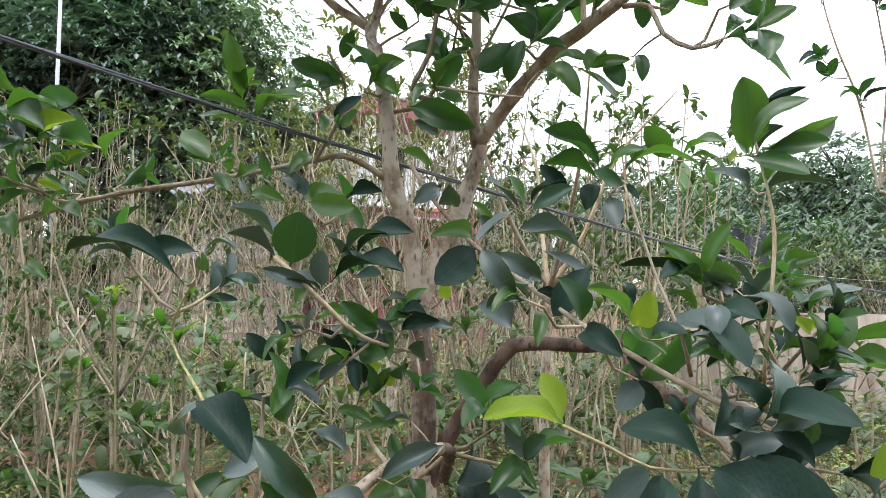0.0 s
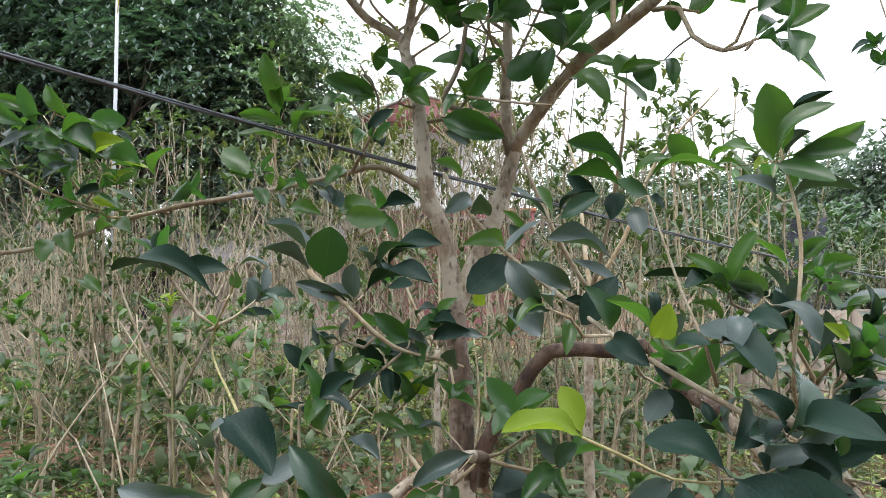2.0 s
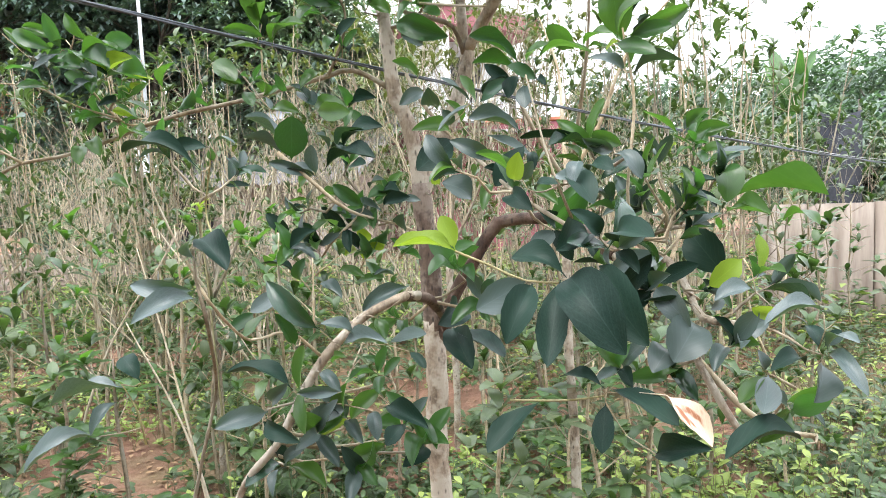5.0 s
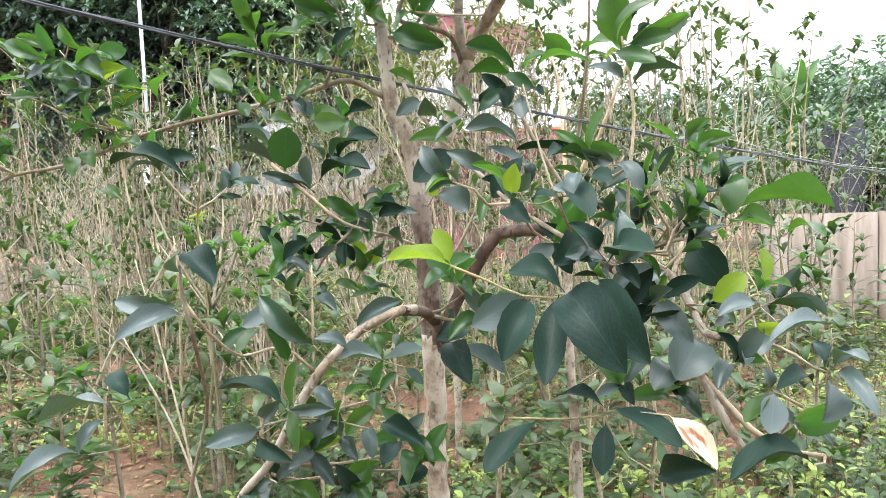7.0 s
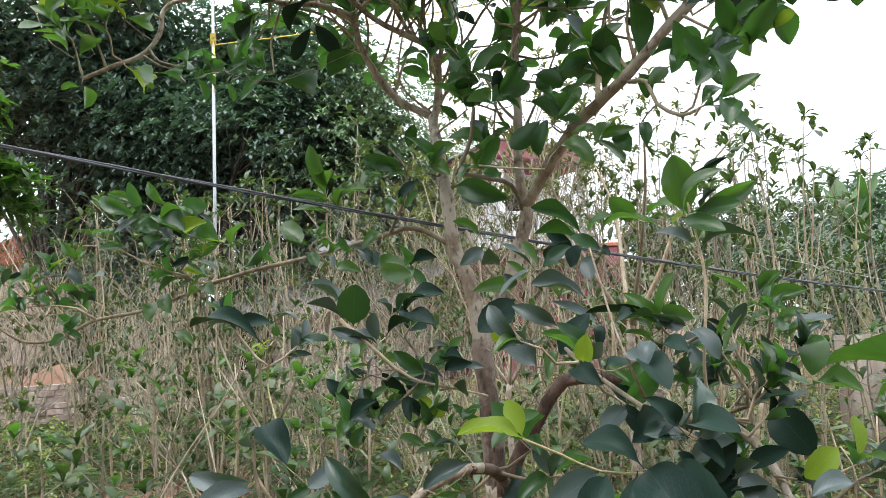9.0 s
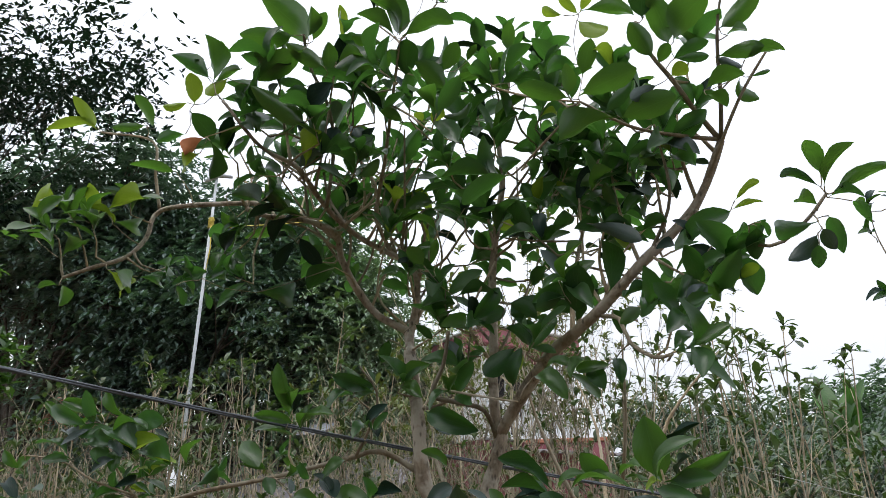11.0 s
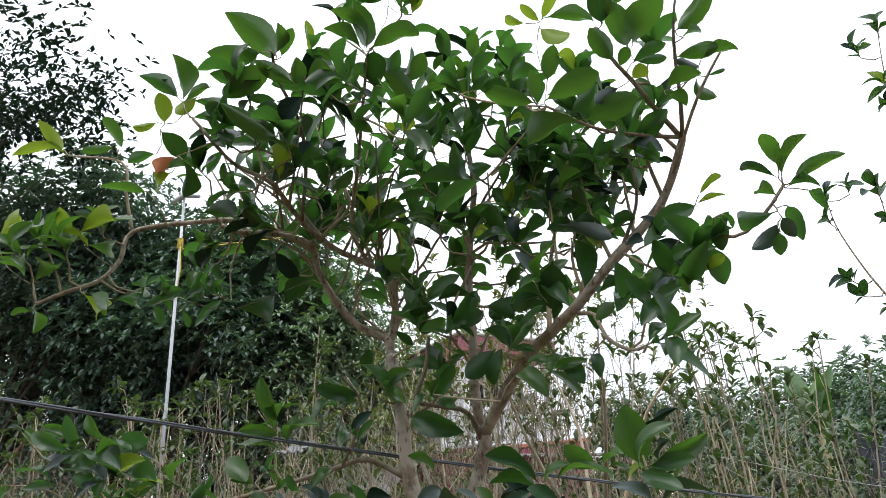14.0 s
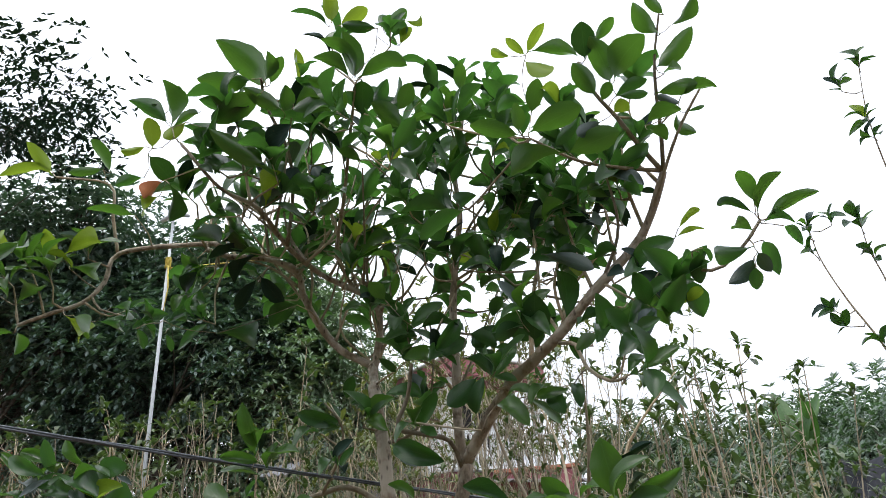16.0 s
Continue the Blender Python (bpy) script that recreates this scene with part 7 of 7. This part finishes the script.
leaf("deep", (-0.011, 1.150, 2.239), (0.007, 1.202, 2.190), 0.50)
leaf("green", (-0.209, 1.100, 2.206), (-0.142, 1.065, 2.219), 0.45)
leaf("green", (-0.251, 1.100, 2.287), (-0.168, 1.065, 2.231), 0.45)
leaf("deep", (-0.530, 1.100, 2.204), (-0.420, 1.065, 2.156), 0.45)
leaf("mid", (-0.573, 1.200, 2.163), (-0.633, 1.251, 2.108), 0.45)
leaf("mid", (-0.590, 1.200, 2.181), (-0.651, 1.226, 2.163), 0.50)
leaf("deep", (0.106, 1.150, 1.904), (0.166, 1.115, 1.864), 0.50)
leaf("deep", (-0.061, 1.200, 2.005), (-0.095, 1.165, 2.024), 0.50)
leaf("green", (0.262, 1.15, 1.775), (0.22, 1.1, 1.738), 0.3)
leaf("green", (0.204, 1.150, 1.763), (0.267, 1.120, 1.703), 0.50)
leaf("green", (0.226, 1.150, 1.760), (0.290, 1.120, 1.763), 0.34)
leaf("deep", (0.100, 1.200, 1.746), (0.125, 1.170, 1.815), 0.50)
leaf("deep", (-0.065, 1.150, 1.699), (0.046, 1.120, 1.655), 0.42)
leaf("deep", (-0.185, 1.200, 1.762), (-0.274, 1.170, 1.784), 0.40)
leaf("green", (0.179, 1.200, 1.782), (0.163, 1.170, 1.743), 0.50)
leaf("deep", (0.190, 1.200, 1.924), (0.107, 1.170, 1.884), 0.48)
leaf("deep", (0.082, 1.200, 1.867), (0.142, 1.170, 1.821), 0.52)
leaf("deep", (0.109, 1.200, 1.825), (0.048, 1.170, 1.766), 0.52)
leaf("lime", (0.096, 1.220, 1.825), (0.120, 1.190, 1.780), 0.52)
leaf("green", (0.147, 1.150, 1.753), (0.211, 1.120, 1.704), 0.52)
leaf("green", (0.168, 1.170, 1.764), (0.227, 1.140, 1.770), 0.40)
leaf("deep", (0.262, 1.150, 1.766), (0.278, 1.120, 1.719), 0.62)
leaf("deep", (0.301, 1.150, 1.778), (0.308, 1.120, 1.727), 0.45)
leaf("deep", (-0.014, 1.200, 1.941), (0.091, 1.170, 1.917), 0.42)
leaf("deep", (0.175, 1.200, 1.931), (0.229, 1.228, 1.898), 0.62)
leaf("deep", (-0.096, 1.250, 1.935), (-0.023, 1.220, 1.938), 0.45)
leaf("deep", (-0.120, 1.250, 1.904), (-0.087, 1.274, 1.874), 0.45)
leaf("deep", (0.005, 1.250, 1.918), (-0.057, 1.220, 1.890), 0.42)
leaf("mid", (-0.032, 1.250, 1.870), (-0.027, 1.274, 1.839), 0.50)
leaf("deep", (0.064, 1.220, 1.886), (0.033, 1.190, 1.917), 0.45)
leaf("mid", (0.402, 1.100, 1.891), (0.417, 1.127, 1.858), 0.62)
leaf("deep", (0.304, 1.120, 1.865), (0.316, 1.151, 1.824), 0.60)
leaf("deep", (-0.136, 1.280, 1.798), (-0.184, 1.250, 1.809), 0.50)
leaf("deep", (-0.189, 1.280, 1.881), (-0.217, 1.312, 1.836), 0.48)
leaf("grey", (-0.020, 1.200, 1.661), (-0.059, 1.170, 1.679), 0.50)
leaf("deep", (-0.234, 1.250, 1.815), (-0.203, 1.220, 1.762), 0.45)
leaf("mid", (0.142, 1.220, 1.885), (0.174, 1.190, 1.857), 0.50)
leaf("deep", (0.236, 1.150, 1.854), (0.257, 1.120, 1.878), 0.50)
leaf("mid", (0.039, 1.250, 1.828), (0.006, 1.220, 1.839), 0.45)
sprig("mid", (-0.248, 1.15, 2.446), (-0.227, 1.1, 2.489), 7, 0.09)
sprig("mid", (-0.21, 1.2, 2.403), (-0.204, 1.15, 2.452), 7, 0.09)
sprig("mid", (-0.138, 1.25, 2.434), (-0.113, 1.2, 2.464), 7, 0.085)
sprig("mid", (-0.3, 1.2, 2.373), (-0.307, 1.15, 2.394), 6, 0.09)
sprig("mid", (-0.371, 1.05, 2.349), (-0.385, 1, 2.351), 6, 0.085)
sprig("mid", (-0.426, 1.05, 2.331), (-0.439, 1, 2.334), 6, 0.08)
sprig("mid", (-0.511, 1.1, 2.285), (-0.509, 1.05, 2.288), 6, 0.08)
sprig("mid", (-0.365, 1.15, 2.343), (-0.383, 1.1, 2.35), 6, 0.085)
sprig("mid", (-0.251, 1.3, 2.335), (-0.246, 1.25, 2.357), 6, 0.08)
sprig("mid", (-0.158, 1.4, 2.438), (-0.149, 1.38, 2.479), 7, 0.08)
sprig("mid", (-0.075, 1.35, 2.498), (-0.059, 1.3, 2.516), 7, 0.085)
sprig("mid", (-0.011, 1.35, 2.52), (0.018, 1.3, 2.534), 6, 0.085)
sprig("mid", (0.062, 1.3, 2.506), (0.078, 1.28, 2.559), 7, 0.085)
sprig("mid", (0.113, 1.3, 2.582), (0.124, 1.28, 2.655), 7, 0.08)
sprig("mid", (0.148, 1.3, 2.469), (0.174, 1.25, 2.497), 7, 0.085)
sprig("mid", (0.173, 1.25, 2.351), (0.196, 1.2, 2.362), 7, 0.085)
sprig("mid", (0.193, 1.25, 2.284), (0.239, 1.2, 2.277), 6, 0.085)
sprig("mid", (0.139, 1.35, 2.317), (0.175, 1.3, 2.315), 6, 0.085)
sprig("mid", (0.224, 1.25, 2.203), (0.245, 1.2, 2.217), 7, 0.085)
sprig("mid", (0.308, 1.2, 2.219), (0.325, 1.15, 2.23), 7, 0.085)
sprig("mid", (0.36, 1.15, 2.141), (0.364, 1.1, 2.154), 7, 0.09)
sprig("mid", (0.319, 1.2, 2.119), (0.333, 1.15, 2.119), 6, 0.09)
sprig("mid", (0.397, 1.1, 2.147), (0.42, 1.05, 2.153), 6, 0.085)
sprig("mid", (0.448, 1.1, 2.124), (0.439, 1.05, 2.137), 6, 0.08)
sprig("mid", (0.397, 1.15, 2.081), (0.378, 1.1, 2.099), 6, 0.08)
sprig("mid", (0.292, 1.25, 2.037), (0.309, 1.2, 2.054), 6, 0.085)
sprig("mid", (0.25, 1.25, 2.099), (0.257, 1.2, 2.117), 6, 0.085)
sprig("mid", (0.17, 1.3, 2.134), (0.166, 1.25, 2.156), 6, 0.085)
sprig("mid", (0.13, 1.35, 2.088), (0.151, 1.3, 2.08), 6, 0.08)
sprig("mid", (-0.031, 1.4, 2.179), (-0.039, 1.38, 2.204), 5, 0.08)
sprig("mid", (-0.104, 1.4, 2.224), (-0.096, 1.35, 2.233), 6, 0.09)
sprig("mid", (-0.212, 1.4, 2.243), (-0.158, 1.38, 2.241), 5, 0.08)
sprig("mid", (-0.002, 1.4, 2.372), (0.02, 1.36, 2.33), 4, 0.08)
sprig("mid", (-0.044, 1.4, 2.45), (-0.017, 1.36, 2.457), 5, 0.08)
sprig("mid", (0.42, 1.1, 1.958), (0.437, 1.05, 1.947), 6, 0.08)
sprig("mid", (0.44, 1.08, 1.902), (0.46, 1.02, 1.867), 6, 0.08)
sprig("mid", (0.487, 1.05, 1.95), (0.494, 1, 1.907), 5, 0.075)
sprig("mid", (0.34, 1.1, 1.857), (0.37, 1.05, 1.848), 6, 0.08)
sprig("mid", (0.391, 1, 1.751), (0.418, 0.98, 1.753), 6, 0.08)
sprig("mid", (0.403, 1.05, 1.812), (0.419, 1, 1.806), 5, 0.075)
sprig("mid", (-0.534, 1.25, 2.188), (-0.55, 1.2, 2.171), 6, 0.07)
sprig("mid", (-0.577, 1.25, 2.134), (-0.575, 1.2, 2.102), 6, 0.07)
sprig("mid", (-0.407, 1.1, 2.235), (-0.426, 1.06, 2.219), 6, 0.075)
sprig("mid", (-0.421, 1.3, 2.189), (-0.425, 1.25, 2.14), 4, 0.08)
sprig("green", (-0.994, 1.15, 2.21), (-0.995, 1.12, 2.229), 6, 0.09)
sprig("green", (-0.919, 1.15, 2.153), (-0.914, 1.12, 2.186), 6, 0.09)
sprig("green", (-0.876, 1.2, 2.242), (-0.863, 1.18, 2.263), 6, 0.08)
sprig("mid", (-0.74, 1.2, 2.069), (-0.676, 1.18, 2.039), 6, 0.06)
sprig("mid", (-0.788, 1.2, 2.076), (-0.726, 1.18, 2.075), 4, 0.06)
sprig("green", (-1.037, 1.15, 2.171), (-1.024, 1.1, 2.181), 6, 0.09)
sprig("mid", (-0.183, 1.1, 2.629), (-0.16, 1.08, 2.658), 5, 0.08)
sprig("mid", (-0.009, 1.05, 2.592), (0.001, 1.02, 2.612), 6, 0.06)
sprig("mid", (-0.248, 1.05, 2.523), (-0.22, 1.02, 2.526), 5, 0.07)
sprig("mid", (0.486, 1.02, 2.289), (0.503, 1, 2.325), 6, 0.08)
sprig("mid", (0.481, 1.05, 2.192), (0.493, 1.02, 2.209), 5, 0.07)
sprig("mid", (0.352, 1.05, 2.288), (0.356, 1.02, 2.308), 6, 0.08)
sprig("mid", (0.217, 1.2, 2.436), (0.225, 1.18, 2.485), 6, 0.08)
sprig("mid", (-0.464, 1.35, 2.17), (-0.484, 1.3, 2.182), 4, 0.09)
sprig("mid", (-0.34, 1.35, 2.163), (-0.347, 1.3, 2.186), 5, 0.09)
sprig("mid", (-0.153, 1.3, 2.013), (-0.136, 1.25, 2.031), 6, 0.085)
sprig("mid", (-0.05, 1.25, 1.94), (-0.036, 1.2, 1.958), 7, 0.085)
sprig("mid", (-0.008, 1.22, 1.874), (0.025, 1.18, 1.881), 6, 0.08)
sprig("mid", (0.223, 1.15, 1.91), (0.227, 1.1, 1.913), 6, 0.09)
sprig("mid", (-0.213, 1.2, 1.561), (-0.171, 1.15, 1.541), 4, 0.06)
sprig("mid", (-0.157, 0.9, 1.346), (-0.168, 0.88, 1.338), 6, 0.05)
sprig("mid", (-0.099, 0.95, 1.314), (-0.108, 0.92, 1.306), 7, 0.055)
sprig("mid", (-0.074, 1, 1.33), (-0.08, 0.96, 1.341), 6, 0.05)
sprig("mid", (-0.042, 1, 1.349), (-0.039, 0.96, 1.359), 6, 0.05)
sprig("mid", (-0.163, 0.95, 1.258), (-0.16, 0.92, 1.28), 6, 0.05)
sprig("mid", (-0.111, 1, 1.231), (-0.085, 0.96, 1.255), 6, 0.05)
sprig("mid", (-0.037, 1, 1.249), (-0.02, 0.98, 1.261), 5, 0.05)
sprig("mid", (-0.133, 1, 1.402), (-0.114, 0.98, 1.42), 4, 0.05)
sprig("mid", (-0.197, 0.85, 1.269), (-0.163, 0.82, 1.28), 5, 0.055)
sprig("mid", (-0.235, 1.25, 1.736), (-0.239, 1.2, 1.748), 6, 0.06)
sprig("mid", (-0.214, 1.25, 1.663), (-0.194, 1.2, 1.675), 5, 0.06)
sprig("mid", (-0.168, 1.28, 1.761), (-0.144, 1.25, 1.774), 5, 0.07)
sprig("mid", (-0.024, 1.25, 1.739), (-0.023, 1.2, 1.737), 5, 0.07)
sprig("mid", (-0.069, 1, 1.027), (-0.076, 0.96, 1.049), 5, 0.06)
sprig("mid", (-0.119, 0.95, 0.961), (-0.119, 0.9, 0.989), 6, 0.08)
sprig("mid", (-0.054, 1, 0.925), (-0.027, 0.95, 0.964), 6, 0.08)
sprig("mid", (-0.013, 1, 0.895), (0.009, 0.96, 0.932), 6, 0.08)
sprig("mid", (-0.18, 0.9, 0.967), (-0.153, 0.86, 0.974), 5, 0.08)
sprig("mid", (-0.246, 0.9, 0.906), (-0.206, 0.86, 0.915), 5, 0.08)
sprig("mid", (-0.143, 0.95, 0.9), (-0.104, 0.9, 0.903), 5, 0.08)
sprig("mid", (-0.022, 1, 1.129), (-0.031, 0.96, 1.147), 4, 0.06)
sprig("mid", (0.082, 1, 1.207), (0.072, 0.96, 1.232), 5, 0.07)
sprig("mid", (0.129, 1, 1.168), (0.118, 0.95, 1.177), 5, 0.07)
sprig("mid", (0.227, 0.9, 1.305), (0.246, 0.85, 1.299), 5, 0.07)
sprig("dark", (0.322, 0.8, 1.231), (0.327, 0.75, 1.224), 5, 0.075)
sprig("dark", (0.392, 0.85, 1.223), (0.38, 0.8, 1.215), 5, 0.07)
sprig("mid", (0.381, 0.85, 1.358), (0.371, 0.82, 1.374), 5, 0.06)
sprig("mid", (0.305, 0.8, 1.399), (0.298, 0.78, 1.413), 5, 0.06)
sprig("mid", (0.402, 0.9, 1.064), (0.406, 0.86, 1.084), 6, 0.06)
sprig("mid", (0.345, 0.9, 1.072), (0.336, 0.86, 1.091), 5, 0.06)
sprig("mid", (0.539, 0.78, 1.072), (0.538, 0.75, 1.067), 5, 0.06)
sprig("mid", (-0.069, 1.3, 1.901), (-0.073, 1.27, 1.922), 5, 0.085)
sprig("mid", (0.13, 1.2, 1.809), (0.15, 1.17, 1.824), 5, 0.085)
sprig("mid", (-0.008, 1.28, 1.771), (-0.019, 1.25, 1.794), 5, 0.085)


def dress(count, seed, lo, hi, size):
    """Further leafy twigs spread through the crown."""
    r = random.Random(seed)
    for _ in range(count):
        b = Vector((r.uniform(lo[0], hi[0]), r.uniform(lo[1], hi[1]), lo[2] + (hi[2] - lo[2]) * r.random() ** 0.75))
        p, _q = min(WOOD, key=lambda w: (w[0] - b).length)
        if (p - b).length > 0.26:
            continue
        d = (b - p).normalized() * 0.6 + Vector((r.gauss(0, 0.3), r.gauss(0, 0.3), 0.6))
        d.normalize()
        sprig("mid", b, b + d * 0.05, r.randint(5, 8), size * r.uniform(0.85, 1.2))


def dress_low(count, seed):
    """Small-leaved shoots on the lower thin branches."""
    r = random.Random(seed)
    thin = [w for w in WOOD if w[1] < 0.006 and 1.1 < w[0].z < 1.6 and w[0].y > 0.78 and abs(w[0].x + 0.03) > 0.17]
    for _ in range(count):
        p, _q = r.choice(thin)
        d = Vector((r.gauss(0, 0.8), r.gauss(0, 0.6), r.uniform(0.0, 1.2))).normalized()
        b = p + d * r.uniform(0.03, 0.1)
        sprig("mid", b, b + d * 0.035, r.randint(4, 7), r.uniform(0.04, 0.06))


def bare_twigs(count, seed, low, high):
    """Thin leafless twigs rising from the thicker limbs."""
    r = random.Random(seed)
    thick = [w for w in WOOD if 0.005 < w[1] < 0.013 and low < w[0].z < high and -0.6 < w[0].x < 0.5]
    keep = len(WOOD)
    for _ in range(count):
        p, q = r.choice(thick)
        d = Vector((r.gauss(0, 0.6), r.gauss(0, 0.6), r.uniform(0.5, 1.2))).normalized()
        a = p + d * r.uniform(0.08, 0.14) + Vector((r.gauss(0, 0.02), r.gauss(0, 0.02), 0))
        b = a + (d + Vector((r.gauss(0, 0.4), r.gauss(0, 0.4), 0.4))).normalized() * r.uniform(0.1, 0.2)
        branch("twig", "twig", 0.0042, 0.002, tuple(p), tuple(a), tuple(b))
    del WOOD[keep:]


bare_twigs(46, 9, 1.8, 2.3)
dress(60, 21, (-0.52, 0.98, 1.98), (0.5, 1.5, 2.34), 0.085)
dress(28, 22, (-0.42, 1.0, 2.18), (0.42, 1.45, 2.46), 0.09)
dress_low(40, 5)

SHAPES = [leaf_shape(1.0, 0.14 + 0.085 * (s % 4), (0.12, 0.3, 0.5, 0.7)[s * 7 % 4], 0.22 * (s % 3 - 1), 16, 0.05 + 0.03 * (s % 4), s * 1.7, 0.022) for s in range(14)]


def join_leaves():
    """Thin twigs from the wood to the leaves that stand away from it, the nearest first."""
    o = Vector(tree.location)
    loose = sorted((min((w[0] - q[1]).length for w in WOOD), i) for i, q in enumerate(LEAVES) if not q[4])
    for gap, i in loose:
        base, way = LEAVES[i][1], (LEAVES[i][2] - LEAVES[i][1]).normalized()
        p0, r0 = min(WOOD, key=lambda w: (w[0] - base).length + 0.3 * max(0, w[0].z - base.z))
        if not 0.008 < (p0 - base).length < 0.5:
            continue
        far = (p0 - base).length
        bend = p0.lerp(base, 0.55) - way * far * 0.12 + Vector((0, 0, -0.06 * far))
        thick = min(0.0012 + 0.008 * far, r0 * 0.8, 0.0032)
        line, rad = smooth_line([p0, bend, base], [thick, thick * 0.8, 0.0011], 0.02)
        a = Acc()
        tube(a, [p - o for p in line], rad, 5)
        part("twig", a.mesh("twig", M["twig"]), tree)
        WOOD.extend(zip(line[1:], rad[1:]))


def finish_leaves():
    join_leaves()
    meshes = {}
    LEAVES.sort(key=lambda q: q[1].y)
    rest = {}
    o = Vector(tree.location)
    r = random.Random(3)
    for i, (kind, b, t, w, hint) in enumerate(LEAVES):
        facing = r.uniform(0.3, 0.85)
        if not hint and b.z > 1.8:
            hint = Vector((r.gauss(0, 0.28), 0.72 + r.gauss(0, 0.22), 0.68 + r.gauss(0, 0.22)))
        elif not hint and w < 0.31:
            facing, w = 0.12 + w * 0.5, 0.4 if w >= 0.2 else 0.26
        w *= 0.92 if b.z > 1.75 else 0.86
        # part of the low leaves take the grey that carries painted sheen
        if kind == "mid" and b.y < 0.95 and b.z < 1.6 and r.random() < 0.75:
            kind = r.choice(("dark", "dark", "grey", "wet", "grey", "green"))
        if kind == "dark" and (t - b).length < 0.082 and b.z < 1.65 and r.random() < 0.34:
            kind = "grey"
        m, length = leaf_frame(b - o, t - o, facing, hint)
        m = m @ Matrix.Rotation(r.uniform(-0.45, 0.45), 4, "Y")
        s = r.randrange(14)
        if i < 300:
            key = (kind, s)
            if key not in meshes:
                a = Acc()
                a.add(*SHAPES[s])
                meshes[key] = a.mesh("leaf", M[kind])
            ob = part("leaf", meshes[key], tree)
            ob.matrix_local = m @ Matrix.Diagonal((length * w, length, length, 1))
        else:
            a = rest.setdefault(kind, Acc())
            v, f, uv = SHAPES[s]
            a.add([m @ Vector((p[0] * length * w, p[1] * length, p[2] * length)) for p in v], f, uv)
    for kind, a in rest.items():
        part("foliage", a.mesh("foliage", M[kind]), tree, "further leaves of the crown", "stuff")
    LEAVES.clear()
    WOOD.clear()


finish_leaves()

# ---- a second, slimmer tree at the edge of the view ----
tree = thing("young_tree", "slender young tree with small leaves on thin branches", "tree", at=(4.0, 3.1, 0))
branch("trunk", "bark", .013, .008, (4.0, 3.1, -0.05), (3.9, 3.05, 0.6), (3.4, 2.95, 1.2), (1.577, 2.800, 1.778))
branch("branch", "twig", .0055, .0018, (1.577, 2.800, 1.778), (1.511, 2.800, 2.119), (1.428, 2.800, 2.349), (1.378, 2.800, 2.532), (1.368, 2.800, 2.667))
branch("branch", "twig", .005, .0018, (1.577, 2.800, 1.778), (1.614, 2.800, 2.224), (1.593, 2.800, 2.424), (1.573, 2.800, 2.556), (1.574, 2.800, 2.677))
branch("branch", "twig", .0055, .0018, (1.577, 2.800, 1.778), (1.765, 2.800, 2.447), (1.752, 2.800, 2.907), (1.757, 2.800, 3.202), (1.797, 2.800, 3.472))
sprig("deep", (1.364, 2.800, 2.633), (1.355, 2.770, 2.683), 6, 0.085)
sprig("deep", (1.370, 2.800, 2.544), (1.343, 2.770, 2.557), 4, 0.075)
sprig("deep", (1.380, 2.800, 2.294), (1.353, 2.770, 2.305), 6, 0.08)
sprig("deep", (1.410, 2.800, 2.229), (1.375, 2.770, 2.229), 5, 0.08)
sprig("deep", (1.463, 2.800, 2.683), (1.449, 2.770, 2.704), 5, 0.08)
sprig("deep", (1.573, 2.800, 2.636), (1.560, 2.770, 2.678), 6, 0.095)
sprig("deep", (1.590, 2.800, 2.501), (1.566, 2.770, 2.514), 5, 0.085)
sprig("deep", (1.689, 2.800, 3.344), (1.673, 2.770, 3.364), 6, 0.085)
sprig("deep", (1.795, 2.800, 3.447), (1.787, 2.770, 3.470), 6, 0.09)
sprig("deep", (1.751, 2.800, 3.158), (1.724, 2.770, 3.165), 6, 0.09)
sprig("deep", (1.753, 2.800, 3.067), (1.725, 2.770, 3.069), 5, 0.08)
sprig("deep", (1.520, 2.800, 2.118), (1.495, 2.770, 2.137), 5, 0.09)
finish_leaves()


# ---- a bare young trunk behind the tree ----
def build_young_trunk(x, y, r0, top):
    t = thing("young_tree", "bare young tree with a straight pale trunk", "tree", "bare young trees", at=(x, y, 0))
    a = Acc()
    pts, rad = smooth_line([(0, 0, -0.05), (0.006, 0.01, 0.5), (-0.008, 0, 0.95), (0.004, 0.01, top)], [r0 * 1.1, r0, r0 * 0.92, r0 * 0.8], 0.04)
    tube(a, pts, rad, 12, 0.15)
    part("trunk", a.mesh("trunk", M["bark"]), t)
    r = random.Random(int(x * 100))
    for q in range(4):
        d = Vector((math.cos(q * 1.7), math.sin(q * 1.7), 1.7)).normalized()
        a = Acc()
        p = Vector((0.004, 0.01, top - 0.02))
        pts, rad = smooth_line([p, p + d * 0.2, p + d * 0.38 + Vector((0, 0, 0.06)), p + d * 0.5 + Vector((r.gauss(0, 0.05), 0, 0.15))], [r0 * 0.5, r0 * 0.4, r0 * 0.3, r0 * 0.12], 0.06)
        tube(a, pts, rad, 7, 0.1)
        part("branch", a.mesh("branch", M["twig"]), t)


build_young_trunk(0.23, 2.0, 0.016, 1.4)
build_young_trunk(-1.4, 2.6, 0.017, 0.95)
build_young_trunk(-0.42, 3.3, 0.018, 1.1)

# ---- pieces of the wall last ----
brick_wall("wall_north", "low wall of pinkish grey bricks with open joints", (-8.80, 9.49, 0), -5.65, 5.65, 44.7, 7, (0.24, 0.11, 0.09), M["brick_grey"])
